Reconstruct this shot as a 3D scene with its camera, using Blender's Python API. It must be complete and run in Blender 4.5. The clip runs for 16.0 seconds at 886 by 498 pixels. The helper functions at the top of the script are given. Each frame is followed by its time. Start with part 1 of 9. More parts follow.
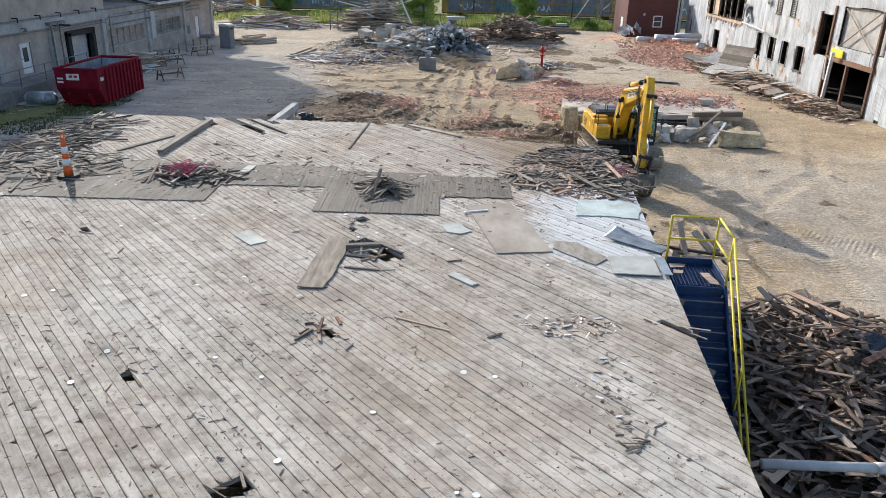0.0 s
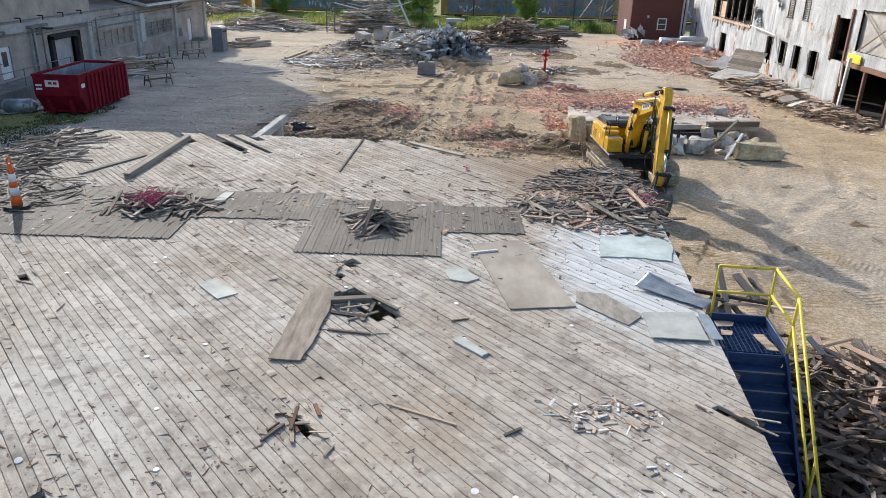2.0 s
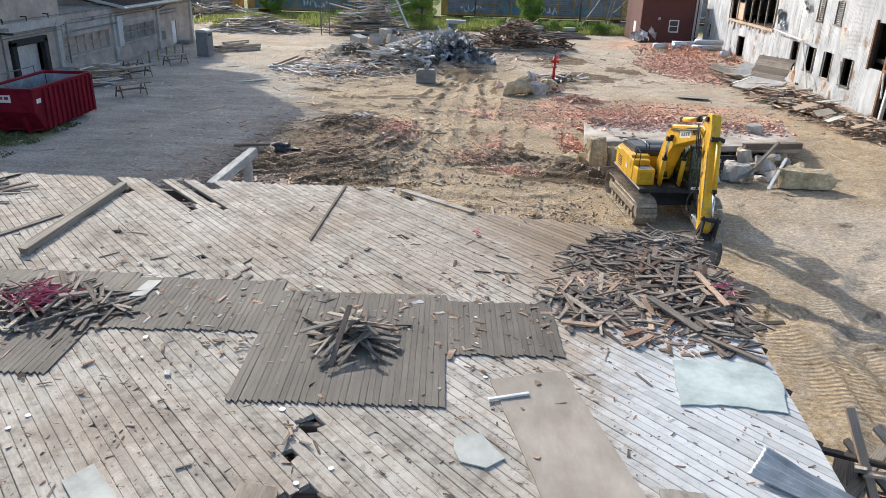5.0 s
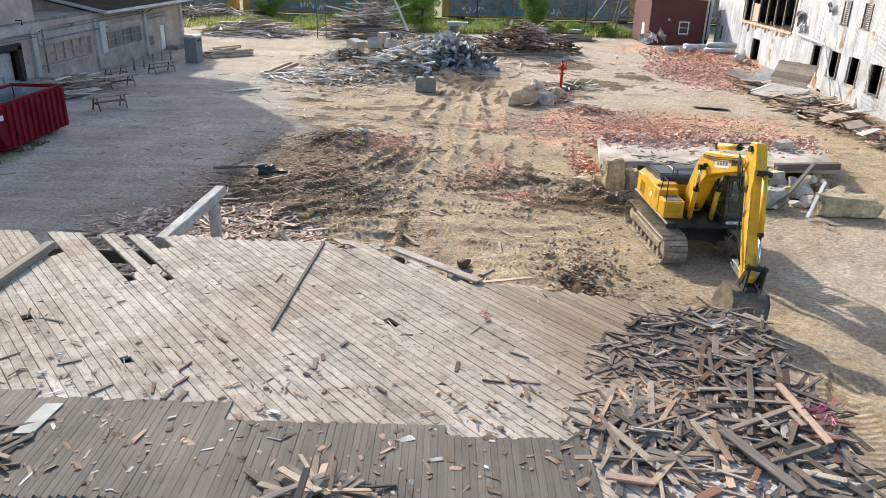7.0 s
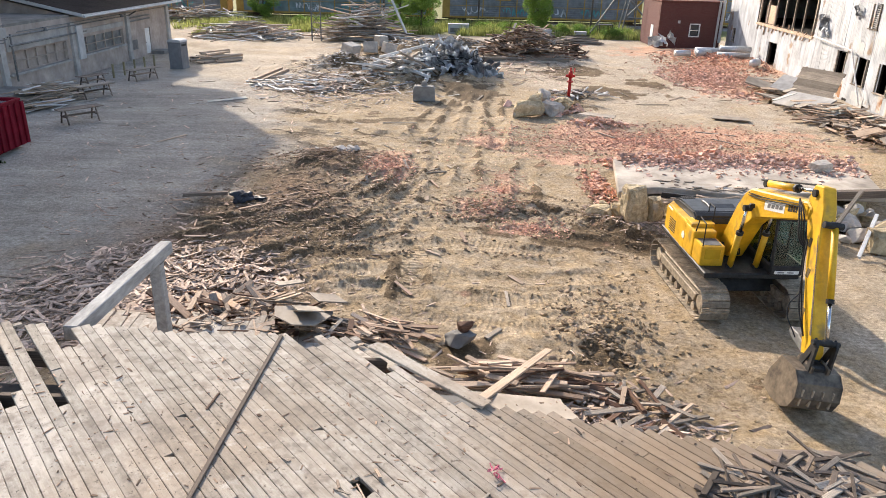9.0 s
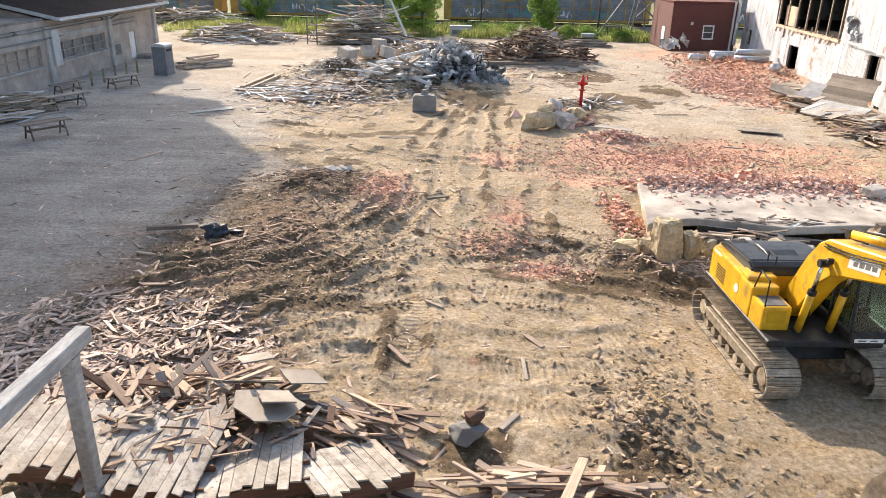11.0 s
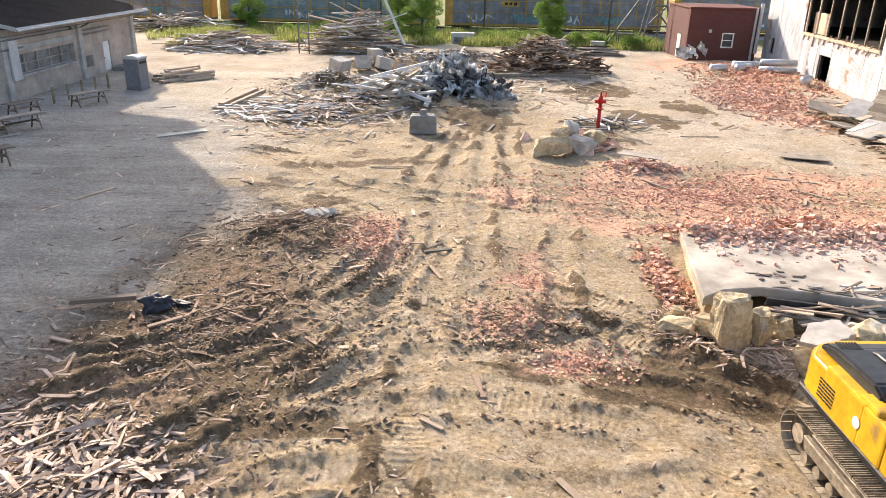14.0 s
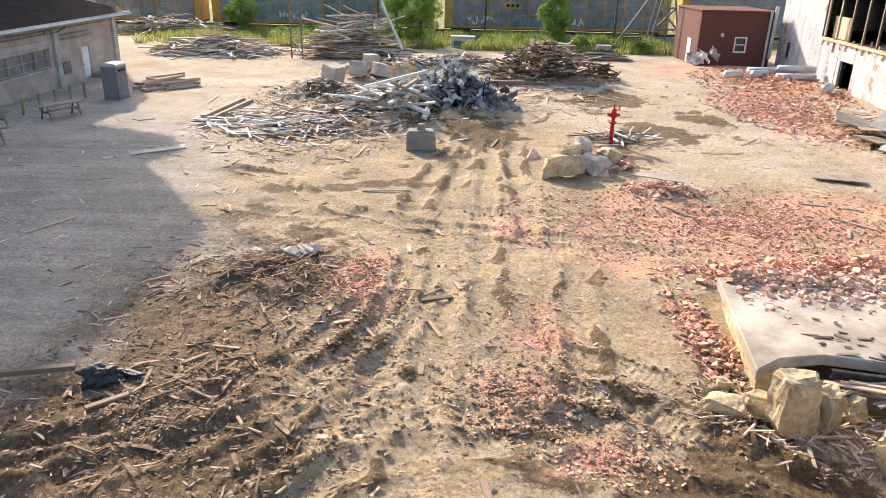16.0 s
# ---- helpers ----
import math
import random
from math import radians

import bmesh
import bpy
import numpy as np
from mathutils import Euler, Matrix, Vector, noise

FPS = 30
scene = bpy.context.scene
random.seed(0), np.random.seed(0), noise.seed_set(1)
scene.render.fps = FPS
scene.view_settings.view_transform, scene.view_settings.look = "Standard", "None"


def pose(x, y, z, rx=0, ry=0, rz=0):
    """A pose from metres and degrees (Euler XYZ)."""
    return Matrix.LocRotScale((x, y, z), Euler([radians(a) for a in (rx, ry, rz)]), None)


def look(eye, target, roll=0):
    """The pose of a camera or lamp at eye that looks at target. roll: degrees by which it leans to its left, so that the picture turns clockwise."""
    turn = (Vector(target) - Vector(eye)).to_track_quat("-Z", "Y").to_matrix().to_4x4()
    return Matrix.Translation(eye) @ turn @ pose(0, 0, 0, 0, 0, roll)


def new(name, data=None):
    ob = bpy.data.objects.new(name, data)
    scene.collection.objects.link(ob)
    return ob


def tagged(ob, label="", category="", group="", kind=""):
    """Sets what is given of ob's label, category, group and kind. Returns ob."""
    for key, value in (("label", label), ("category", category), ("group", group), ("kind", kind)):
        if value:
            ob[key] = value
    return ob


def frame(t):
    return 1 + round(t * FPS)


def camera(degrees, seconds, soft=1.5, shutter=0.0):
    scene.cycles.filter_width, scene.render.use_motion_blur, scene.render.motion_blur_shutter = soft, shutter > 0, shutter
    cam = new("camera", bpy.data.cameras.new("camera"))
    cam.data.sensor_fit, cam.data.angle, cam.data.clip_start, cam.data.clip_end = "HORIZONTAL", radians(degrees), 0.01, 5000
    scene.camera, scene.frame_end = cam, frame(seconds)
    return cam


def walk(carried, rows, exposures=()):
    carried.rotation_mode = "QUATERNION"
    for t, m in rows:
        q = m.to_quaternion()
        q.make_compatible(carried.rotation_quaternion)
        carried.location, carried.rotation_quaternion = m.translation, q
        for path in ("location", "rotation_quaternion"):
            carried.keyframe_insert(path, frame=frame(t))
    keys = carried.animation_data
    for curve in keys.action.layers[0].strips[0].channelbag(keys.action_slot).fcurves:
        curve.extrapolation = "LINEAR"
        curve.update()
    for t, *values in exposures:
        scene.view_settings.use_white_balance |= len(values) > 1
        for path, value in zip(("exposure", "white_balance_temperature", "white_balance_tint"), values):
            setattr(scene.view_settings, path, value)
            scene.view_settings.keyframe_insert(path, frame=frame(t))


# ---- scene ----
cam = camera(63.2, 16.0, soft=0.6)
PATH = [
    (0, (0.274, -2.564, 8.704), (0.274, -0.707, 7.961), 1.6),
    (0.5, (0.315, -2.067, 8.658), (0.302, -0.208, 7.922), 1.5),
    (1, (0.272, -1.477, 8.652), (0.262, 0.382, 7.916), 1.5),
    (1.5, (0.209, -0.855, 8.733), (0.208, 1.001, 7.987), 1.6),
    (2, (0.175, -0.205, 8.701), (0.179, 1.653, 7.96), 1.7),
    (2.5, (0.143, 0.514, 8.715), (0.153, 2.371, 7.973), 1.8),
    (3, (0.165, 1.292, 8.746), (0.172, 3.148, 8.001), 1.7),
    (3.5, (0.178, 2.126, 8.771), (0.176, 3.98, 8.023), 1.6),
    (4, (0.079, 2.98, 8.769), (0.087, 4.836, 8.023), 1.9),
    (6.5, (0.049, 7.273, 8.901), (0.048, 9.128, 8.154), 1.5),
    (7, (0.079, 8.172, 8.936), (0.078, 10.027, 8.187), 1.5),
    (7.5, (0.088, 9.111, 8.922), (0.087, 10.967, 8.178), 1.6),
    (8, (0.088, 10.004, 9.008), (0.088, 11.858, 8.258), 1.6),
    (9, (0.125, 11.981, 9.017), (0.122, 13.834, 8.265), 1.5),
    (11.5, (0.011, 16.745, 8.933), (0.004, 18.598, 8.18), 1.4),
    (12, (-0.021, 17.598, 8.942), (-0.027, 19.451, 8.191), 1.4),
    (12.5, (-0.071, 18.491, 8.948), (-0.074, 20.346, 8.2), 1.4),
    (13, (-0.079, 19.391, 8.939), (-0.083, 21.247, 8.193), 1.5),
    (13.5, (-0.01, 20.332, 8.928), (-0.022, 22.187, 8.182), 1.4),
    (14.5, (-0.057, 22.228, 8.89), (-0.065, 24.085, 8.146), 1.3),
    (16, (-0.099, 24.784, 8.979), (-0.107, 26.64, 8.233), 1.4),
]
walk(cam, [(t, look(e, g, r)) for t, e, g, r in PATH], [(0, 0.71, 6120, 9), (4, 0.74, 6150, 9), (7, 0.99, 6370, 10), (9, 1.08, 6740, 13), (12.5, 1.33, 6900, 13.5), (16, 1.27, 7060, 14.8)])

# ---- world and light ----
SUN_DIR = Vector((-0.555, 1.0, 0.577)).normalized()
world = bpy.data.worlds.new("world")
scene.world = world
world.use_nodes = True
wn = world.node_tree
sky = wn.nodes.new("ShaderNodeTexSky")
sky.sky_type = "NISHITA"
sky.sun_disc = False
sky.dust_density = 2.0
sky.sun_elevation = math.asin(SUN_DIR.z)
sky.sun_rotation = math.atan2(SUN_DIR.x, SUN_DIR.y)
wn.links.new(sky.outputs[0], wn.nodes["Background"].inputs[0])
wn.nodes["Background"].inputs[1].default_value = 0.15
sun = new("sun", bpy.data.lights.new("sun", "SUN"))
sun.data.energy = 3.4
sun.data.angle = radians(0.6)
sun.data.color = (1.0, 0.92, 0.80)
sun.matrix_world = look(SUN_DIR * 50, (0, 0, 0))


# ---- materials ----
def surf(name, dark, light, scale=4.0, rough=0.85, bump=0.3, depth=0.02, metal=0.0, local=False, stretch=(1, 1, 1),
         rand=0.0, big=0.35, island=False, spec=0.3, contrast=(0.32, 0.68), rust=None, rust_at=0.6):
    """A procedural surface: grain between two colours, wide stains, random tone per object or island, fine relief."""
    m = bpy.data.materials.new(name)
    m.use_nodes = True
    nt = m.node_tree
    nd, ln = nt.nodes, nt.links
    b = nd["Principled BSDF"]
    b.inputs["Metallic"].default_value = metal
    b.inputs["Specular IOR Level"].default_value = spec
    geo = nd.new("ShaderNodeNewGeometry")
    src = nd.new("ShaderNodeTexCoord").outputs["Object"] if local else geo.outputs["Position"]
    info = nd.new("ShaderNodeObjectInfo")
    rnd = geo.outputs["Random Per Island"] if island else info.outputs["Random"]
    vec = src
    if local or island:
        off = nd.new("ShaderNodeMath")
        off.operation = "MULTIPLY"
        off.inputs[1].default_value = 53.0
        ln.new(rnd, off.inputs[0])
        add = nd.new("ShaderNodeVectorMath")
        add.operation = "ADD"
        ln.new(src, add.inputs[0])
        ln.new(off.outputs[0], add.inputs[1])
        vec = add.outputs[0]
    mp = nd.new("ShaderNodeMapping")
    mp.inputs["Scale"].default_value = stretch
    ln.new(vec, mp.inputs["Vector"])
    fine = nd.new("ShaderNodeTexNoise")
    fine.inputs["Scale"].default_value = scale
    fine.inputs["Detail"].default_value = 7
    fine.inputs["Roughness"].default_value = 0.68
    ln.new(mp.outputs[0], fine.inputs["Vector"])
    rg = nd.new("ShaderNodeMapRange")
    rg.inputs["From Min"].default_value, rg.inputs["From Max"].default_value = contrast
    ln.new(fine.outputs[0], rg.inputs["Value"])
    mix = nd.new("ShaderNodeMix")
    mix.data_type = "RGBA"
    mix.inputs["A"].default_value = (*dark, 1)
    mix.inputs["B"].default_value = (*light, 1)
    ln.new(rg.outputs[0], mix.inputs["Factor"])
    col = mix.outputs["Result"]
    if rust:
        rn = nd.new("ShaderNodeTexNoise")
        rn.inputs["Scale"].default_value = scale * 0.35
        rn.inputs["Detail"].default_value = 5
        ln.new(geo.outputs["Position"], rn.inputs["Vector"])
        rr = nd.new("ShaderNodeMapRange")
        rr.inputs["From Min"].default_value, rr.inputs["From Max"].default_value = rust_at, rust_at + 0.08
        ln.new(rn.outputs[0], rr.inputs["Value"])
        rm = nd.new("ShaderNodeMix")
        rm.data_type = "RGBA"
        rm.inputs["B"].default_value = (*rust, 1)
        ln.new(rr.outputs[0], rm.inputs["Factor"])
        ln.new(col, rm.inputs["A"])
        col = rm.outputs["Result"]
    wide = nd.new("ShaderNodeTexNoise")
    wide.inputs["Scale"].default_value = 0.7
    wide.inputs["Detail"].default_value = 4
    ln.new(geo.outputs["Position"], wide.inputs["Vector"])
    tone = nd.new("ShaderNodeMapRange")
    tone.inputs["From Min"].default_value, tone.inputs["From Max"].default_value = 0.3, 0.7
    tone.inputs["To Min"].default_value, tone.inputs["To Max"].default_value = 1 - big, 1 + big * 0.6
    ln.new(wide.outputs[0], tone.inputs["Value"])
    val = tone.outputs[0]
    if rand:
        rv = nd.new("ShaderNodeMapRange")
        rv.inputs["To Min"].default_value, rv.inputs["To Max"].default_value = 1 - rand, 1 + rand
        ln.new(rnd, rv.inputs["Value"])
        mu = nd.new("ShaderNodeMath")
        mu.operation = "MULTIPLY"
        ln.new(val, mu.inputs[0])
        ln.new(rv.outputs[0], mu.inputs[1])
        val = mu.outputs[0]
    out = nd.new("ShaderNodeVectorMath")
    out.operation = "SCALE"
    ln.new(col, out.inputs[0])
    ln.new(val, out.inputs["Scale"])
    ln.new(out.outputs[0], b.inputs["Base Color"])
    ro = nd.new("ShaderNodeMapRange")
    ro.inputs["To Min"].default_value, ro.inputs["To Max"].default_value = min(1, rough + 0.1), max(0.05, rough - 0.12)
    ln.new(fine.outputs[0], ro.inputs["Value"])
    ln.new(ro.outputs[0], b.inputs["Roughness"])
    if bump:
        bp = nd.new("ShaderNodeBump")
        bp.inputs["Strength"].default_value = bump
        bp.inputs["Distance"].default_value = depth
        ln.new(fine.outputs[0], bp.inputs["Height"])
        ln.new(bp.outputs[0], b.inputs["Normal"])
    return m


def plank_floor(name, angle):
    """Old pine boards: streaks along the boards, tone by board, grey and brown stains, small dark knots and nail marks."""
    m = bpy.data.materials.new(name)
    m.use_nodes = True
    nd, ln = m.node_tree.nodes, m.node_tree.links
    b = m.node_tree.nodes["Principled BSDF"]
    b.inputs["Specular IOR Level"].default_value = 0.15
    geo, info = nd.new("ShaderNodeNewGeometry"), nd.new("ShaderNodeObjectInfo")

    def math_node(op, a, c):
        n = nd.new("ShaderNodeMath")
        n.operation = op
        for i, v in enumerate((a, c)):
            if isinstance(v, float):
                n.inputs[i].default_value = v
            else:
                ln.new(v, n.inputs[i])
        return n.outputs[0]

    def rng(v, a, c, lo=0.0, hi=1.0):
        n = nd.new("ShaderNodeMapRange")
        for key, val in (("From Min", a), ("From Max", c), ("To Min", lo), ("To Max", hi)):
            n.inputs[key].default_value = val
        ln.new(v, n.inputs["Value"])
        return n.outputs[0]

    rnd = math_node("FRACT", math_node("ADD", info.outputs["Random"], geo.outputs["Random Per Island"]), 0.0)
    mp = nd.new("ShaderNodeMapping")
    mp.vector_type = "TEXTURE"
    mp.inputs["Rotation"].default_value = (0, 0, angle)
    mp.inputs["Scale"].default_value = (1.0, 0.14, 0.3)
    ln.new(geo.outputs["Position"], mp.inputs["Vector"])
    off = nd.new("ShaderNodeVectorMath")
    off.operation = "ADD"
    ln.new(mp.outputs[0], off.inputs[0])
    ln.new(math_node("MULTIPLY", rnd, 37.0), off.inputs[1])

    def tex(scale, detail, rough, vec):
        n = nd.new("ShaderNodeTexNoise")
        n.inputs["Scale"].default_value, n.inputs["Detail"].default_value, n.inputs["Roughness"].default_value = scale, detail, rough
        ln.new(vec, n.inputs["Vector"])
        return n.outputs[0]

    def mix(f, a, c):
        n = nd.new("ShaderNodeMix")
        n.data_type = "RGBA"
        ln.new(f, n.inputs["Factor"])
        for key, v in (("A", a), ("B", c)):
            if isinstance(v, tuple):
                n.inputs[key].default_value = (*v, 1)
            else:
                ln.new(v, n.inputs[key])
        return n.outputs["Result"]

    pos = geo.outputs["Position"]
    grain, stain, smear, speck = tex(3.2, 8, 0.7, off.outputs[0]), tex(2.6, 8, 0.72, pos), tex(0.45, 5, 0.6, pos), tex(17, 3, 0.6, pos)
    c = mix(rng(grain, 0.34, 0.66), (0.33, 0.290, 0.238), (0.53, 0.474, 0.398))
    c = mix(rng(rnd, 0.0, 1.0, 0.0, 0.5), c, (0.36, 0.31, 0.26))
    c = mix(rng(smear, 0.50, 0.64, 0.0, 0.6), c, (0.33, 0.255, 0.185))
    c = mix(rng(smear, 0.48, 0.36, 0.0, 0.55), c, (0.57, 0.53, 0.475))
    c = mix(rng(tex(0.9, 5, 0.65, pos), 0.55, 0.7, 0.0, 0.5), c, (0.25, 0.225, 0.20))
    c = mix(rng(stain, 0.52, 0.66, 0.0, 0.62), c, (0.17, 0.145, 0.12))
    c = mix(rng(stain, 0.44, 0.34, 0.0, 0.5), c, (0.60, 0.555, 0.495))
    # smudges of dirt, a hand's width across, and finer dark marks
    c = mix(rng(tex(4.6, 5, 0.62, pos), 0.53, 0.66, 0.0, 0.7), c, (0.23, 0.19, 0.155))
    c = mix(rng(speck, 0.635, 0.69, 0.0, 0.8), c, (0.10, 0.082, 0.066))
    # brown mud trodden over the far corner
    mud = nd.new("ShaderNodeVectorMath")
    mud.operation = "SUBTRACT"
    mud.inputs[1].default_value = (3.6, 18.2, 3.5)
    ln.new(pos, mud.inputs[0])
    mud2 = nd.new("ShaderNodeVectorMath")
    mud2.operation = "MULTIPLY"
    mud2.inputs[1].default_value = (0.36, 0.44, 0.0)
    ln.new(mud.outputs[0], mud2.inputs[0])
    mudl = nd.new("ShaderNodeVectorMath")
    mudl.operation = "LENGTH"
    ln.new(mud2.outputs[0], mudl.inputs[0])
    c = mix(rng(math_node("ADD", mudl.outputs["Value"], math_node("MULTIPLY", stain, 1.6)), 1.3, 2.2, 0.8, 0.0), c, (0.235, 0.165, 0.105))
    # faded pale paint left on part of the floor
    spot = nd.new("ShaderNodeVectorMath")
    spot.operation = "SUBTRACT"
    spot.inputs[1].default_value = (3.9, 12.2, 3.5)
    ln.new(pos, spot.inputs[0])
    squash = nd.new("ShaderNodeVectorMath")
    squash.operation = "MULTIPLY"
    squash.inputs[1].default_value = (0.62, 0.36, 0.0)
    ln.new(spot.outputs[0], squash.inputs[0])
    far = nd.new("ShaderNodeVectorMath")
    far.operation = "LENGTH"
    ln.new(squash.outputs[0], far.inputs[0])
    c = mix(rng(math_node("ADD", far.outputs["Value"], math_node("MULTIPLY", stain, 1.6)), 1.5, 2.1, 0.62, 0.0), c, (0.55, 0.575, 0.59))
    sc = nd.new("ShaderNodeVectorMath")
    sc.operation = "SCALE"
    ln.new(c, sc.inputs[0])
    ln.new(rng(rnd, 0.0, 1.0, 0.80, 1.14), sc.inputs["Scale"])
    ln.new(sc.outputs[0], b.inputs["Base Color"])
    ln.new(rng(grain, 0.0, 1.0, 0.98, 0.78), b.inputs["Roughness"])
    bp = nd.new("ShaderNodeBump")
    bp.inputs["Strength"].default_value = 0.5
    bp.inputs["Distance"].default_value = 0.012
    ln.new(math_node("ADD", grain, math_node("MULTIPLY", speck, -0.5)), bp.inputs["Height"])
    ln.new(bp.outputs[0], b.inputs["Normal"])
    return m


GRAIN = (1.6, 9, 9)
deck_wood = plank_floor("weathered_pine", radians(-49.8))
mat_wood = surf("grey_strip_flooring", (0.088, 0.075, 0.060), (0.20, 0.174, 0.143), 3, 0.8, 0.3, local=True, stretch=GRAIN, rand=0.14, big=0.35, spec=0.3)
old_wood = surf("old_brown_lumber", (0.15, 0.12, 0.095), (0.42, 0.36, 0.29), 2, 0.9, 0.4, local=True, stretch=GRAIN, rand=0.5, big=0.2)
dark_wood = surf("dark_broken_lumber", (0.075, 0.058, 0.046), (0.27, 0.21, 0.165), 2, 0.9, 0.4, local=True, stretch=GRAIN, rand=0.6, big=0.2)
pale_wood = surf("pale_split_lumber", (0.30, 0.215, 0.15), (0.60, 0.46, 0.345), 2, 0.85, 0.35, local=True, stretch=GRAIN, rand=0.3, big=0.2)
white_wood = surf("white_painted_lumber", (0.48, 0.46, 0.43), (0.82, 0.80, 0.77), 3, 0.75, 0.25, local=True, stretch=GRAIN, rand=0.15, big=0.2)
grey_timber = surf("grey_painted_timber", (0.26, 0.255, 0.245), (0.46, 0.45, 0.43), 3, 0.85, 0.3, stretch=(4, 1, 4), big=0.25, spec=0.15)
brown_wood = surf("reddish_brown_board", (0.085, 0.045, 0.03), (0.20, 0.11, 0.07), 2, 0.85, 0.3, local=True, stretch=GRAIN, rand=0.4, big=0.2)
red_tan_wood = surf("reddish_tan_split_lumber", (0.22, 0.14, 0.095), (0.52, 0.37, 0.265), 2, 0.88, 0.35, local=True, stretch=GRAIN, rand=0.4, big=0.2)
dark_splinters = surf("dark_wood_mulch", (0.11, 0.072, 0.048), (0.42, 0.29, 0.205), 3, 0.9, 0.0, island=True, rand=0.6, big=0.3)
splinter_wood = surf("wood_splinters", (0.26, 0.18, 0.13), (0.72, 0.55, 0.43), 3, 0.9, 0.0, island=True, rand=0.5, big=0.25)
brown_ply = surf("brown_veneer_plywood", (0.15, 0.115, 0.085), (0.33, 0.275, 0.215), 2.4, 0.8, 0.2, stretch=(5, 0.7, 1), big=0.3)
grey_ply = surf("grey_weathered_plywood", (0.20, 0.175, 0.145), (0.40, 0.36, 0.30), 3.0, 0.85, 0.25, stretch=(3, 1, 1), big=0.35)
plywood = surf("weathered_plywood", (0.24, 0.20, 0.16), (0.36, 0.315, 0.26), 2.2, 0.8, 0.15, stretch=(1, 0.4, 1), big=0.25, rand=0.12)
board_white = surf("pale_wallboard", (0.31, 0.315, 0.285), (0.46, 0.465, 0.425), 3, 0.75, 0.1, big=0.2)
board_green = surf("pale_green_sheet", (0.28, 0.32, 0.30), (0.46, 0.51, 0.48), 2.5, 0.7, 0.1, big=0.3)
galv = surf("grey_blue_sheet_metal", (0.24, 0.28, 0.31), (0.44, 0.48, 0.52), 4, 0.45, 0.1, metal=0.5, big=0.3, rust=(0.12, 0.07, 0.04), rust_at=0.66)
yellow = surf("excavator_yellow", (0.56, 0.30, 0.012), (0.80, 0.46, 0.022), 3.5, 0.45, 0.03, spec=0.4, big=0.22, rust=(0.30, 0.19, 0.06), rust_at=0.62)
rail_yellow = surf("safety_yellow_paint", (0.52, 0.40, 0.03), (0.66, 0.52, 0.05), 8, 0.5, 0.1, big=0.2, rust=(0.2, 0.12, 0.05), rust_at=0.64)
black_metal = surf("black_machine_steel", (0.012, 0.012, 0.013), (0.04, 0.038, 0.036), 6, 0.6, 0.15, big=0.3)
hood_black = surf("matt_black_hood", (0.02, 0.021, 0.023), (0.04, 0.042, 0.045), 5, 0.45, 0.05, big=0.3)
track_steel = surf("worn_track_steel", (0.18, 0.145, 0.105), (0.48, 0.40, 0.30), 7, 0.65, 0.35, metal=0.1, rand=0.25, big=0.3)
chrome = surf("chromed_rod", (0.55, 0.55, 0.55), (0.75, 0.75, 0.75), 5, 0.2, 0, metal=1.0, big=0.05)
bucket_steel = surf("rusty_bucket_steel", (0.06, 0.05, 0.042), (0.26, 0.21, 0.155), 3, 0.55, 0.3, metal=0.3, big=0.4)
blue_paint = surf("dark_blue_steel_paint", (0.010, 0.026, 0.075), (0.020, 0.05, 0.13), 6, 0.5, 0.1, big=0.3)
red_paint = surf("dumpster_red_paint", (0.15, 0.007, 0.016), (0.21, 0.012, 0.026), 3, 0.75, 0.1, big=0.3, spec=0.1, rust=(0.09, 0.03, 0.02), rust_at=0.66)
hydrant_red = surf("red_enamel", (0.36, 0.015, 0.014), (0.5, 0.03, 0.025), 6, 0.45, 0.1, big=0.2)
orange = surf("cone_orange", (0.62, 0.10, 0.02), (0.75, 0.15, 0.03), 8, 0.55, 0.05, big=0.15)
cone_white = surf("reflective_white", (0.62, 0.62, 0.6), (0.8, 0.8, 0.78), 8, 0.5, 0.05, big=0.15)
rubber = surf("black_rubber", (0.012, 0.012, 0.012), (0.03, 0.03, 0.03), 9, 0.8, 0.2, big=0.2)
concrete = surf("pale_concrete", (0.36, 0.325, 0.285), (0.56, 0.515, 0.455), 3, 0.9, 0.4, 0.03, big=0.3)
dusty_slab = surf("dusty_slab_concrete", (0.33, 0.285, 0.235), (0.52, 0.46, 0.39), 1.6, 0.92, 0.4, 0.03, big=0.4)
concrete_old = surf("stained_concrete", (0.16, 0.15, 0.14), (0.27, 0.26, 0.24), 2, 0.9, 0.3, 0.03, big=0.3)
stone = surf("tan_foundation_stone", (0.33, 0.245, 0.135), (0.70, 0.575, 0.38), 4.5, 0.92, 1.0, 0.08, big=0.35, rust=(0.44, 0.42, 0.38), rust_at=0.62)
brick_bits = surf("broken_red_brick", (0.45, 0.205, 0.13), (0.79, 0.50, 0.37), 5, 0.92, 0.2, island=True, rand=0.45, big=0.2)
mortar_bits = surf("broken_pale_masonry", (0.48, 0.265, 0.195), (0.76, 0.53, 0.42), 4, 0.92, 0.2, island=True, rand=0.35, big=0.2)
dark_clods = surf("dark_soil_clods", (0.13, 0.091, 0.056), (0.42, 0.305, 0.20), 5, 0.95, 0.3, island=True, rand=0.35, big=0.3)
grey_splinters = surf("grey_white_splinters", (0.24, 0.215, 0.19), (0.74, 0.70, 0.65), 3, 0.85, 0.0, island=True, rand=0.4, big=0.2)
clods = surf("dirt_clods", (0.18, 0.125, 0.072), (0.46, 0.345, 0.21), 5, 0.95, 0.3, island=True, rand=0.3, big=0.25)
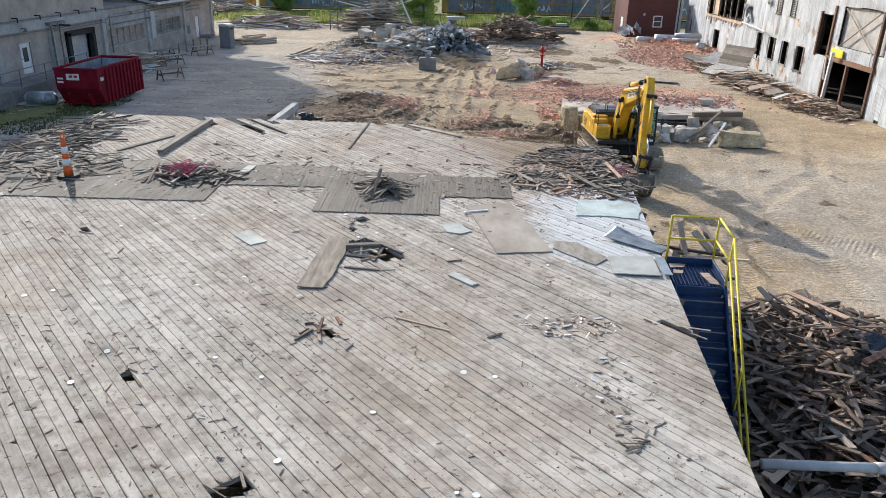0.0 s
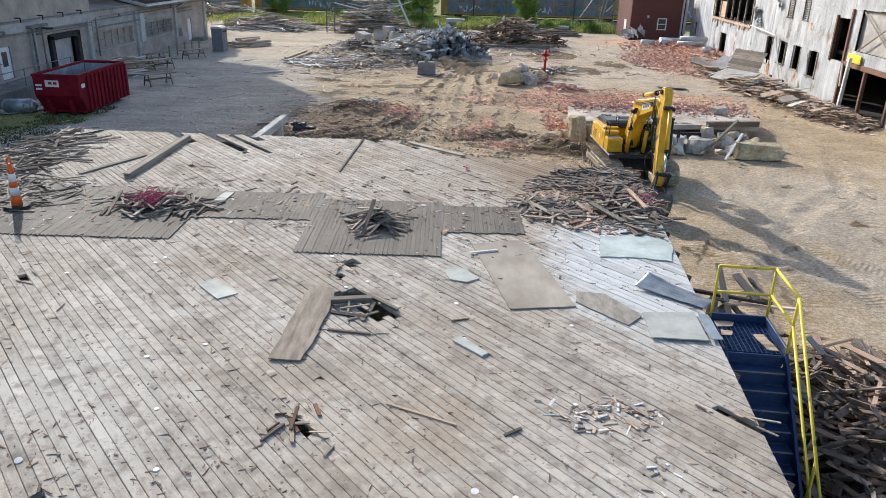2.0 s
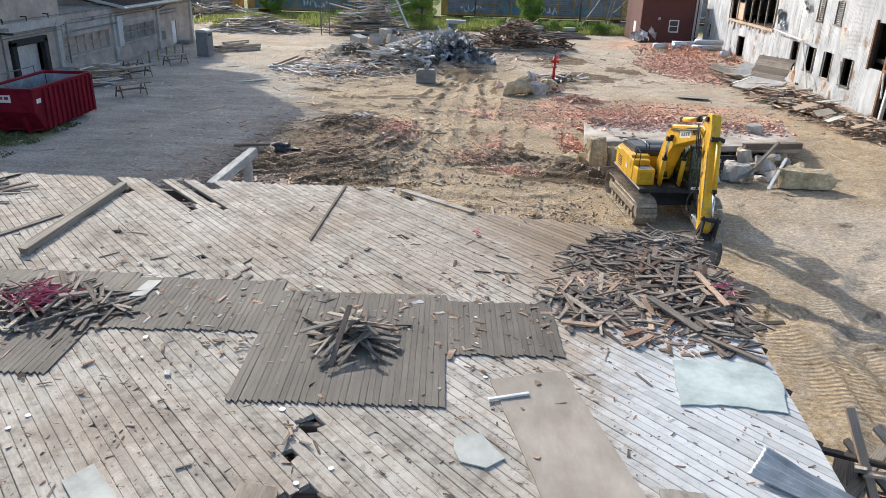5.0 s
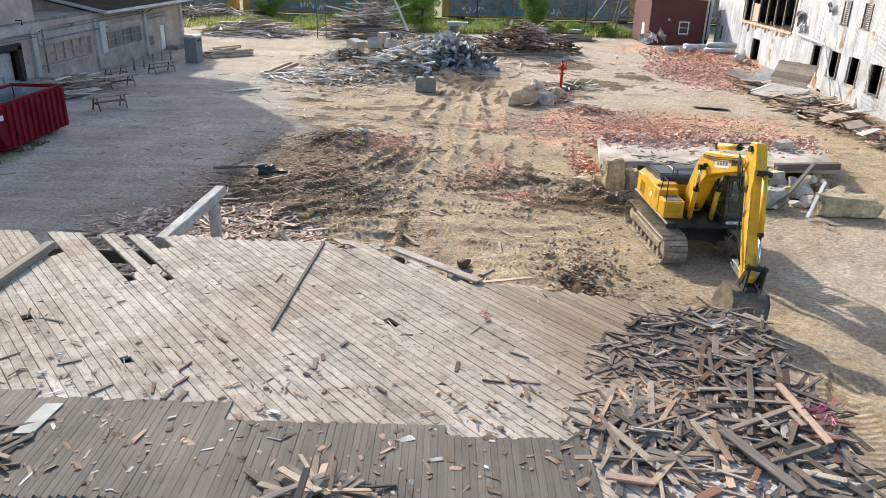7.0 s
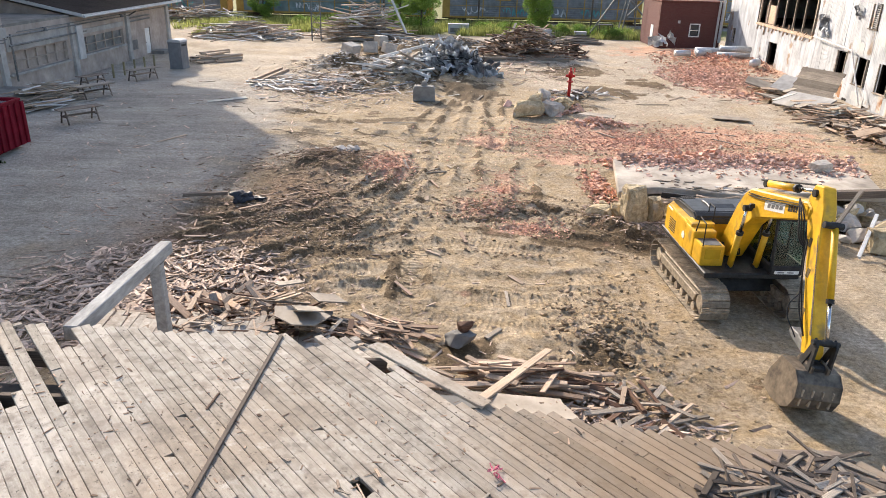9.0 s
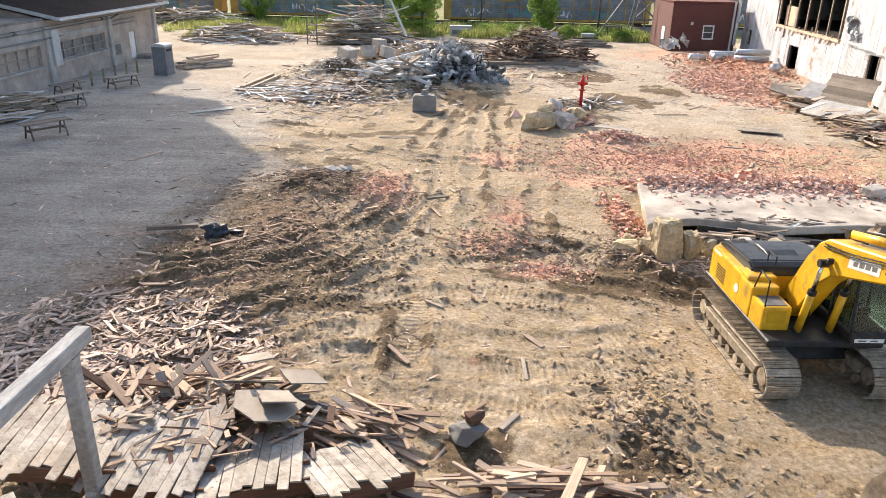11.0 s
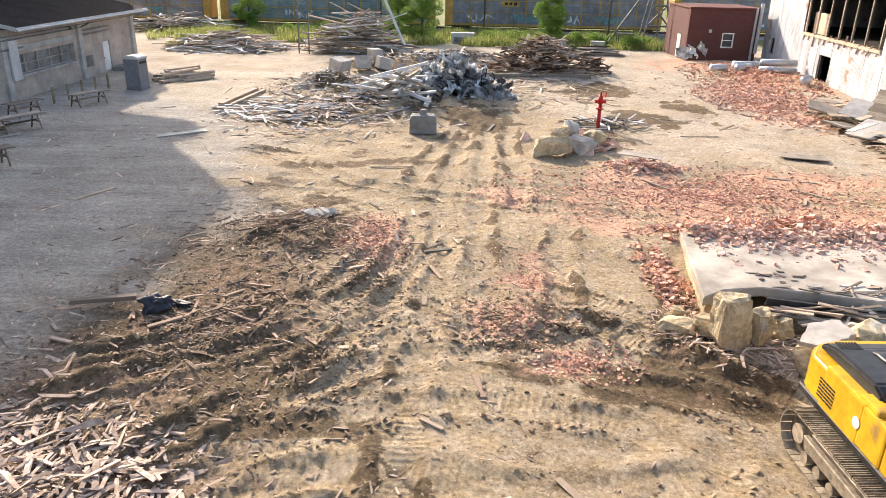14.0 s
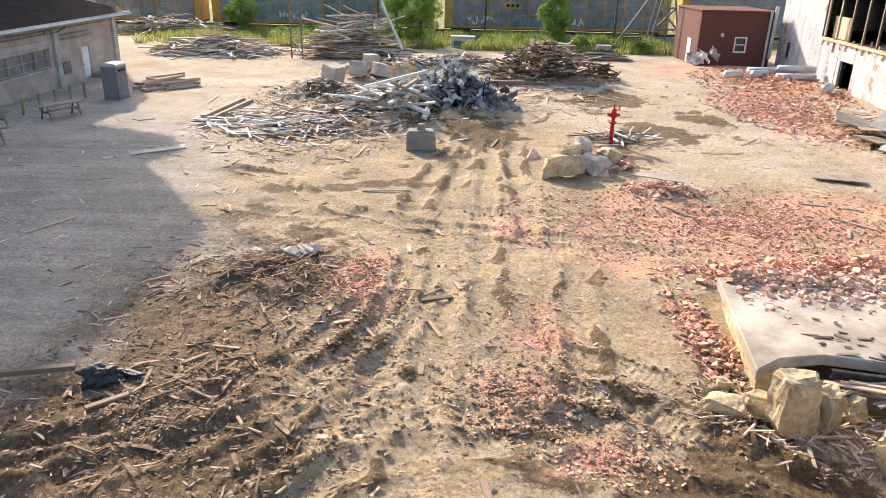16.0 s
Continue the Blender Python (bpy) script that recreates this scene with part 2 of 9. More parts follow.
brick_wall_mat = surf("dark_red_brick", (0.085, 0.030, 0.025), (0.165, 0.056, 0.045), 7, 0.9, 0.3, big=0.3, rand=0.18)
mortar = surf("brick_mortar", (0.12, 0.07, 0.055), (0.17, 0.11, 0.09), 9, 0.95, 0.2, big=0.2)
siding = surf("white_painted_siding", (0.36, 0.378, 0.40), (0.56, 0.575, 0.595), 1.8, 0.75, 0.1, stretch=(1, 1, 0.22), big=0.25, rand=0.10, rust=(0.30, 0.215, 0.15), rust_at=0.62)
rusty_sheet = surf("rust_stained_sheet", (0.46, 0.36, 0.28), (0.66, 0.60, 0.54), 2.2, 0.75, 0.1, stretch=(1, 1, 0.3), big=0.3, rust=(0.34, 0.17, 0.08), rust_at=0.52)
# near-black base colour that carries the shade inside the mill
dark_in = surf("timber_with_inner_shade", (0.012, 0.010, 0.009), (0.05, 0.04, 0.032), 2, 0.95, 0.2, big=0.3)
shed_wall = surf("taupe_masonry_paint", (0.34, 0.285, 0.245), (0.46, 0.395, 0.35), 2, 0.9, 0.15, big=0.25)
shed_trim = surf("grey_concrete_trim", (0.34, 0.325, 0.305), (0.46, 0.445, 0.425), 2.5, 0.9, 0.2, big=0.25)
roofing = surf("brown_shingle", (0.018, 0.015, 0.015), (0.042, 0.035, 0.034), 5, 0.95, 0.4, big=0.25, rand=0.2, spec=0.03)
box_grey = surf("grey_plastic", (0.15, 0.155, 0.165), (0.21, 0.215, 0.225), 3, 0.6, 0.05, big=0.15)
box_light = surf("pale_grey_plastic", (0.42, 0.42, 0.42), (0.52, 0.52, 0.52), 3, 0.6, 0.05, big=0.15)
steel_grey = surf("weathered_steel", (0.12, 0.12, 0.12), (0.24, 0.24, 0.235), 5, 0.6, 0.15, metal=0.3, big=0.3)
duct = surf("galvanised_duct", (0.40, 0.43, 0.46), (0.58, 0.60, 0.62), 4, 0.4, 0.05, metal=0.5, big=0.2)
car_yellow = surf("rail_car_yellow", (0.36, 0.21, 0.045), (0.50, 0.31, 0.08), 2, 0.7, 0.08, big=0.25)
car_panel = surf("rail_car_panel_grey", (0.16, 0.17, 0.185), (0.26, 0.27, 0.285), 1.5, 0.6, 0.05, metal=0.2, big=0.25, rand=0.12)
car_teal = surf("faded_blue_green_panel", (0.13, 0.19, 0.20), (0.22, 0.28, 0.28), 1.5, 0.6, 0.05, big=0.25, rand=0.15)
spray_white = surf("white_spray_paint", (0.55, 0.57, 0.6), (0.75, 0.76, 0.78), 3, 0.7, 0, big=0.2)
spray_teal = surf("teal_spray_paint", (0.08, 0.26, 0.27), (0.14, 0.38, 0.38), 3, 0.7, 0, big=0.2)
leaf = surf("leaves", (0.10, 0.18, 0.03), (0.28, 0.42, 0.09), 3, 0.6, 0, island=True, rand=0.45, big=0.3)
# grass by the dock: its shade is put into the darker green
shade_grass = surf("grass_darkened_as_shade", (0.05, 0.06, 0.025), (0.15, 0.17, 0.07), 1.0, 0.9, 0, island=True, rand=0.4, big=0.4)
faded_yellow = surf("faded_yellow_paint", (0.22, 0.18, 0.09), (0.34, 0.29, 0.17), 6, 0.8, 0.1)
weeds = surf("weeds_and_grass", (0.17, 0.20, 0.045), (0.48, 0.50, 0.18), 1.0, 0.8, 0, island=True, rand=0.4, big=0.4)
bark = surf("tree_bark", (0.06, 0.05, 0.04), (0.14, 0.115, 0.09), 6, 0.95, 0.5, stretch=(3, 3, 0.6))
for green in (leaf, weeds):
    nt = green.node_tree
    bs, outn = nt.nodes["Principled BSDF"], nt.nodes["Material Output"]
    thin, mx = nt.nodes.new("ShaderNodeBsdfTranslucent"), nt.nodes.new("ShaderNodeMixShader")
    nt.links.new(bs.inputs["Base Color"].links[0].from_socket, thin.inputs["Color"])
    mx.inputs[0].default_value = 0.45
    nt.links.new(bs.outputs[0], mx.inputs[1])
    nt.links.new(thin.outputs[0], mx.inputs[2])
    nt.links.new(mx.outputs[0], outn.inputs[0])
plastic_pink = surf("pink_plastic_netting", (0.42, 0.05, 0.11), (0.62, 0.16, 0.22), 6, 0.5, 0.1, island=True, rand=0.3)
tarp = surf("dark_plastic_sheet", (0.012, 0.015, 0.022), (0.05, 0.058, 0.075), 9, 0.5, 0.9, 0.05, spec=0.4)
pipe_white = surf("white_plastic_pipe", (0.42, 0.42, 0.41), (0.6, 0.6, 0.58), 3, 0.4, 0.05, big=0.2)
sign_yellow = surf("yellow_sign_sheet", (0.6, 0.5, 0.02), (0.75, 0.62, 0.04), 3, 0.5, 0.0, big=0.1)
rail_rust = surf("rusty_rail", (0.06, 0.04, 0.03), (0.13, 0.09, 0.065), 6, 0.7, 0.2)
glass = bpy.data.materials.new("cab_glass")
glass.use_nodes = True
gb = glass.node_tree.nodes["Principled BSDF"]
gb.inputs["Base Color"].default_value = (0.30, 0.46, 0.44, 1)
gb.inputs["Transmission Weight"].default_value = 1.0
gb.inputs["Roughness"].default_value = 0.03
window_dark = bpy.data.materials.new("dusty_window_glass")
window_dark.use_nodes = True
gb = window_dark.node_tree.nodes["Principled BSDF"]
gb.inputs["Base Color"].default_value = (0.03, 0.036, 0.04, 1)
gb.inputs["Roughness"].default_value = 0.18
dusty_pane = surf("whitened_window_glass", (0.12, 0.13, 0.135), (0.24, 0.25, 0.255), 1.5, 0.4, 0.0, big=0.35)


# ---- building helpers ----
def thing(name, label, category, loc=(0, 0, 0), rz=0.0, group="", kind=""):
    ob = new(name)
    ob.empty_display_size = 0.2
    ob.matrix_basis = pose(*loc, 0, 0, rz)
    return tagged(ob, label, category, group, kind)


def mesh_of(name, bm, mat, smooth=False):
    me = bpy.data.meshes.new(name)
    bmesh.ops.recalc_face_normals(bm, faces=bm.faces)
    bm.to_mesh(me)
    bm.free()
    me.materials.append(mat)
    if smooth:
        for p in me.polygons:
            p.use_smooth = True
    return me


def part(name, bm, mat, parent=None, label="", smooth=False):
    """Links a bmesh as one mesh object under a thing or a part."""
    ob = new(name, mesh_of(name, bm, mat, smooth))
    ob.parent = parent
    return tagged(ob, label)


def cube(bm, c, s, m=None):
    """A box of size s centred at c, turned by m about its centre."""
    mt = Matrix.Translation(c) @ (m or Matrix()) @ Matrix.Diagonal((*s, 1))
    return bmesh.ops.create_cube(bm, size=1, matrix=mt)["verts"]


def boxbm(c, s, bevel=0.0, m=None, seg=1):
    bm = bmesh.new()
    cube(bm, c, s, m)
    if bevel:
        bmesh.ops.bevel(bm, geom=list(bm.edges), offset=bevel, segments=seg, affect="EDGES", profile=0.6)
    return bm


def tube(bm, a, b, r, seg=10, r2=None):
    a, b = Vector(a), Vector(b)
    d = b - a
    mt = Matrix.Translation((a + b) / 2) @ d.to_track_quat("Z", "Y").to_matrix().to_4x4()
    return bmesh.ops.create_cone(bm, cap_ends=True, segments=seg, radius1=r, radius2=r if r2 is None else r2, depth=d.length, matrix=mt)["verts"]


def tubebm(a, b, r, seg=10, r2=None):
    bm = bmesh.new()
    tube(bm, a, b, r, seg, r2)
    return bm


def prism(pts, lo, hi, axis="x", bevel=0.0, seg=1):
    """A side outline pulled from lo to hi along an axis. x: outline in (y, z); y: in (x, z); z: in (x, y)."""
    bm = bmesh.new()
    at = {"x": lambda p, w: (w, p[0], p[1]), "y": lambda p, w: (p[0], w, p[1]), "z": lambda p, w: (p[0], p[1], w)}[axis]
    a = [bm.verts.new(at(p, lo)) for p in pts]
    b = [bm.verts.new(at(p, hi)) for p in pts]
    n = len(pts)
    bm.faces.new(a)
    bm.faces.new(b[::-1])
    for i in range(n):
        bm.faces.new((a[i], b[i], b[(i + 1) % n], a[(i + 1) % n]))
    bmesh.ops.recalc_face_normals(bm, faces=bm.faces)
    if bevel:
        bmesh.ops.bevel(bm, geom=list(bm.edges), offset=bevel, segments=seg, affect="EDGES")
    return bm


def rock(c, s, seed, rough=0.25, sub=3, square=0.5):
    """An irregular block: between a ball and a box, broken by noise."""
    bm = bmesh.new()
    bmesh.ops.create_icosphere(bm, subdivisions=sub, radius=1)
    o = Vector((seed * 7.3, seed * 3.1, seed * 1.7))
    for v in bm.verts:
        p = v.co.copy()
        q = p / max(abs(p.x), abs(p.y), abs(p.z))
        p = p.lerp(q, square)
        p *= 1 + rough * noise.noise(p * 1.3 + o) + rough * 0.4 * noise.noise(p * 4 + o)
        v.co = Vector((p.x * s[0] / 2, p.y * s[1] / 2, p.z * s[2] / 2)) + Vector(c)
    return bm


def chunk(s, seed, n=20, bevel=0.03):
    """An angular broken block."""
    rg = random.Random(seed)
    bm = bmesh.new()
    for _ in range(n):
        p = Vector((rg.uniform(-1, 1), rg.uniform(-1, 1), rg.uniform(-1, 1)))
        p = p / max(abs(p.x), abs(p.y), abs(p.z)) * rg.uniform(0.82, 1.0)
        bm.verts.new((p.x * s[0] / 2, p.y * s[1] / 2, p.z * s[2] / 2))
    ret = bmesh.ops.convex_hull(bm, input=list(bm.verts))
    gone = [g for g in ret["geom_interior"] if isinstance(g, bmesh.types.BMVert)]
    bmesh.ops.delete(bm, geom=gone, context="VERTS")
    if bevel:
        bmesh.ops.bevel(bm, geom=list(bm.edges), offset=bevel * min(s), segments=1, affect="EDGES")
    return bm


def rough_chunk(s, seed, n=24, amp=0.07, cuts=3):
    """A broken stone: an angular block whose faces are pitted and uneven."""
    bm = chunk(s, seed, n, 0.0)
    bmesh.ops.triangulate(bm, faces=list(bm.faces))
    bmesh.ops.subdivide_edges(bm, edges=list(bm.edges), cuts=cuts, use_grid_fill=True)
    bmesh.ops.triangulate(bm, faces=list(bm.faces))
    o, k = Vector((seed * 3.7, seed * 1.9, seed * 5.3)), sum(s) / 3
    for v in bm.verts:
        p = v.co / k
        d = noise.noise(p * 2.6 + o) + 0.6 * noise.noise(p * 7 + o) + 0.35 * noise.noise(p * 15 + o)
        v.co *= 1 + amp * 2.2 * d
    return bm


RNG = np.random.default_rng(11)
BOARD_MESH = {}


def board_mesh(mat, k, w=0.02):
    """A shared unit board, slightly worn along its long edges and uneven at its ends."""
    key = (mat.name, k)
    if key not in BOARD_MESH:
        rg = random.Random(k * 31 + 5)
        ends = [rg.uniform(-0.02, 0.02) if k else 0.0 for _ in range(8)]
        c = 0.06
        prof = [(-0.5, -0.5), (0.5, -0.5), (0.5, 0.5 - 2 * c), (0.5 - c, 0.5), (-0.5 + c, 0.5), (-0.5, 0.5 - 2 * c)]
        bm = bmesh.new()
        a = [bm.verts.new((-0.5 + ends[i % 4], y, z)) for i, (y, z) in enumerate(prof)]
        b = [bm.verts.new((0.5 + ends[4 + i % 4], y, z)) for i, (y, z) in enumerate(prof)]
        bm.faces.new(a)
        bm.faces.new(b[::-1])
        for i in range(6):
            bm.faces.new((a[i], b[i], b[(i + 1) % 6], a[(i + 1) % 6]))
        BOARD_MESH[key] = mesh_of("board_" + mat.name, bm, mat)
    return BOARD_MESH[key]


def board(name, parent, mat, loc, dims, rx=0, ry=0, rz=0, k=None, label=""):
    """One board on shared mesh data; its grain runs along its length."""
    ob = new(name, board_mesh(mat, random.randrange(1, 4) if k is None else k))
    ob.parent = parent
    ob.matrix_basis = pose(*loc, rx, ry, rz) @ Matrix.Diagonal((*dims, 1))
    return tagged(ob, label)


def loose_board(name, label, mat, a, b, w, t, category="board", group=""):
    """A single board lying from a to b (points of its underside's middle)."""
    a, b = Vector(a), Vector(b)
    d = b - a
    ob = new(name, board_mesh(mat, 2))
    rot = Matrix.Rotation(math.atan2(d.y, d.x), 4, "Z") @ Matrix.Rotation(-math.asin(d.z / d.length), 4, "Y")
    ob.matrix_basis = Matrix.Translation((a + b) / 2 + Vector((0, 0, t / 2))) @ rot @ Matrix.Diagonal((d.length, w, t, 1))
    return tagged(ob, label, category, group)


def heap(name, label, loc, rx, ry, h, n, mats, L=(0.4, 1.5), W=(0.06, 0.13), T=(0.02, 0.05), rz=0.0, tilt=14, yaw=None, spread=0.62, category="debris pile", piece="board"):
    """A heap of loose boards: each board an object of its own on shared mesh data."""
    ob = thing(name, label, category, loc, rz)
    for i in range(n):
        r, a = random.random() ** spread, random.uniform(0, 2 * math.pi)
        x, y = r * rx * math.cos(a), r * ry * math.sin(a)
        t = random.uniform(*T)
        z = t / 2 + h * (1 - r * r) * (0.15 + 0.85 * i / n)
        ang = random.uniform(0, 180) if yaw is None else random.gauss(*yaw)
        k = tilt * min(1.0, 0.15 + (z / max(h, 0.05)))
        board(piece, ob, random.choice(mats), (x, y, z), (random.uniform(*L), random.uniform(*W), t), random.gauss(0, 12), random.gauss(0, k * 0.6), ang)
    return ob


def bits(name, pts, dims, mat, jitter=0.12, tilt=0.5, label="", category="", parent=None, yaw=None, lift=0.3, lumps=False):
    """Very many small loose pieces in one mesh: boxes with shifted corners, thrown down at random."""
    n = len(pts)
    base = np.array([(x, y, z) for z in (-.5, .5) for x, y in ((-.5, -.5), (.5, -.5), (.5, .5), (-.5, .5))])
    if lumps:
        g = 0.309
        base = np.array([(a * 0.5, b * g, 0) for a in (-1, 1) for b in (-1, 1)] + [(0, a * 0.5, b * g) for a in (-1, 1) for b in (-1, 1)] + [(b * g, 0, a * 0.5) for a in (-1, 1) for b in (-1, 1)])
        jitter *= 0.8
    k = len(base)
    v = base[None] + RNG.uniform(-jitter, jitter, (n, k, 3))
    v *= dims[:, None, :]
    if yaw is None:
        yaw = RNG.uniform(0, 2 * np.pi, n)
    pit, rol = RNG.normal(0, tilt, n) * 0.4, RNG.normal(0, tilt, n)
    cy, sy, cp, sp, cr, sr = np.cos(yaw), np.sin(yaw), np.cos(pit), np.sin(pit), np.cos(rol), np.sin(rol)
    rot = np.stack([np.stack([cy * cp, cy * sp * sr - sy * cr, cy * sp * cr + sy * sr], -1),
                    np.stack([sy * cp, sy * sp * sr + cy * cr, sy * sp * cr - cy * sr], -1),
                    np.stack([-sp, cp * sr, cp * cr], -1)], 1)
    v = np.einsum("nij,nkj->nki", rot, v) + pts[:, None, :]
    v[:, :, 2] += dims[:, None, 2] * lift
    faces = np.array([(0, 3, 2, 1), (4, 5, 6, 7), (0, 1, 5, 4), (1, 2, 6, 5), (2, 3, 7, 6), (3, 0, 4, 7)])
    if lumps:
        near = [sorted(range(12), key=lambda j: np.sum((base[i] - base[j]) ** 2))[1:6] for i in range(12)]
        faces = []
        for i in range(12):
            for j in near[i]:
                for m in near[i]:
                    if i < j < m and m in near[j]:
                        out = np.dot(np.cross(base[j] - base[i], base[m] - base[i]), base[i]) > 0
                        faces.append((i, j, m) if out else (i, m, j))
        faces = np.array(faces)
    f = (faces[None] + k * np.arange(n)[:, None, None]).reshape(-1, faces.shape[1])
    me = bpy.data.meshes.new(name)
    me.from_pydata(v.reshape(-1, 3).tolist(), [], f.tolist())
    me.materials.append(mat)
    ob = new(name, me)
    ob.parent = parent
    return tagged(ob, label, category, "", "stuff")


def leaves(name, centres, radii, per, size, mat, parent=None, seed=3):
    """A crown or bush of many small leaf blades gathered in clumps."""
    g = np.random.default_rng(seed)
    pts = []
    for c, r in zip(centres, radii):
        d = g.normal(0, 1, (per, 3))
        d /= np.linalg.norm(d, axis=1)[:, None]
        pts.append(np.array(c) + d * (r * g.uniform(0.35, 1.0, (per, 1)) ** 0.5) * np.array([1, 1, 0.8]))
    p = np.concatenate(pts)
    n = len(p)
    u = g.normal(0, 1, (n, 3))
    u /= np.linalg.norm(u, axis=1)[:, None]
    w = np.cross(u, g.normal(0, 1, (n, 3)))
    w /= np.linalg.norm(w, axis=1)[:, None]
    s = size * g.uniform(0.6, 1.4, (n, 1))
    v = np.stack([p - u * s, p + w * s * 0.45, p + u * s, p - w * s * 0.45], 1).reshape(-1, 3)
    me = bpy.data.meshes.new(name)
    me.from_pydata(v.tolist(), [], np.arange(4 * n).reshape(-1, 4).tolist())
    me.materials.append(mat)
    ob = new(name, me)
    ob.parent = parent
    return ob


# ---- ground ----
def vnoise(x, y, seed=0):
    xi, yi = np.floor(x).astype(np.int64), np.floor(y).astype(np.int64)
    fx, fy = x - xi, y - yi
    fx, fy = fx * fx * (3 - 2 * fx), fy * fy * (3 - 2 * fy)

    def h(a, b):
        k = (a * 374761393 + b * 668265263 + seed * 974711) & 0x7FFFFFFF
        k = ((k ^ (k >> 13)) * 1274126177) & 0x7FFFFFFF
        return ((k ^ (k >> 16)) & 0xFFFF) / 65535.0
    return (h(xi, yi) * (1 - fx) + h(xi + 1, yi) * fx) * (1 - fy) + (h(xi, yi + 1) * (1 - fx) + h(xi + 1, yi + 1) * fx) * fy


def fbm(x, y, seed=0, octaves=4):
    t, a = 0.0, 0.5
    for i in range(octaves):
        t = t + a * (vnoise(x * 2 ** i, y * 2 ** i, seed + i) - 0.5)
        a *= 0.5
    return t


def smooth01(v, a, b):
    t = np.clip((v - a) / (b - a), 0, 1)
    return t * t * (3 - 2 * t)


def bump_at(x, y, cx, cy, rx, ry):
    return np.exp(-(((x - cx) / rx) ** 2 + ((y - cy) / ry) ** 2))


# wheel and crawler tracks over the dirt: points, half gauge, depth
RUTS = [
    (((-9.5, 33.5), (-7.0, 35.0), (-5.3, 36.2), (-3.4, 38.2), (-2.0, 40.9), (-1.3, 44), (-1.1, 47.6)), 0.30, 0.20),
    (((-6.5, 31.5), (-5.1, 33.2), (-3.4, 35.6), (-1.8, 38.3), (-1.0, 42.2), (-0.6, 46)), 0.28, 0.16),
    (((-0.9, 29), (-0.8, 35.1), (-0.35, 38.4), (-0.2, 42.2), (-0.4, 46.6), (0.1, 53.5), (1.3, 64)), 0.33, 0.12),
    (((1.0, 41), (1.2, 47), (1.6, 54.4), (2.6, 64.2)), 0.33, 0.14),
    (((8.4, 34.4), (6.9, 35.6), (5.3, 37.0), (3.8, 38.2), (2.0, 38.8), (0.6, 40.5)), 0.36, 0.24),
    (((7.6, 36.4), (5.0, 39.2), (2.6, 40.6), (1.0, 43.5)), 0.30, 0.14),
    (((-11, 57), (-7.9, 55.3), (-4.2, 51.0), (-0.9, 49.3), (4.1, 48.5), (9.3, 46.4)), 0.34, 0.14),
    (((-9, 51), (-5, 50.2), (-1, 51.5), (4.5, 51.0), (12, 51.5)), 0.30, 0.10),
    (((-8.0, 29.2), (-5.9, 30.2), (-4.1, 31.6), (-1.1, 32.2), (2.0, 31.7), (5.2, 32.3), (6.4, 34.5)), 0.34, 0.09),
    (((-4, 30.2), (-2.2, 31.0), (0.8, 30.4), (3.0, 30.2), (5.5, 30.9)), 0.30, 0.07),
    (((-9.8, 35.6), (-7.2, 36.6), (-5.0, 38.2), (-3.3, 40.4), (-2.4, 43.0)), 0.26, 0.16),
    (((-5.6, 30.9), (-3.0, 33.0), (-1.4, 34.2), (1.0, 34.5), (3.4, 34.0), (5.6, 33.0)), 0.30, 0.08),
    (((-4.2, 33.8), (-2.0, 35.6), (-0.4, 36.6), (1.6, 36.5), (4.2, 35.6), (6.6, 34.2)), 0.32, 0.12),
    (((-6.2, 28.9), (-3.6, 29.6), (-0.5, 29.2), (2.2, 28.6), (4.6, 28.8)), 0.28, 0.07),
    (((10.5, 18), (10.8, 23), (11.5, 29), (13.2, 36)), 0.32, 0.10),
    (((12.4, 16), (12.8, 23), (13.6, 29), (15.3, 35)), 0.32, 0.10),
    (((9.6, 14), (8.9, 20), (8.7, 25)), 0.36, 0.08),
    (((8.6, 15), (10.2, 20), (13.0, 25), (17.5, 30), (21, 38)), 0.34, 0.09),
    (((7.4, 21), (9.6, 22.5), (12.5, 22.0), (16.5, 19)), 0.34, 0.09),
    (((14.5, 13), (15.6, 20), (16.5, 27), (19, 34)), 0.34, 0.09),
    (((-1.6, 50), (-1.0, 55), (0.2, 60), (1.4, 66)), 0.36, 0.14),
    (((2.6, 47), (3.2, 53), (3.0, 58), (3.6, 65)), 0.34, 0.14),
    (((3.2, 38.5), (3.6, 43), (4.4, 47)), 0.34, 0.12),
    (((20, 40), (17.5, 47), (15, 60), (17, 75)), 0.4, 0.07),
    (((14.0, 38), (20, 50), (19.5, 63), (18, 80)), 0.4, 0.06),
]
MOUNDS = [(-5.2, 44.5, 2.4, 1.8, 0.5), (-6.5, 33.5, 3.0, 2.2, 0.25), (-4.6, 28.2, 3.4, 1.6, 0.25), (-4.5, 67.0, 6.0, 3.0, 0.9), (0.5, 70.5, 4.0, 2.5, 0.7), (1.0, 91.0, 8.0, 3.0, 0.9), (-6.0, 86.0, 4.0, 4.0, 0.8), (-8.5, 74, 4.0, 3.0, 1.3),
          (7.5, 84, 5.0, 3.0, 0.8), (27, 84, 4.0, 9.0, 0.7), (6.8, 60.5, 2.0, 2.2, 0.35), (13.5, 44.4, 6.0, 1.2, 0.55), (8.9, 53.5, 1.6, 1.2, 0.35), (2.2, 38.6, 1.6, 1.0, 0.18), (4.5, 28.2, 2.4, 1.6, 0.18),
          (-2.9, 42.8, 0.9, 1.6, 0.2), (9.5, 11.0, 2.6, 3.4, 0.9), (25.5, 62, 2.2, 10, 0.45)]


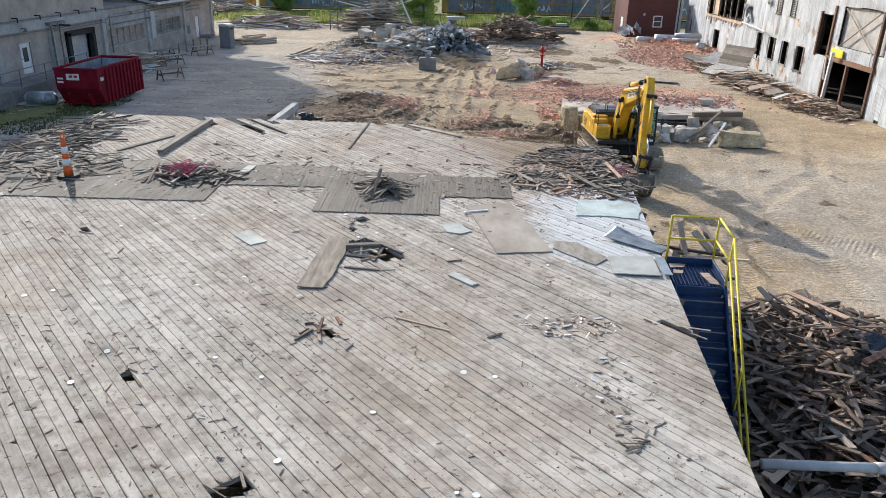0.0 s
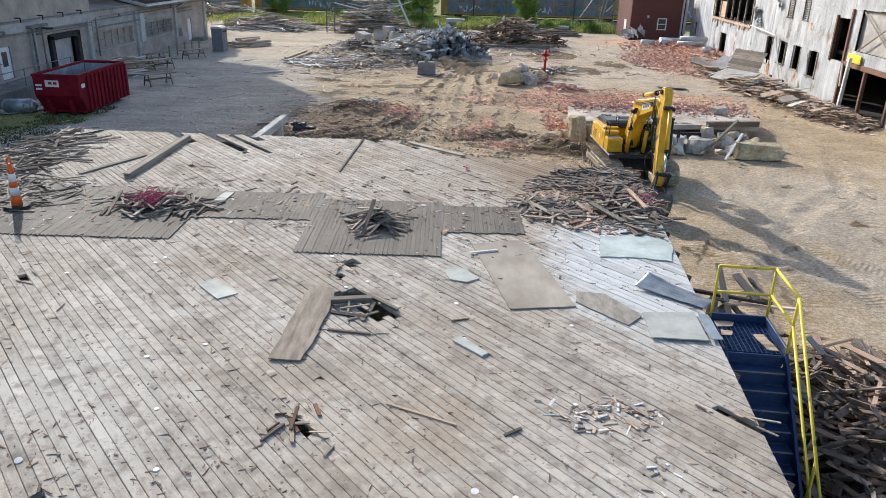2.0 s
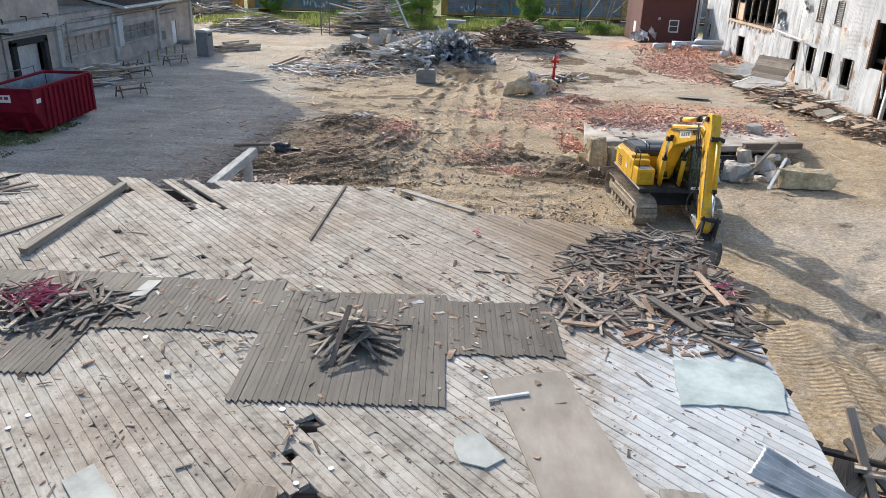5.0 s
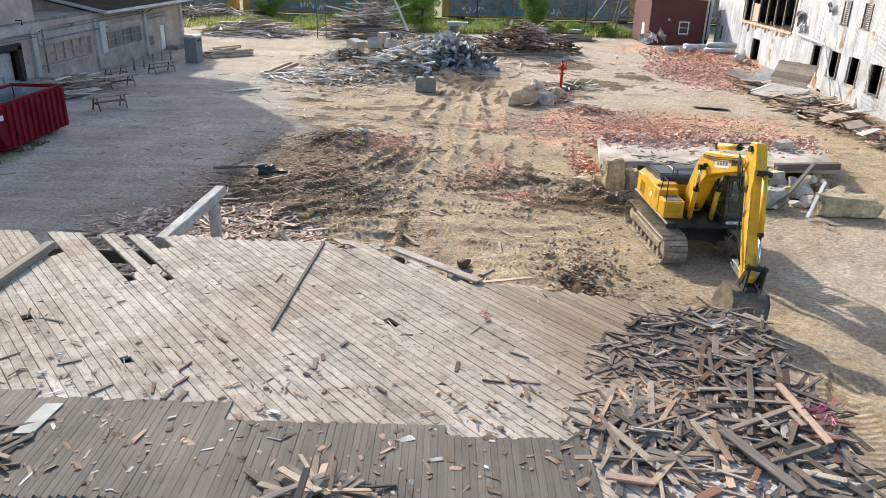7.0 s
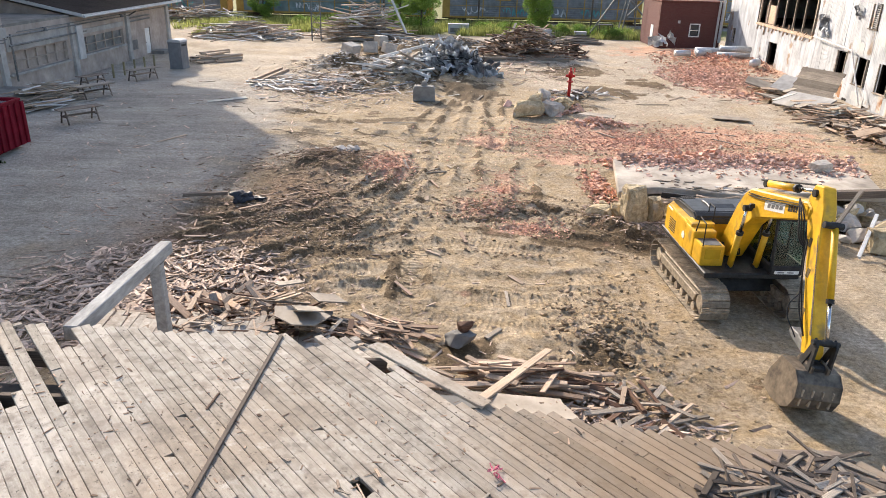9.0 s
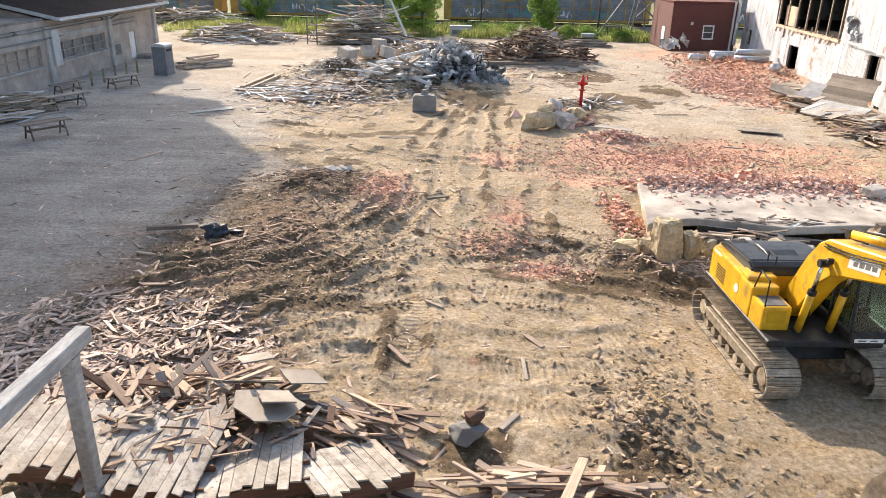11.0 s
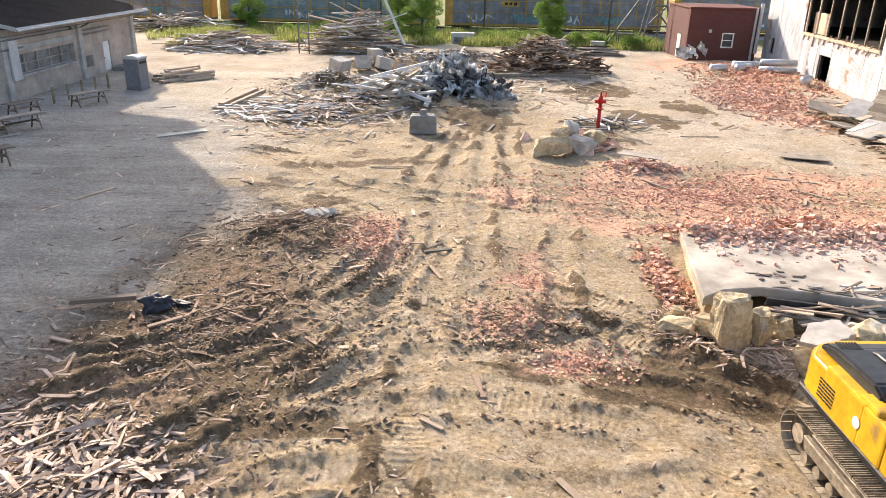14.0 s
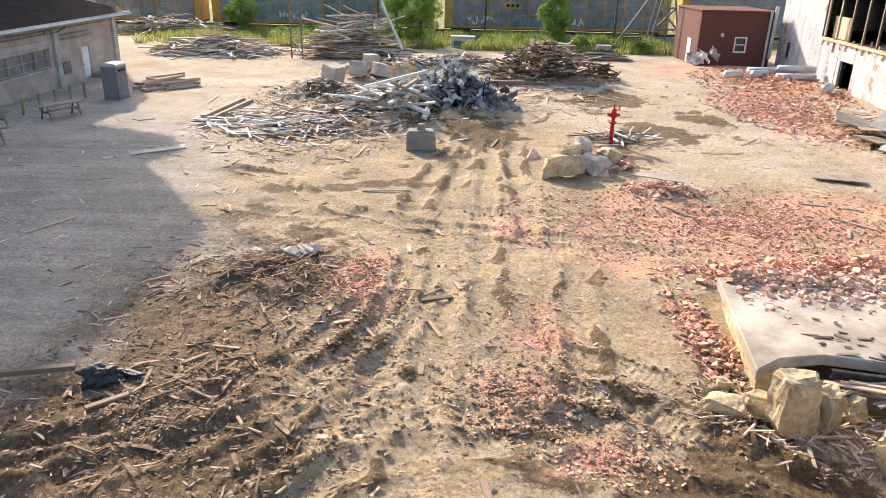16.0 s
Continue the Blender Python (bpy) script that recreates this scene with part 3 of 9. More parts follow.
def rut_shape(x, y):
    z = np.zeros_like(x)
    soil = np.zeros_like(x)
    near, run = np.full_like(x, 9.0), np.zeros_like(x)
    wig = 0.35 * fbm(x / 0.8, y / 0.8, 15)
    for pts, half, dep in RUTS:
        best = np.full_like(x, 1e9)
        along = np.zeros_like(x)
        s0 = 0.0
        for (ax, ay), (bx, by) in zip(pts[:-1], pts[1:]):
            dx, dy = bx - ax, by - ay
            L = math.hypot(dx, dy)
            t = np.clip(((x - ax) * dx + (y - ay) * dy) / (L * L), 0, 1)
            d = np.hypot(x - ax - t * dx, y - ay - t * dy) + wig
            hit = d < best
            best = np.where(hit, np.abs(d), best)
            along = np.where(hit, s0 + t * L, along)
            s0 += L
        hit = best / half < near
        near, run = np.where(hit, best / half, near), np.where(hit, along, run)
        fade = smooth01(along, 0, 1.5) * smooth01(s0 - along, 0, 1.5)
        dep = dep * 0.55
        wob = (0.25 + 1.2 * vnoise(along * 0.7, best * 0.5, 5)) * (0.6 + 0.8 * vnoise(x * 2.3, y * 2.3, 6))
        z += fade * dep * wob * (-0.8 * np.exp(-(best / half) ** 4) + 0.95 * np.exp(-((best - half * 1.75) / (half * 0.55)) ** 2))
        z += fade * 0.006 * np.sin(along * 2 * np.pi / 0.24) * np.exp(-(best / (half * 1.3)) ** 6) * smooth01(vnoise(x * 0.9, y * 0.9, 44), 0.3, 0.6)
        soil = np.maximum(soil, (1.0 if dep > 0.060 else 0.35) * fade * (0.35 + 0.65 * wob) * (np.exp(-((best - half * 1.6) / (half * 0.8)) ** 2) + 0.35 * np.exp(-(best / half) ** 2)))
    return z, soil, near, run


def ground_z(x, y):
    x, y = np.asarray(x, float), np.asarray(y, float)
    yard = smooth01(y, 6, 14) * (1 - smooth01(y, 96, 110)) * (1 - smooth01(np.abs(x), 24, 32))
    rough = 1 - 0.75 * smooth01(-(x + 8 + 0.36 * (y - 47)), 0, 3)
    z = 0.20 * fbm(x / 7, y / 7, 1) * yard + yard * rough * (0.16 * fbm(x / 1.4, y / 1.4, 7) + 0.05 * fbm(x / 0.33, y / 0.33, 9, 3))
    turned = np.clip(bump_at(x, y, 4.3, 28.0, 1.8, 3.2) + bump_at(x, y, -5.0, 37.0, 4.0, 6.0) + bump_at(x, y, 2.0, 38.0, 4.0, 1.6) + bump_at(x, y, 6.2, 36.5, 3.0, 1.2) + bump_at(x, y, -6.0, 30.5, 5.0, 2.5) + bump_at(x, y, -6.0, 47.5, 4.0, 1.5), 0, 1)
    z = z + turned * (0.34 * np.abs(fbm(x / 0.7, y / 0.7, 81, 3)) + 0.22 * np.abs(fbm(x / 0.26, y / 0.26, 85, 2)) - 0.05)
    for cx, cy, rx, ry, h in MOUNDS:
        z = z + h * bump_at(x, y, cx, cy, rx, ry) * (0.75 + 1.1 * fbm(x / 0.9, y / 0.9, 3) + 0.7 * np.abs(fbm(x / 0.4, y / 0.4, 4, 2)))
    z = z * (1 - 0.85 * bump_at(x, y, 8.4, 31.6, 2.0, 2.6))
    return z + rut_shape(x, y)[0]


def gz(x, y):
    return float(ground_z(np.array([x]), np.array([y]))[0])


def lines(*spans):
    out = []
    for a, b, step in spans:
        out += list(np.arange(a, b - 1e-6, step))
    return np.array(out + [spans[-1][1]])


gx = lines((-1500, -300, 200), (-300, -60, 24), (-60, -30, 1.5), (-30, -12, 0.3), (-12, 10, 0.075), (10, 22, 0.24), (22, 40, 0.6), (40, 80, 4), (80, 300, 20), (300, 1500, 200))
gy = lines((-1500, -200, 200), (-200, 0, 20), (0, 14, 1.0), (14, 24, 0.3), (24, 50, 0.085), (50, 66, 0.22), (66, 100, 0.45), (100, 140, 2), (140, 300, 20), (300, 2500, 200))
GX, GY = np.meshgrid(gx, gy)
GZ = ground_z(GX, GY)
gm = bpy.data.meshes.new("ground")
nx, ny = len(gx), len(gy)
idx = np.arange(nx * ny).reshape(ny, nx)
quads = np.stack([idx[:-1, :-1], idx[:-1, 1:], idx[1:, 1:], idx[1:, :-1]], -1).reshape(-1, 4)
gm.vertices.add(nx * ny)
gm.vertices.foreach_set("co", np.stack([GX, GY, GZ], -1).astype(np.float32).ravel())
gm.loops.add(quads.size)
gm.loops.foreach_set("vertex_index", quads.ravel().astype(np.int32))
gm.polygons.add(len(quads))
gm.polygons.foreach_set("loop_start", np.arange(0, quads.size, 4, dtype=np.int32))
gm.update()
gm.polygons.foreach_set("use_smooth", np.ones(len(quads), dtype=bool))

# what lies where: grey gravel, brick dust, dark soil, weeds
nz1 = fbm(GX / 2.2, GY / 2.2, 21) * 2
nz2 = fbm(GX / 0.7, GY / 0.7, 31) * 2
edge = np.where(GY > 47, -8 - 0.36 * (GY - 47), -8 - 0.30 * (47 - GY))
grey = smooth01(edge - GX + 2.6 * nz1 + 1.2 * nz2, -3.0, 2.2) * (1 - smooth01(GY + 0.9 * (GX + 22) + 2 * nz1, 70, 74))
red = np.zeros_like(GX)
for cx, cy, rx, ry in ((9.5, 50.5, 5.5, 4.5), (14.5, 51.5, 6.5, 4.5), (17, 47.5, 4, 3.5), (5.2, 47.6, 2.6, 3.2), (2.6, 41.5, 1.2, 3.0), (1.6, 38.6, 1.5, 1.5), (3.1, 36.4, 1.2, 1.0), (-2.4, 44.3, 1.2, 3.2), (3.0, 49.3, 2.2, 1.4), (27, 84, 6, 12), (22, 93, 7, 6), (22.5, 73, 4.5, 9)):
    red = np.maximum(red, bump_at(GX, GY, cx, cy, rx, ry))
red = smooth01(red + 0.6 * nz1 + 0.6 * nz2, 0.26, 0.95)
soil = rut_shape(GX, GY)[1] * 0.82
for cx, cy, rx, ry in ((-8.5, 37.5, 1.6, 1.8), (-4.4, 36, 2.2, 2.4), (-3.6, 33.6, 2.6, 0.7), (4.2, 27.4, 0.9, 1.5), (0.8, 27.2, 1.0, 0.9), (3.8, 35.6, 2.2, 1.0), (1.4, 64.5, 3.2, 4.5), (-2.3, 54.5, 2.5, 0.8), (-6.5, 53.6, 2.6, 0.9), (-8, 50, 1.6, 2.0), (1.0, 91, 9, 4), (-6, 86, 5, 5), (12, 66, 2.5, 4), (11, 76, 4, 4), (16, 70, 2, 3), (-6.5, 45.5, 4.5, 4), (-9, 42, 3.5, 6), (6.6, 38.8, 1.0, 2.6), (6.6, 35.6, 2.0, 1.4), (-7, 67, 5, 6), (8, 61, 2.5, 4), (-4, 72, 7, 8), (9, 9, 6, 6), (25, 60, 3, 12)):
    soil = np.maximum(soil, bump_at(GX, GY, cx, cy, rx, ry))
way = np.zeros_like(GX)
for pts in (((-0.2, 29), (0.0, 36), (-0.3, 42), (0.6, 48), (1.2, 56)), ((-6, 53), (-1, 50.3), (4, 49.5), (13, 48.5)), ((-2.5, 47), (-0.6, 44), (0.3, 41))):
    for (ax, ay), (bx, by) in zip(pts[:-1], pts[1:]):
        tt = np.clip(((GX - ax) * (bx - ax) + (GY - ay) * (by - ay)) / ((bx - ax) ** 2 + (by - ay) ** 2), 0, 1)
        way = np.maximum(way, np.exp(-((GX - ax - tt * (bx - ax)) ** 2 + (GY - ay - tt * (by - ay)) ** 2) / 0.8))
soil = np.maximum(soil, 0.18 * smooth01(GY, 24, 27) * (1 - smooth01(GY, 96, 102)) * (1 - smooth01(np.abs(GX - 4), 14, 18)) * (1 - grey))
soil = soil - 0.5 * way
soil = smooth01(soil + 0.55 * nz1 + 0.6 * nz2, 0.25, 0.95)
grass = smooth01(GY + 3 * nz1 - 0.15 * np.abs(GX - 8), 102, 107)
grass = np.maximum(grass, smooth01(bump_at(GX, GY, -24.5, 39, 5, 5) + 0.3 * nz1, 0.35, 0.6))
grass = np.maximum(grass, smooth01(np.abs(GX), 60, 90))
pale = np.maximum(smooth01(GX + 0.25 * np.maximum(0, GY - 50) + 3 * nz1, 9, 13) * (smooth01(GY + 2 * nz1, 50, 58) + (1 - smooth01(GY, 30, 36))), smooth01(-GX + 4 * nz1, 6, 11) * smooth01(GY, 52, 60))
pale = np.maximum(pale, 0.5 * smooth01(GY + 3 * nz1, 74, 84)) * (0.75 + 0.8 * nz1) * (1 - 0.6 * bump_at(GX, GY, 0, 62, 9, 12))
near, run = rut_shape(GX, GY)[2:]
for key, val in (("tread", run), ("tread_here", (1 - smooth01(near, 1.1, 1.9)) * np.maximum(0.8 * smooth01(vnoise(GX / 1.6, GY / 1.6, 71), 0.52, 0.72), smooth01(GX, 7.5, 9) * smooth01(vnoise(GX / 2.2, GY / 2.2, 73), 0.2, 0.4)))):
    at = gm.attributes.new(key, "FLOAT", "POINT")
    at.data.foreach_set("value", np.ascontiguousarray(val, dtype=np.float32).ravel())
mulch = np.zeros_like(GX)
for cx, cy, rx, ry in ((-6.5, 38.0, 3.4, 6.5), (-7.5, 30.5, 4.5, 4.0), (-5.0, 44.5, 3.0, 2.6), (-9.5, 36, 3, 5)):
    mulch = np.maximum(mulch, bump_at(GX, GY, cx, cy, rx, ry))
at = gm.attributes.new("mulch", "FLOAT", "POINT")
at.data.foreach_set("value", np.ascontiguousarray(mulch, dtype=np.float32).ravel())
drift = gm.attributes.new("drift", "FLOAT", "POINT")
drift.data.foreach_set("value", np.clip(pale, 0, 1).astype(np.float32).ravel())
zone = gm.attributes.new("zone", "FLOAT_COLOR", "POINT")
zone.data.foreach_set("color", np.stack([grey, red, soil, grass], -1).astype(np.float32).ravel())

dirt = bpy.data.materials.new("yard_dirt")
dirt.use_nodes = True
nt = dirt.node_tree
nd, ln = nt.nodes, nt.links
gbs = nd["Principled BSDF"]
gbs.inputs["Roughness"].default_value = 0.95
gbs.inputs["Specular IOR Level"].default_value = 0.15
geo = nd.new("ShaderNodeNewGeometry")
attr = nd.new("ShaderNodeAttribute")
attr.attribute_name = "zone"
sepc = nd.new("ShaderNodeSeparateColor")
ln.new(attr.outputs["Color"], sepc.inputs[0])


def noise_node(scale, detail=6, rough=0.65):
    n = nd.new("ShaderNodeTexNoise")
    n.inputs["Scale"].default_value = scale
    n.inputs["Detail"].default_value = detail
    n.inputs["Roughness"].default_value = rough
    ln.new(geo.outputs["Position"], n.inputs["Vector"])
    return n.outputs[0]


def blend(fac, a, b):
    x = nd.new("ShaderNodeMix")
    x.data_type = "RGBA"
    for key, val in (("Factor", fac), ("A", a), ("B", b)):
        if isinstance(val, tuple):
            x.inputs[key].default_value = (*val, 1)
        else:
            ln.new(val, x.inputs[key])
    return x.outputs["Result"]


def stretch_range(v, a, b, lo=0.0, hi=1.0):
    r = nd.new("ShaderNodeMapRange")
    for key, val in (("From Min", a), ("From Max", b), ("To Min", lo), ("To Max", hi)):
        r.inputs[key].default_value = val
    ln.new(v, r.inputs["Value"])
    return r.outputs[0]


def broken(fac, amount, lo, hi):
    """A mask whose edge is broken up by clumps and crumbs."""
    a = op("MULTIPLY", op("SUBTRACT", n_clump, 0.5), amount)
    b = op("MULTIPLY", op("SUBTRACT", n_crumb, 0.5), amount * 0.7)
    return stretch_range(op("ADD", fac, op("ADD", a, b)), lo, hi)


def attr_value(key):
    a = nd.new("ShaderNodeAttribute")
    a.attribute_name = key
    return a.outputs["Fac"]


def op(kind, a, b):
    n = nd.new("ShaderNodeMath")
    n.operation = kind
    for i, v in enumerate((a, b)):
        if isinstance(v, float):
            n.inputs[i].default_value = v
        elif v is not None:
            ln.new(v, n.inputs[i])
    return n.outputs[0]


n_fine, n_mid, n_big = noise_node(8, 10, 0.8), noise_node(1.6, 7), noise_node(0.28, 5)
f_fine = stretch_range(n_fine, 0.36, 0.64)
tan = blend(f_fine, (0.20, 0.140, 0.078), (0.50, 0.375, 0.225))
tan2 = blend(f_fine, (0.24, 0.185, 0.125), (0.55, 0.445, 0.32))
c = blend(stretch_range(n_mid, 0.38, 0.62), tan, tan2)
dr = nd.new("ShaderNodeAttribute")
dr.attribute_name = "drift"
c = blend(dr.outputs["Fac"], c, blend(f_fine, (0.26, 0.215, 0.165), (0.58, 0.495, 0.39)))
n_clump, n_crumb = noise_node(3.4, 8, 0.75), noise_node(13, 6, 0.8)
mulch_here = nd.new("ShaderNodeAttribute")
mulch_here.attribute_name = "mulch"
c = blend(broken(mulch_here.outputs["Fac"], 0.9, 0.30, 0.70), c, blend(f_fine, (0.105, 0.066, 0.040), (0.33, 0.225, 0.145)))
c = blend(broken(sepc.outputs[2], 1.5, 0.36, 0.62), c, blend(f_fine, (0.062, 0.043, 0.025), (0.215, 0.152, 0.090)))
sweep = nd.new("ShaderNodeMapping")
sweep.inputs["Rotation"].default_value = (0, 0, radians(-38))
sweep.inputs["Scale"].default_value = (0.16, 1.0, 1.0)
ln.new(geo.outputs["Position"], sweep.inputs["Vector"])
streak = nd.new("ShaderNodeTexNoise")
streak.inputs["Scale"].default_value, streak.inputs["Detail"].default_value, streak.inputs["Roughness"].default_value = 0.9, 8, 0.72
ln.new(sweep.outputs[0], streak.inputs["Vector"])
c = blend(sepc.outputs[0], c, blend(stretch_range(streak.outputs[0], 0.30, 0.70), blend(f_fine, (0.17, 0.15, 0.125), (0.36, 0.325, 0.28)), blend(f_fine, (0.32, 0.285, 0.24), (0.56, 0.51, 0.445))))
c = blend(broken(sepc.outputs[1], 1.5, 0.32, 0.95), c, blend(f_fine, (0.35, 0.185, 0.12), (0.66, 0.43, 0.30)))
c = blend(attr.outputs["Alpha"], c, blend(f_fine, (0.09, 0.10, 0.035), (0.30, 0.29, 0.13)))
tone = nd.new("ShaderNodeVectorMath")
tone.operation = "SCALE"
ln.new(c, tone.inputs[0])
n_grit = noise_node(34, 6, 0.85)
peb = nd.new("ShaderNodeTexVoronoi")
peb.inputs["Scale"].default_value = 11
peb.inputs["Randomness"].default_value = 1.0
ln.new(geo.outputs["Position"], peb.inputs["Vector"])
pebc = nd.new("ShaderNodeSeparateColor")
ln.new(peb.outputs["Color"], pebc.inputs[0])
mul = nd.new("ShaderNodeMath")
mul.operation = "MULTIPLY"
ln.new(stretch_range(n_big, 0.3, 0.7, 0.78, 1.22), mul.inputs[0])
mul2 = nd.new("ShaderNodeMath")
mul2.operation = "MULTIPLY"
ln.new(stretch_range(n_grit, 0.35, 0.65, 0.76, 1.24), mul2.inputs[0])
ln.new(stretch_range(pebc.outputs[0], 0.0, 1.0, 0.86, 1.14), mul2.inputs[1])
ln.new(mul2.outputs[0], mul.inputs[1])


# prints of the crawler shoes along the ruts
cleat = op("MULTIPLY", op("SINE", op("ADD", op("MULTIPLY", attr_value("tread"), 37.0), op("MULTIPLY", n_mid, 3.0)), None), attr_value("tread_here"))
ln.new(op("MULTIPLY", mul.outputs[0], op("ADD", op("MULTIPLY", cleat, 0.09), 1.0)), tone.inputs["Scale"])
ln.new(tone.outputs[0], gbs.inputs["Base Color"])
bp = nd.new("ShaderNodeBump")
bp.inputs["Strength"].default_value = 0.9
bp.inputs["Distance"].default_value = 0.06
hsum = nd.new("ShaderNodeMath")
hsum.operation = "ADD"
ln.new(n_fine, hsum.inputs[0])
ln.new(n_mid, hsum.inputs[1])
hs2 = nd.new("ShaderNodeMath")
hs2.operation = "MULTIPLY_ADD"
hs2.inputs[1].default_value = 0.35
ln.new(n_grit, hs2.inputs[0])
ln.new(hsum.outputs[0], hs2.inputs[2])
ln.new(op("ADD", hs2.outputs[0], op("MULTIPLY", cleat, 0.19)), bp.inputs["Height"])
ln.new(bp.outputs[0], gbs.inputs["Normal"])
gm.materials.append(dirt)
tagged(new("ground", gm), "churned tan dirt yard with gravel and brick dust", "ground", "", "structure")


# ---- timber deck ----
DZ = 3.5
DECK = [(-12.6, -9.0), (2.36, -9.0), (5.45, 19.0), (0.3, 20.25), (-1.2, 21.8), (-11.8, 22.2)]
BOARD_W = 0.1368
ANG = radians(-49.8)
U, V = Vector((math.cos(ANG), math.sin(ANG))), Vector((-math.sin(ANG), math.cos(ANG)))
# places where boards are gone: middle, half length along the boards, half width across them
HOLES = [(-1.02, 10.33, 0.66, 0.17), (-1.42, 10.62, 0.22, 0.27), (-1.57, 11.4, 0.13, 0.08), (-1.87, 3.5, 0.16, 0.15), (-6.92, 10.93, 0.22, 0.06), (-1.45, 7.0, 0.26, 0.12), (-3.83, 5.64, 0.16, 0.06), (3.92, 7.37, 0.34, 0.09),
         (-1.48, 12.03, 0.17, 0.08), (-6.5, 18.3, 0.10, 0.06), (-4.38, 17.1, 0.13, 0.06), (-0.7, 18.45, 0.18, 0.06), (-5.6, 20.85, 1.55, 0.12), (-5.65, 21.7, 0.5, 0.14), (-6.6, 21.2, 1.7, 0.13), (-7.9, 21.6, 0.9, 0.13),
         (-0.9, 21.3, 0.5, 0.12), (0.1, 20.6, 0.7, 0.13), (-2.0, 21.7, 0.3, 0.12)]
deck = thing("deck", "weathered pine plank deck with holes and torn far edge", "deck", (0, 0, 0), 0, "", "structure")
deck_frame = thing("deck_frame", "dark timber joists and posts under the deck", "deck frame", (0, 0, 0), 0, "", "structure")


def spans(k):
    """Where the line of the k-th board row runs inside the deck's outline."""
    o = V * (k * BOARD_W)
    hits = []
    for (ax, ay), (bx, by) in zip(DECK, DECK[1:] + DECK[:1]):
        a, b = Vector((ax, ay)) - o, Vector((bx, by)) - o
        da, db = a.dot(V), b.dot(V)
        if (da > 0) != (db > 0):
            hits.append((a + (b - a) * (da / (da - db))).dot(U))
    hits.sort()
    return list(zip(hits[::2], hits[1::2]))


rd = random.Random(4)
deck_boards = []
for k in range(-140, 300):
    for s0, s1 in spans(k):
        o = V * (k * BOARD_W)
        s0 += rd.uniform(-0.06, 0.1) if (o + U * s0).y > 17 else 0
        gone = []
        for hx, hy, hl, hw in HOLES:
            d = Vector((hx, hy)) - o
            if abs(d.dot(V)) < hw:
                gone.append((d.dot(U) - hl * rd.uniform(0.75, 1.1), d.dot(U) + hl * rd.uniform(0.75, 1.1)))
        cuts, s = [], s0 + rd.uniform(0.8, 6.0)
        while s < s1 - 0.5:
            cuts.append(s)
            s += rd.uniform(3.2, 6.4)
        ends = [s0] + cuts + [s1]
        for a, b in zip(ends[:-1], ends[1:]):
            pieces = [(a, b)]
            for g0, g1 in gone:
                nxt = []
                for p, q in pieces:
                    if g1 <= p or g0 >= q:
                        nxt.append((p, q))
                    else:
                        nxt += [(p, g0)] if g0 - p > 0.06 else []
                        nxt += [(g1, q)] if q - g1 > 0.06 else []
                pieces = nxt
            for p, q in pieces:
                c = o + U * ((p + q) / 2)
                cut = q == s1 and (o + U * s1).x > 1.5
                deck_boards.append((c.x, c.y, q - p - (0 if cut else rd.uniform(0.004, 0.02)), 0.0032 + 0.011 * rd.random() ** 4, rd.gauss(0, 0.003), -1 if cut else rd.random()))
deck_boards.sort(key=lambda t: (t[0] + 1.0) ** 2 * 1.3 + (t[1] - 9.0) ** 2 + (1e6 if t[5] < 0 else 0))
EDGE_SKEW = -(V.x - 0.11 * V.y) / (U.x - 0.11 * U.y)
for x, y, L, gap, dz, r in deck_boards[:300]:
    board("plank", deck, deck_wood, (x, y, DZ - 0.03 + dz), (L, BOARD_W - gap, 0.06), rd.gauss(0, 0.5), 0, math.degrees(ANG), k=1 + int(r * 3))
far_bm = bmesh.new()
prof = [(-0.5, -0.5), (0.5, -0.5), (0.5, 0.38), (0.44, 0.5), (-0.44, 0.5), (-0.5, 0.38)]
for x, y, L, gap, dz, r in deck_boards[300:]:
    w = BOARD_W - gap
    rows = []
    for s in (-L / 2, L / 2):
        row = []
        for p, q in prof:
            e = s + (EDGE_SKEW * p * w if r < 0 and s > 0 else 0)
            row.append(far_bm.verts.new((x + U.x * e + V.x * p * w, y + U.y * e + V.y * p * w, DZ - 0.03 + dz + 0.06 * q)))
        rows.append(row)
    far_bm.faces.new(rows[0])
    far_bm.faces.new(rows[1][::-1])
    for i in range(6):
        far_bm.faces.new((rows[0][i], rows[1][i], rows[1][(i + 1) % 6], rows[0][(i + 1) % 6]))
tagged(part("planking", far_bm, deck_wood, deck), "", "", "", "stuff")
for i in range(27):
    y = -8.6 + 1.15 * i
    x1 = 3.3 + 0.11 * y if y < 19 else 0.2 - 0.9 * (y - 20.2)
    board("joist", deck_frame, dark_wood, ((-12.3 + x1) / 2, y, DZ - 0.2), (x1 + 12.2, 0.09, 0.27), k=1)
for y in (-8, -2, 4, 10, 16, 19.4):
    for x in (-12, -8, -4, 0, 3.2 + 0.11 * y):
        cz = gz(x, y)
        board("post", deck_frame, dark_wood, (x, y, (DZ - 0.34 + cz) / 2), (DZ - 0.34 - cz, 0.25, 0.25), 0, 90, 0, k=1)
    board("girder", deck_frame, dark_wood, ((-12.2 + 3.2 + 0.11 * y) / 2, y + 0.28, DZ - 0.45), (15.2 + 0.11 * y, 0.2, 0.22), k=1)
for x in (-11, -8, -5.2, -2.2):
    cz = gz(x, 21.4)
    board("post", deck_frame, dark_wood, (x, 21.4, (DZ - 0.34 + cz) / 2), (DZ - 0.34 - cz, 0.25, 0.25), 0, 90, 0, k=1)

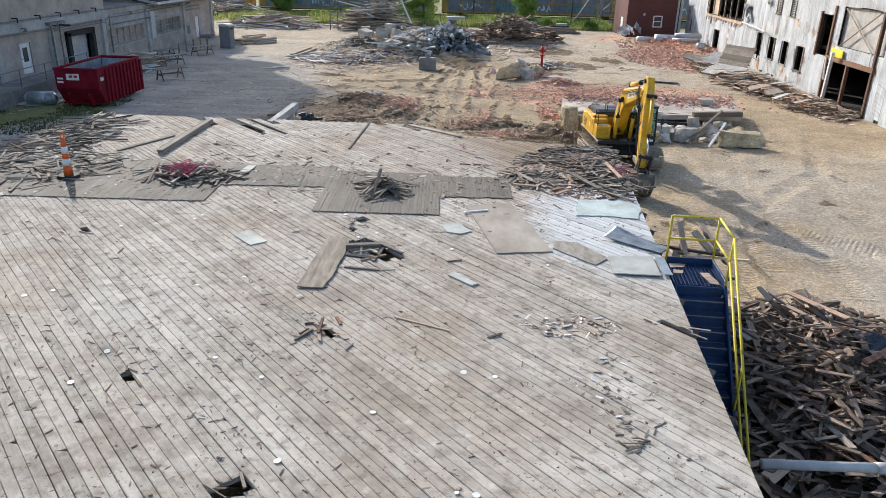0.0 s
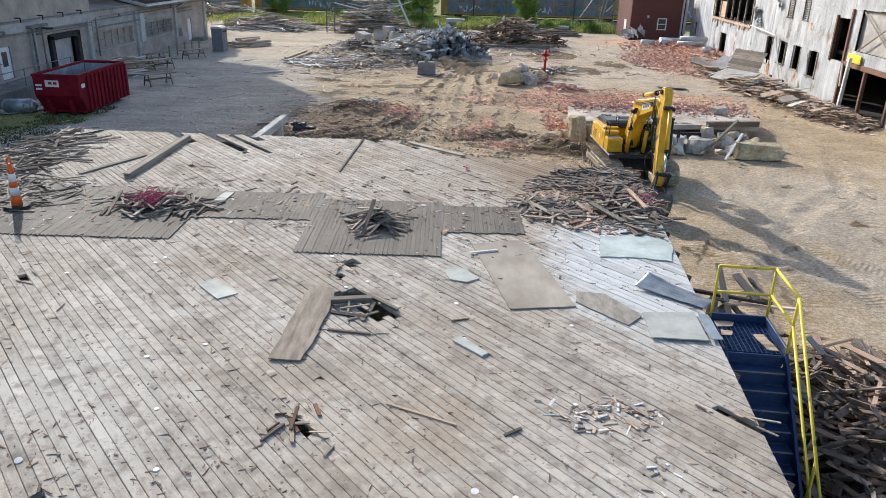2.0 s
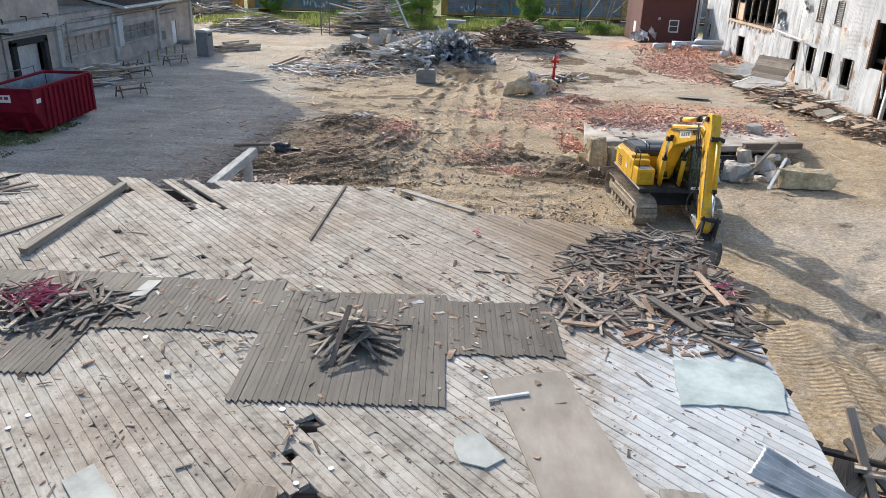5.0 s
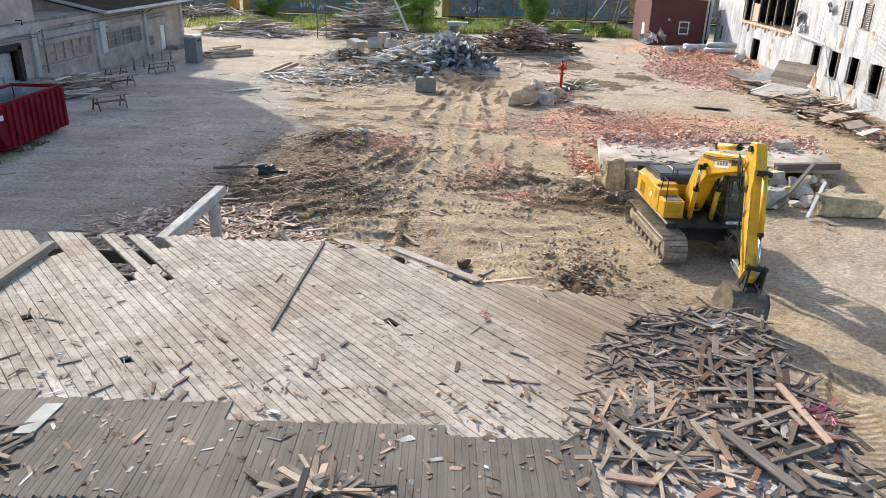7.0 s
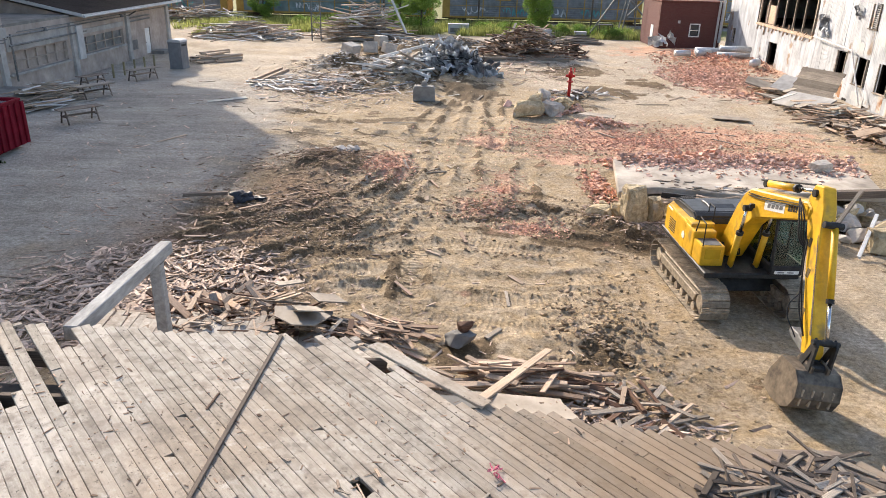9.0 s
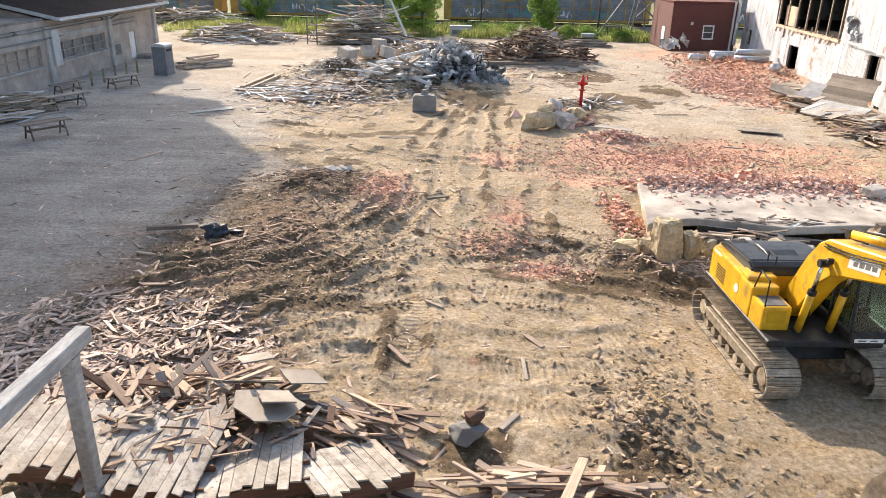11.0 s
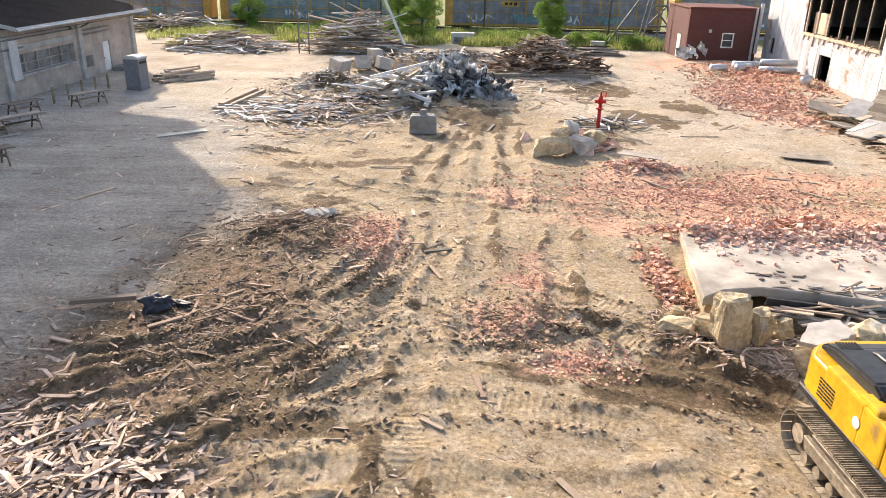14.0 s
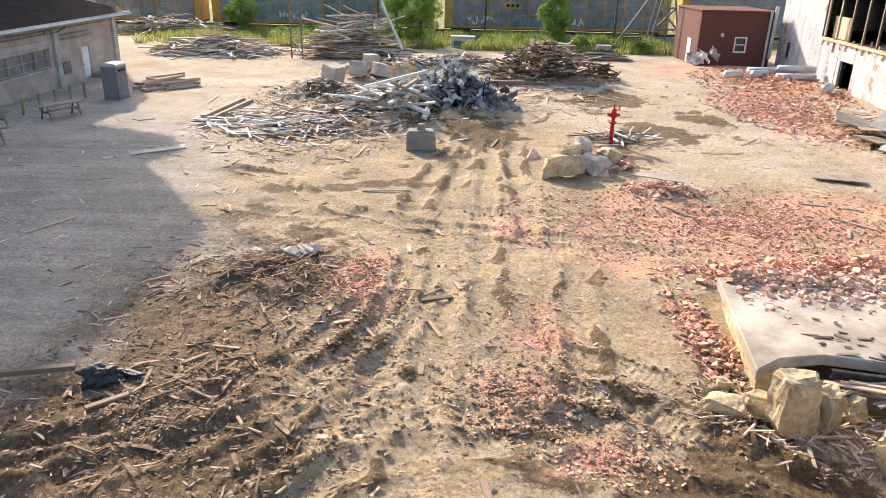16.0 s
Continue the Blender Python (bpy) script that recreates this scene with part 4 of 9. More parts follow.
# unseen walls added to keep sun from under the deck, so holes stay dark
for c, s in (((-5.6, 20.9, 1.3), (12.6, 0.3, 3.4)), ((2.9, 18.6, 1.3), (4.4, 0.3, 3.4)), ((-12.2, 6, 1.3), (0.3, 29.6, 3.4)), ((-5, -8.8, 1.3), (14, 0.3, 3.4))):
    part("foundation_wall", boxbm(c, s), concrete_old, deck_frame)

# remains of a second floor layer: narrow grey strips
strips = thing("strip_flooring", "remains of narrow grey strip flooring on the deck", "flooring", (0, 0, DZ + 0.001), 0, "", "structure")
rd = random.Random(8)


def strip_patch(x0, x1, y0, y1, w, along_x, ragged, step=0.0):
    s = (y0 if along_x else x0)
    while s < (y1 if along_x else x1):
        a, b = (x0, x1) if along_x else (y0, y1)
        a += rd.uniform(0, ragged) + step * (s - x0) * (not along_x)
        b -= rd.uniform(0, ragged)
        while a < b - 0.1:
            L = min(b - a, rd.uniform(1.4, 3.4))
            c = (a + L / 2, s) if along_x else (s, a + L / 2)
            board("strip", strips, mat_wood, (*c, 0.012 + rd.uniform(0, 0.0012)), (L - 0.004, w - 0.002, 0.02), 0, 0, (0 if along_x else 90) + rd.gauss(0, 0.12), k=1)
            a += L
        s += w


strip_patch(-11.0, -5.2, 12.9, 16.25, 0.085, False, 0.03)
strip_patch(-5.2, -2.6, 14.2, 16.1, 0.085, False, 0.06)
strip_patch(-2.6, 0.15, 12.4, 15.7, 0.085, False, 0.025)
strip_patch(0.15, 1.9, 13.7, 15.5, 0.085, False, 0.07)

# ---- sheets and boards lying on the deck ----
def sheet(name, label, pts, mat, t=0.018, z=DZ + 0.006, ragged=0.0, category="sheet", tilt=None):
    """A flat sheet with the given outline, its edge broken a little, resting on the deck."""
    rg = random.Random(len(pts) + int(abs(pts[0][0]) * 100))
    cx, cy = sum(p[0] for p in pts) / len(pts), sum(p[1] for p in pts) / len(pts)
    ring = []
    for (ax, ay), (bx, by) in zip(pts, pts[1:] + pts[:1]):
        n = max(1, int(math.hypot(bx - ax, by - ay) / 0.16)) if ragged else 1
        for i in range(n):
            f = i / n
            j = ragged if i else 0
            ring.append((ax + (bx - ax) * f - cx + rg.uniform(-j, j), ay + (by - ay) * f - cy + rg.uniform(-j, j)))
    me = mesh_of(name, prism(ring, 0, t, "z"), mat)
    ob = new(name, me)
    ob.matrix_basis = pose(cx, cy, z, *(tilt or (0, 0, 0)))
    return tagged(ob, label, category)


sheet("plywood_sheet", "large tan plywood sheet lying flat on the deck", [(0.77, 13.1), (1.81, 13.39), (2.41, 10.43), (1.31, 10.26)], plywood, ragged=0.008)
sheet("plywood_sheet", "weathered grey plywood sheet with a broken corner", [(2.43, 10.61), (2.50, 11.0), (2.98, 10.94), (3.41, 10.14), (3.12, 9.80)], grey_ply, ragged=0.015)
sheet("wallboard_sheet", "pale grey wallboard sheet near the deck edge", [(3.44, 10.23), (4.29, 10.28), (4.22, 9.34), (3.37, 9.39)], board_white, z=DZ + 0.03, ragged=0.01)
sheet("wallboard_sheet", "pale green wallboard sheet with dark stains", [(3.44, 13.76), (4.75, 13.74), (4.80, 13.2), (4.57, 12.5), (3.75, 12.66), (3.22, 12.62)], board_green, ragged=0.02)
sheet("plywood_sheet", "long brown plywood strip lying beside a hole", [(-2.04, 10.9), (-1.6, 10.82), (-1.57, 9.97), (-1.64, 9.3), (-1.61, 9.28), (-1.73, 8.45), (-2.18, 8.48)], brown_ply, z=DZ + 0.02, ragged=0.012)
sheet("wallboard_piece", "small square pale blue wallboard piece", [(-3.71, 11.14), (-3.17, 10.55), (-3.44, 10.32), (-3.92, 10.85)], board_white, ragged=0.006)
sheet("wallboard_piece", "torn white wallboard piece", [(0.26, 11.79), (0.6, 11.9), (0.86, 11.44), (0.63, 11.26), (0.34, 11.36)], board_white, ragged=0.03)
sheet("wallboard_piece", "narrow pale board piece", [(0.49, 9.3), (0.88, 8.8), (0.79, 8.71), (0.38, 9.14)], board_white, t=0.03, ragged=0.006)
sheet("wallboard_piece", "small white panel on grey strip flooring", [(-4.95, 15.9), (-4.72, 15.92), (-4.78, 15.3), (-5.02, 15.28)], board_white, z=DZ + 0.028, ragged=0.006)
sheet("wallboard_piece", "broken white wallboard scrap", [(-5.9, 4.6), (-5.72, 4.75), (-5.6, 4.4), (-5.75, 4.3)], board_white, ragged=0.01)
sheet("metal_strip", "narrow pale blue metal strip at the deck edge", [(4.33, 10.22), (4.47, 10.16), (4.43, 9.34), (4.25, 9.36)], galv, t=0.012, z=DZ + 0.055, ragged=0.01)

# corrugated sheet, curled and dented
bm = bmesh.new()
gridv = []
for i in range(34):
    u = i / 33
    row = []
    for j in range(19):
        v = j / 18
        z = 0.018 * math.sin(v * 2 * math.pi * 7) + 0.10 * (1 - u) ** 2 * (0.3 + v) + 0.03 * noise.noise((u * 4, v * 3, 1))
        row.append(bm.verts.new((u * 1.25, (v - 0.5) * 0.52 * (1 - 0.25 * u), 0.03 + z)))
    gridv.append(row)
for i in range(33):
    for j in range(18):
        bm.faces.new((gridv[i][j], gridv[i + 1][j], gridv[i + 1][j + 1], gridv[i][j + 1]))
ob = part("corrugated_sheet", bm, galv, smooth=True)
ob.matrix_basis = pose(3.72, 11.42, DZ + 0.01, 0, 0, -42)
so = ob.modifiers.new("thick", "SOLIDIFY")
so.thickness = 0.004
tagged(ob, "dented grey-blue corrugated metal sheet", "metal sheet")

loose_board("timber_beam", "long weathered brown beam lying on the deck", old_wood, (-7.66, 16.95, DZ), (-7.58, 21.1, DZ), 0.19, 0.14, "beam")
loose_board("timber_beam", "thin grey beam lying beside a larger one", old_wood, (-7.86, 17.5, DZ), (-7.77, 20.9, DZ), 0.07, 0.07, "beam")
loose_board("timber_board", "grey board lying loose on the deck", old_wood, (-8.95, 17.2, DZ), (-8.1, 19.1, DZ), 0.14, 0.04)
loose_board("timber_board", "dark narrow strip lying across the planks", dark_wood, (-2.57, 18.1, DZ), (-2.36, 21.73, DZ), 0.055, 0.035)
loose_board("timber_board", "broken plank end jutting over the deck edge", deck_wood, (-0.9, 21.55, DZ), (0.72, 20.05, DZ + 0.02), 0.2, 0.045)
loose_board("timber_board", "pale leaning board on the debris at the deck edge", pale_wood, (0.62, 20.4, 3.3), (2.5, 26.0, 0.95), 0.16, 0.04)
loose_board("timber_board", "white narrow board with a dark patch", pale_wood, (-0.45, 7.5, DZ), (0.4, 7.1, DZ), 0.04, 0.02)
loose_board("timber_board", "small dark stick beside the hole", dark_wood, (-1.5, 9.4, DZ), (-0.85, 9.3, DZ), 0.05, 0.03)
loose_board("timber_board", "pale board resting on a scrap of wire", white_wood, (0.72, 12.6, DZ + 0.02), (1.25, 12.75, DZ + 0.03), 0.05, 0.03)
loose_board("timber_board", "grey broken timber across the hole", old_wood, (-1.6, 10.3, DZ), (-0.95, 10.42, DZ), 0.14, 0.1)
loose_board("timber_board", "splintered board leaning out of the hole", old_wood, (-1.15, 10.75, DZ), (-0.5, 10.1, DZ + 0.01), 0.06, 0.04)
rd = random.Random(12)
for i in range(64):
    x, y = rd.uniform(-8.5, 3.2), rd.uniform(3.6, 20.5)
    a, L = rd.uniform(0, math.pi), 0.05 + 0.4 * rd.random() ** 3
    loose_board("wood_scrap", "small splintered piece of wood on the deck", rd.choice([old_wood, dark_wood, old_wood, brown_wood]), (x, y, DZ + 0.008), (x + L * math.cos(a), y + L * math.sin(a), DZ + 0.008),
                rd.uniform(0.014, 0.045), rd.uniform(0.006, 0.016), "wood scrap", "wood scraps on the deck")

# heaps of boards on the deck
fan = thing("board_heap", "heap of splintered boards fanned out on strip flooring", "debris pile", (-1.2, 14.15, DZ + 0.025))
rd = random.Random(33)
for i in range(58):
    a, L = rd.uniform(0, 2 * math.pi), rd.uniform(0.35, 1.15)
    r, lift = rd.uniform(0.05, 0.4) * L + 0.1, 0.02 + 0.30 * (i / 58) * rd.random() ** 0.5
    board("board", fan, rd.choice([old_wood, old_wood, dark_wood, pale_wood, old_wood]), (r * math.cos(a), 0.9 * r * math.sin(a), lift + 0.02), (L, rd.uniform(0.035, 0.085), rd.uniform(0.012, 0.026)), rd.gauss(0, 12), rd.gauss(14, 6) * min(1, lift * 5), math.degrees(a) + rd.gauss(0, 24))
heap("board_heap", "heap of broken boards with pink netting", (-6.2, 14.9, DZ + 0.025), 1.3, 0.8, 0.24, 90, [old_wood, dark_wood, old_wood, dark_wood], (0.35, 1.1), (0.04, 0.085), (0.018, 0.03))
heap("board_heap", "long heap of dark broken floor boards along the deck edge", (4.4, 16.3, DZ), 0.85, 2.2, 0.14, 190, [dark_wood, dark_wood, dark_wood, brown_wood, old_wood], (0.25, 1.25), (0.04, 0.1), (0.015, 0.028), tilt=8, spread=0.6)
heap("board_heap", "spread of split brown floor boards lying crosswise", (2.8, 15.5, DZ), 1.0, 0.95, 0.1, 120, [dark_wood, dark_wood, old_wood, red_tan_wood], (0.25, 0.95), (0.04, 0.095), (0.014, 0.026), tilt=8, spread=0.6)
heap("board_heap", "thin scatter of dark broken boards on the deck", (3.2, 17.6, DZ), 0.85, 0.7, 0.05, 52, [dark_wood, dark_wood, old_wood], (0.14, 0.7), (0.035, 0.08), (0.012, 0.024), tilt=6, spread=0.5)
loose_board("timber_board", "orange-brown board beside the broken boards", red_tan_wood, (1.98, 14.78, DZ + 0.05), (2.5, 14.68, DZ + 0.05), 0.11, 0.03)
loose_board("timber_board", "short reddish board lying on the boards", red_tan_wood, (2.95, 14.1, DZ + 0.03), (3.3, 14.42, DZ + 0.05), 0.1, 0.025)
loose_board("timber_board", "short brown board lying on the boards", brown_wood, (2.92, 14.45, DZ + 0.03), (3.2, 14.6, DZ + 0.05), 0.11, 0.025)
loose_board("timber_board", "wide tan board across the broken boards", old_wood, (3.55, 15.55, DZ + 0.16), (4.1, 14.6, DZ + 0.06), 0.15, 0.025)
loose_board("timber_board", "long dark board along the deck edge", dark_wood, (4.1, 14.45, DZ + 0.05), (4.75, 13.7, DZ + 0.04), 0.09, 0.03)
loose_board("timber_board", "long tan board leaning over the dark heap", red_tan_wood, (4.65, 16.55, DZ + 0.2), (4.8, 15.4, DZ + 0.12), 0.1, 0.03)
heap("board_heap", "dark broken boards at the deck corner", (4.7, 18.5, DZ), 0.7, 0.8, 0.1, 60, [dark_wood, dark_wood, old_wood], (0.25, 0.8), (0.035, 0.08), (0.018, 0.03), tilt=14)
heap("board_heap", "loose broken boards along the torn deck edge", (4.1, 18.5, DZ), 1.1, 0.6, 0.1, 60, [old_wood, dark_wood, dark_wood], (0.2, 0.8), (0.03, 0.08), (0.015, 0.03))
heap("board_heap", "scattered dark boards at the deck side", (-11.0, 18.6, DZ), 1.3, 3.4, 0.12, 170, [dark_wood, old_wood, dark_wood], (0.3, 1.4), (0.035, 0.1), (0.015, 0.035), yaw=(35, 40))
heap("board_heap", "loose grey boards and splinters on the deck", (-9.6, 15.2, DZ + 0.02), 1.5, 1.8, 0.08, 80, [dark_wood, old_wood, mat_wood], (0.2, 0.9), (0.03, 0.08), (0.012, 0.025))
heap("scrap_heap", "small heap of white and grey broken pieces", (2.25, 7.4, DZ), 0.8, 0.42, 0.03, 90, [white_wood, old_wood, pale_wood, pale_wood], (0.03, 0.22), (0.008, 0.045), (0.004, 0.012), tilt=5)
heap("scrap_heap", "splintered boards round a small hole", (-1.5, 7.05, DZ), 0.42, 0.34, 0.05, 9, [old_wood, brown_wood, pale_wood], (0.12, 0.45), (0.025, 0.06), (0.015, 0.03))
heap("scrap_heap", "broken boards and splinters beside the hole", (-1.15, 10.05, DZ), 0.4, 0.3, 0.05, 8, [old_wood, old_wood, dark_wood], (0.15, 0.6), (0.03, 0.08), (0.015, 0.03))
heap("scrap_heap", "trail of small white scraps on the deck", (2.55, 5.6, DZ), 0.45, 1.1, 0.015, 46, [white_wood, old_wood, dark_wood], (0.03, 0.13), (0.015, 0.05), (0.005, 0.012))
heap("scrap_heap", "short dark splinters near the deck edge", (2.7, 4.55, DZ), 0.5, 0.4, 0.03, 14, [dark_wood, old_wood], (0.06, 0.26), (0.012, 0.035), (0.005, 0.01), tilt=4)

# litter on the strip flooring and along its torn edge
for nm, n, mt, lab in (("wood_litter", 700, dark_splinters, "splinters and crumbs on the strip flooring"), ("paper_litter", 130, grey_splinters, "torn white and grey scraps on the strip flooring")):
    lx, ly = RNG.uniform(-11.2, 2.0, n), RNG.normal(14.9, 1.1, n)
    bits(nm, np.stack([lx, ly, np.full(n, DZ + 0.026)], -1), np.stack([0.03 + 0.2 * RNG.random(n) ** 3, 0.02 + 0.06 * RNG.random(n) ** 2, RNG.uniform(0.003, 0.012, n)], -1), mt, 0.22, 0.15, lab, "litter")
rd = random.Random(51)
for i in range(20):
    x, y, a, L = rd.uniform(-7.5, 1.5), rd.uniform(16.1, 17.7), rd.uniform(0, math.pi), rd.uniform(0.06, 0.36)
    loose_board("wood_scrap", "short broken block of wood on the deck", rd.choice([old_wood, dark_wood, brown_wood, dark_wood]), (x, y, DZ + 0.006), (x + L * math.cos(a), y + L * math.sin(a), DZ + 0.008), rd.uniform(0.025, 0.07), rd.uniform(0.01, 0.022), "wood scrap", "wood scraps on the deck")
n = 800
r, a = RNG.random(n) ** 0.6, RNG.uniform(0, 2 * np.pi, n)
bits("wood_fragments", np.stack([3.55 + 1.55 * r * np.cos(a), 16.2 + 2.3 * r * np.sin(a), np.full(n, DZ + 0.004)], -1), np.stack([0.03 + 0.25 * RNG.random(n) ** 2, RNG.uniform(0.015, 0.07, n), RNG.uniform(0.006, 0.02, n)], -1), dark_splinters, 0.2, 0.2, "broken wood crumbs under the board heap", "litter")

# splintered edges and dark cracks round the holes
crack_bits = random.Random(3)
for hx, hy, hl, hw in HOLES[3:12]:
    for _ in range(5):
        x, y, a = hx + crack_bits.gauss(0, 0.22), hy + crack_bits.gauss(0, 0.2), ANG + crack_bits.gauss(0, 0.3)
        L = crack_bits.uniform(0.12, 0.4)
        loose_board("wood_scrap", "long splinter torn up beside a gap in the planks", crack_bits.choice([old_wood, pale_wood, dark_wood]), (x, y, DZ + 0.006), (x + L * math.cos(a), y + L * math.sin(a), DZ + crack_bits.uniform(0.006, 0.05)), crack_bits.uniform(0.012, 0.04), 0.012, "wood scrap", "wood scraps on the deck")

# litter on the deck, too small to count
n = 7000
lx, ly = RNG.uniform(-11.5, 4.6, n), RNG.uniform(2.8, 21.3, n)
keep = (lx < 3.2 + 0.11 * ly) & (RNG.random(n) < 0.35 + 0.65 * smooth01(fbm(lx / 2.0, ly / 2.0, 41), -0.02, 0.16))
lx, ly = lx[keep], ly[keep]
dm = np.stack([0.012 + 0.11 * RNG.random(len(lx)) ** 2.5, RNG.uniform(0.006, 0.024, len(lx)), RNG.uniform(0.003, 0.010, len(lx))], -1)
bits("wood_litter", np.stack([lx, ly, np.full(len(lx), DZ + 0.004)], -1), dm, dark_splinters, 0.2, 0.15, "small splinters and dirt scattered over the deck", "litter")
chip = bmesh.new()
bmesh.ops.create_circle(chip, cap_ends=True, segments=12, radius=0.045)
ex = bmesh.ops.extrude_face_region(chip, geom=list(chip.faces))
for v in [g for g in ex["geom"] if isinstance(g, bmesh.types.BMVert)]:
    v.co.z += 0.008
chip_mesh = mesh_of("cap", chip, cone_white)
rd = random.Random(21)
for i in range(44):
    x, y = rd.uniform(-6.5, 2.6), rd.uniform(3.4, 15.5)
    ob = new("white_disc", chip_mesh)
    ob.matrix_basis = pose(x, y, DZ + 0.006, rd.gauss(0, 4), rd.gauss(0, 4), 0) @ Matrix.Diagonal((rd.uniform(0.6, 1.1),) * 2 + (1, 1))
    tagged(ob, "small round white disc lying on the planks", "disc", "white discs on the deck")


def netting(name, label, loc, r, n, mat):
    """A tangle of thin plastic strands."""
    bm = bmesh.new()
    rg = random.Random(n)
    for _ in range(n):
        p = Vector((rg.gauss(0, r * 0.5), rg.gauss(0, r * 0.4), abs(rg.gauss(0.05, 0.08))))
        for _ in range(3):
            st = min(0.12, 0.5 * r)
            q = p + Vector((rg.gauss(0, st), rg.gauss(0, st), rg.gauss(0, st * 0.4)))
            q.z = max(0.01, q.z)
            tube(bm, p, q, 0.008, 4)
            p = q
    ob = part(name, bm, mat)
    ob.matrix_basis = pose(*loc)
    return tagged(ob, label, "netting")


netting("plastic_netting", "tangle of pink plastic netting on the boards", (-6.3, 14.9, DZ + 0.1), 0.34, 110, plastic_pink)
netting("plastic_netting", "small tuft of red plastic strands", (0.79, 18.75, DZ + 0.01), 0.08, 7, plastic_pink)
netting("plastic_netting", "pink cable tangle among broken boards", (4.95, 15.9, DZ + 0.12), 0.2, 9, plastic_pink)

# traffic post on the deck
cone = thing("traffic_post", "orange and white striped traffic post on black base", "traffic cone", (-8.97, 14.45, DZ + 0.026))
bm = bmesh.new()
bmesh.ops.create_cone(bm, cap_ends=True, segments=8, radius1=0.29, radius2=0.25, depth=0.07, matrix=Matrix.Translation((0, 0, 0.035)))
part("base", bm, rubber, cone, "black rubber base")
zs = [0.07, 0.3, 0.47, 0.60, 0.77, 0.94]
for i, (a, b) in enumerate(zip(zs[:-1], zs[1:])):
    r = lambda z: 0.115 - 0.065 * z
    part("stripe", tubebm((0, 0, a), (0, 0, b), r(a) + (0.004 if i % 2 else 0), 20, r(b) + (0.004 if i % 2 else 0)), cone_white if i % 2 else orange, cone, "white reflective band" if i % 2 else "orange plastic band", True)
bm = bmesh.new()
for a in range(8):
    p, q = [Vector((0.05 * math.cos(t), 0, 1.04 + 0.07 * math.sin(t))) for t in (a * math.pi / 4, (a + 1) * math.pi / 4)]
    tube(bm, p, q, 0.018, 6)
part("handle", bm, orange, cone, "orange loop handle")
part("neck", tubebm((0, 0, 0.94), (0, 0, 0.99), 0.05, 12, 0.03), orange, cone)

# ---- blue steel stair beside the deck ----
stair = thing("steel_stair", "dark blue steel stair with grating landing and yellow rails", "stair", (4.48, 9.30, 0), -6.3)
LW, LD, LZ = 0.87, 1.05, DZ - 0.1
bm = bmesh.new()
for i in range(22):
    cube(bm, (LW / 2, 0.05 + i * (LD - 0.1) / 21, LZ - 0.015), (LW - 0.06, 0.008, 0.03))
for i in range(12):
    cube(bm, (0.05 + i * (LW - 0.1) / 11, LD / 2, LZ - 0.012), (0.012, LD - 0.06, 0.024))
part("grating", bm, blue_paint, stair, "dark blue steel bar grating")
for nm, c, s in (("edge_channel", (LW / 2, LD, LZ + 0.02), (LW, 0.04, 0.2)), ("edge_channel", (LW, LD / 2, LZ + 0.02), (0.04, LD, 0.2)), ("edge_channel", (0, LD / 2, LZ - 0.08), (0.04, LD, 0.16)), ("edge_channel", (LW / 2, 0, LZ - 0.08), (LW, 0.03, 0.14))):
    part(nm, boxbm(c, s, 0.006), blue_paint, stair)
NS, RUN, RISE = 17, 0.205, 0.197
for i in range(1, NS):
    bm = boxbm((LW / 2, -RUN * (i - 0.5), LZ - RISE * i - 0.015), (LW - 0.06, RUN + 0.03, 0.03), 0.004)
    tr = part("tread", bm, blue_paint, stair)
    part("nosing", boxbm((LW / 2, -RUN * i - 0.012, LZ - RISE * i - 0.002), (LW - 0.08, 0.025, 0.012)), steel_grey, tr)
    part("riser", boxbm((LW / 2, -RUN * (i - 1) - 0.004, LZ - RISE * (i - 0.5) - 0.01), (LW - 0.06, 0.008, RISE - 0.03)), blue_paint, stair)
for x in (0.0, LW):
    part("stringer", prism([(0, LZ + 0.06), (0, LZ - 0.24), (-RUN * (NS - 1), LZ - RISE * (NS - 1) - 0.18), (-RUN * (NS - 1) - 0.12, LZ - RISE * (NS - 1) + 0.06)], x - 0.02, x + 0.02, "x"), blue_paint, stair)
for x, y in ((0.05, LD - 0.05), (LW - 0.05, LD - 0.05)):
    part("leg", boxbm((x, y, (LZ - 0.08) / 2), (0.08, 0.08, LZ - 0.08)), blue_paint, stair)
rails = [((0.0, LD, LZ), (0.0, LD, LZ + 0.95)), ((LW, LD, LZ), (LW, LD, LZ + 0.95)), ((LW, 0, LZ - 0.05), (LW, 0, LZ + 0.95)), ((0, LD, LZ + 0.95), (LW, LD, LZ + 0.95)), ((0, LD, LZ + 0.5), (LW, LD, LZ + 0.5)),
         ((LW, LD, LZ + 0.95), (LW, 0, LZ + 0.95)), ((LW, LD, LZ + 0.5), (LW, 0, LZ + 0.5)),
         ((LW, 0, LZ + 0.95), (LW, -RUN * (NS - 1), LZ + 0.9 - RISE * (NS - 1))), ((LW, 0, LZ + 0.5), (LW, -RUN * (NS - 1), LZ + 0.45 - RISE * (NS - 1))), ((LW, -RUN * 8, LZ - RISE * 8), (LW, -RUN * 8, LZ + 0.92 - RISE * 8)),
         ((LW, -RUN * (NS - 1), LZ - RISE * (NS - 1)), (LW, -RUN * (NS - 1), LZ + 0.9 - RISE * (NS - 1)))]
for a, b in rails:
    part("rail", tubebm(a, b, 0.022, 10), rail_yellow, stair, "yellow painted steel tube", True)
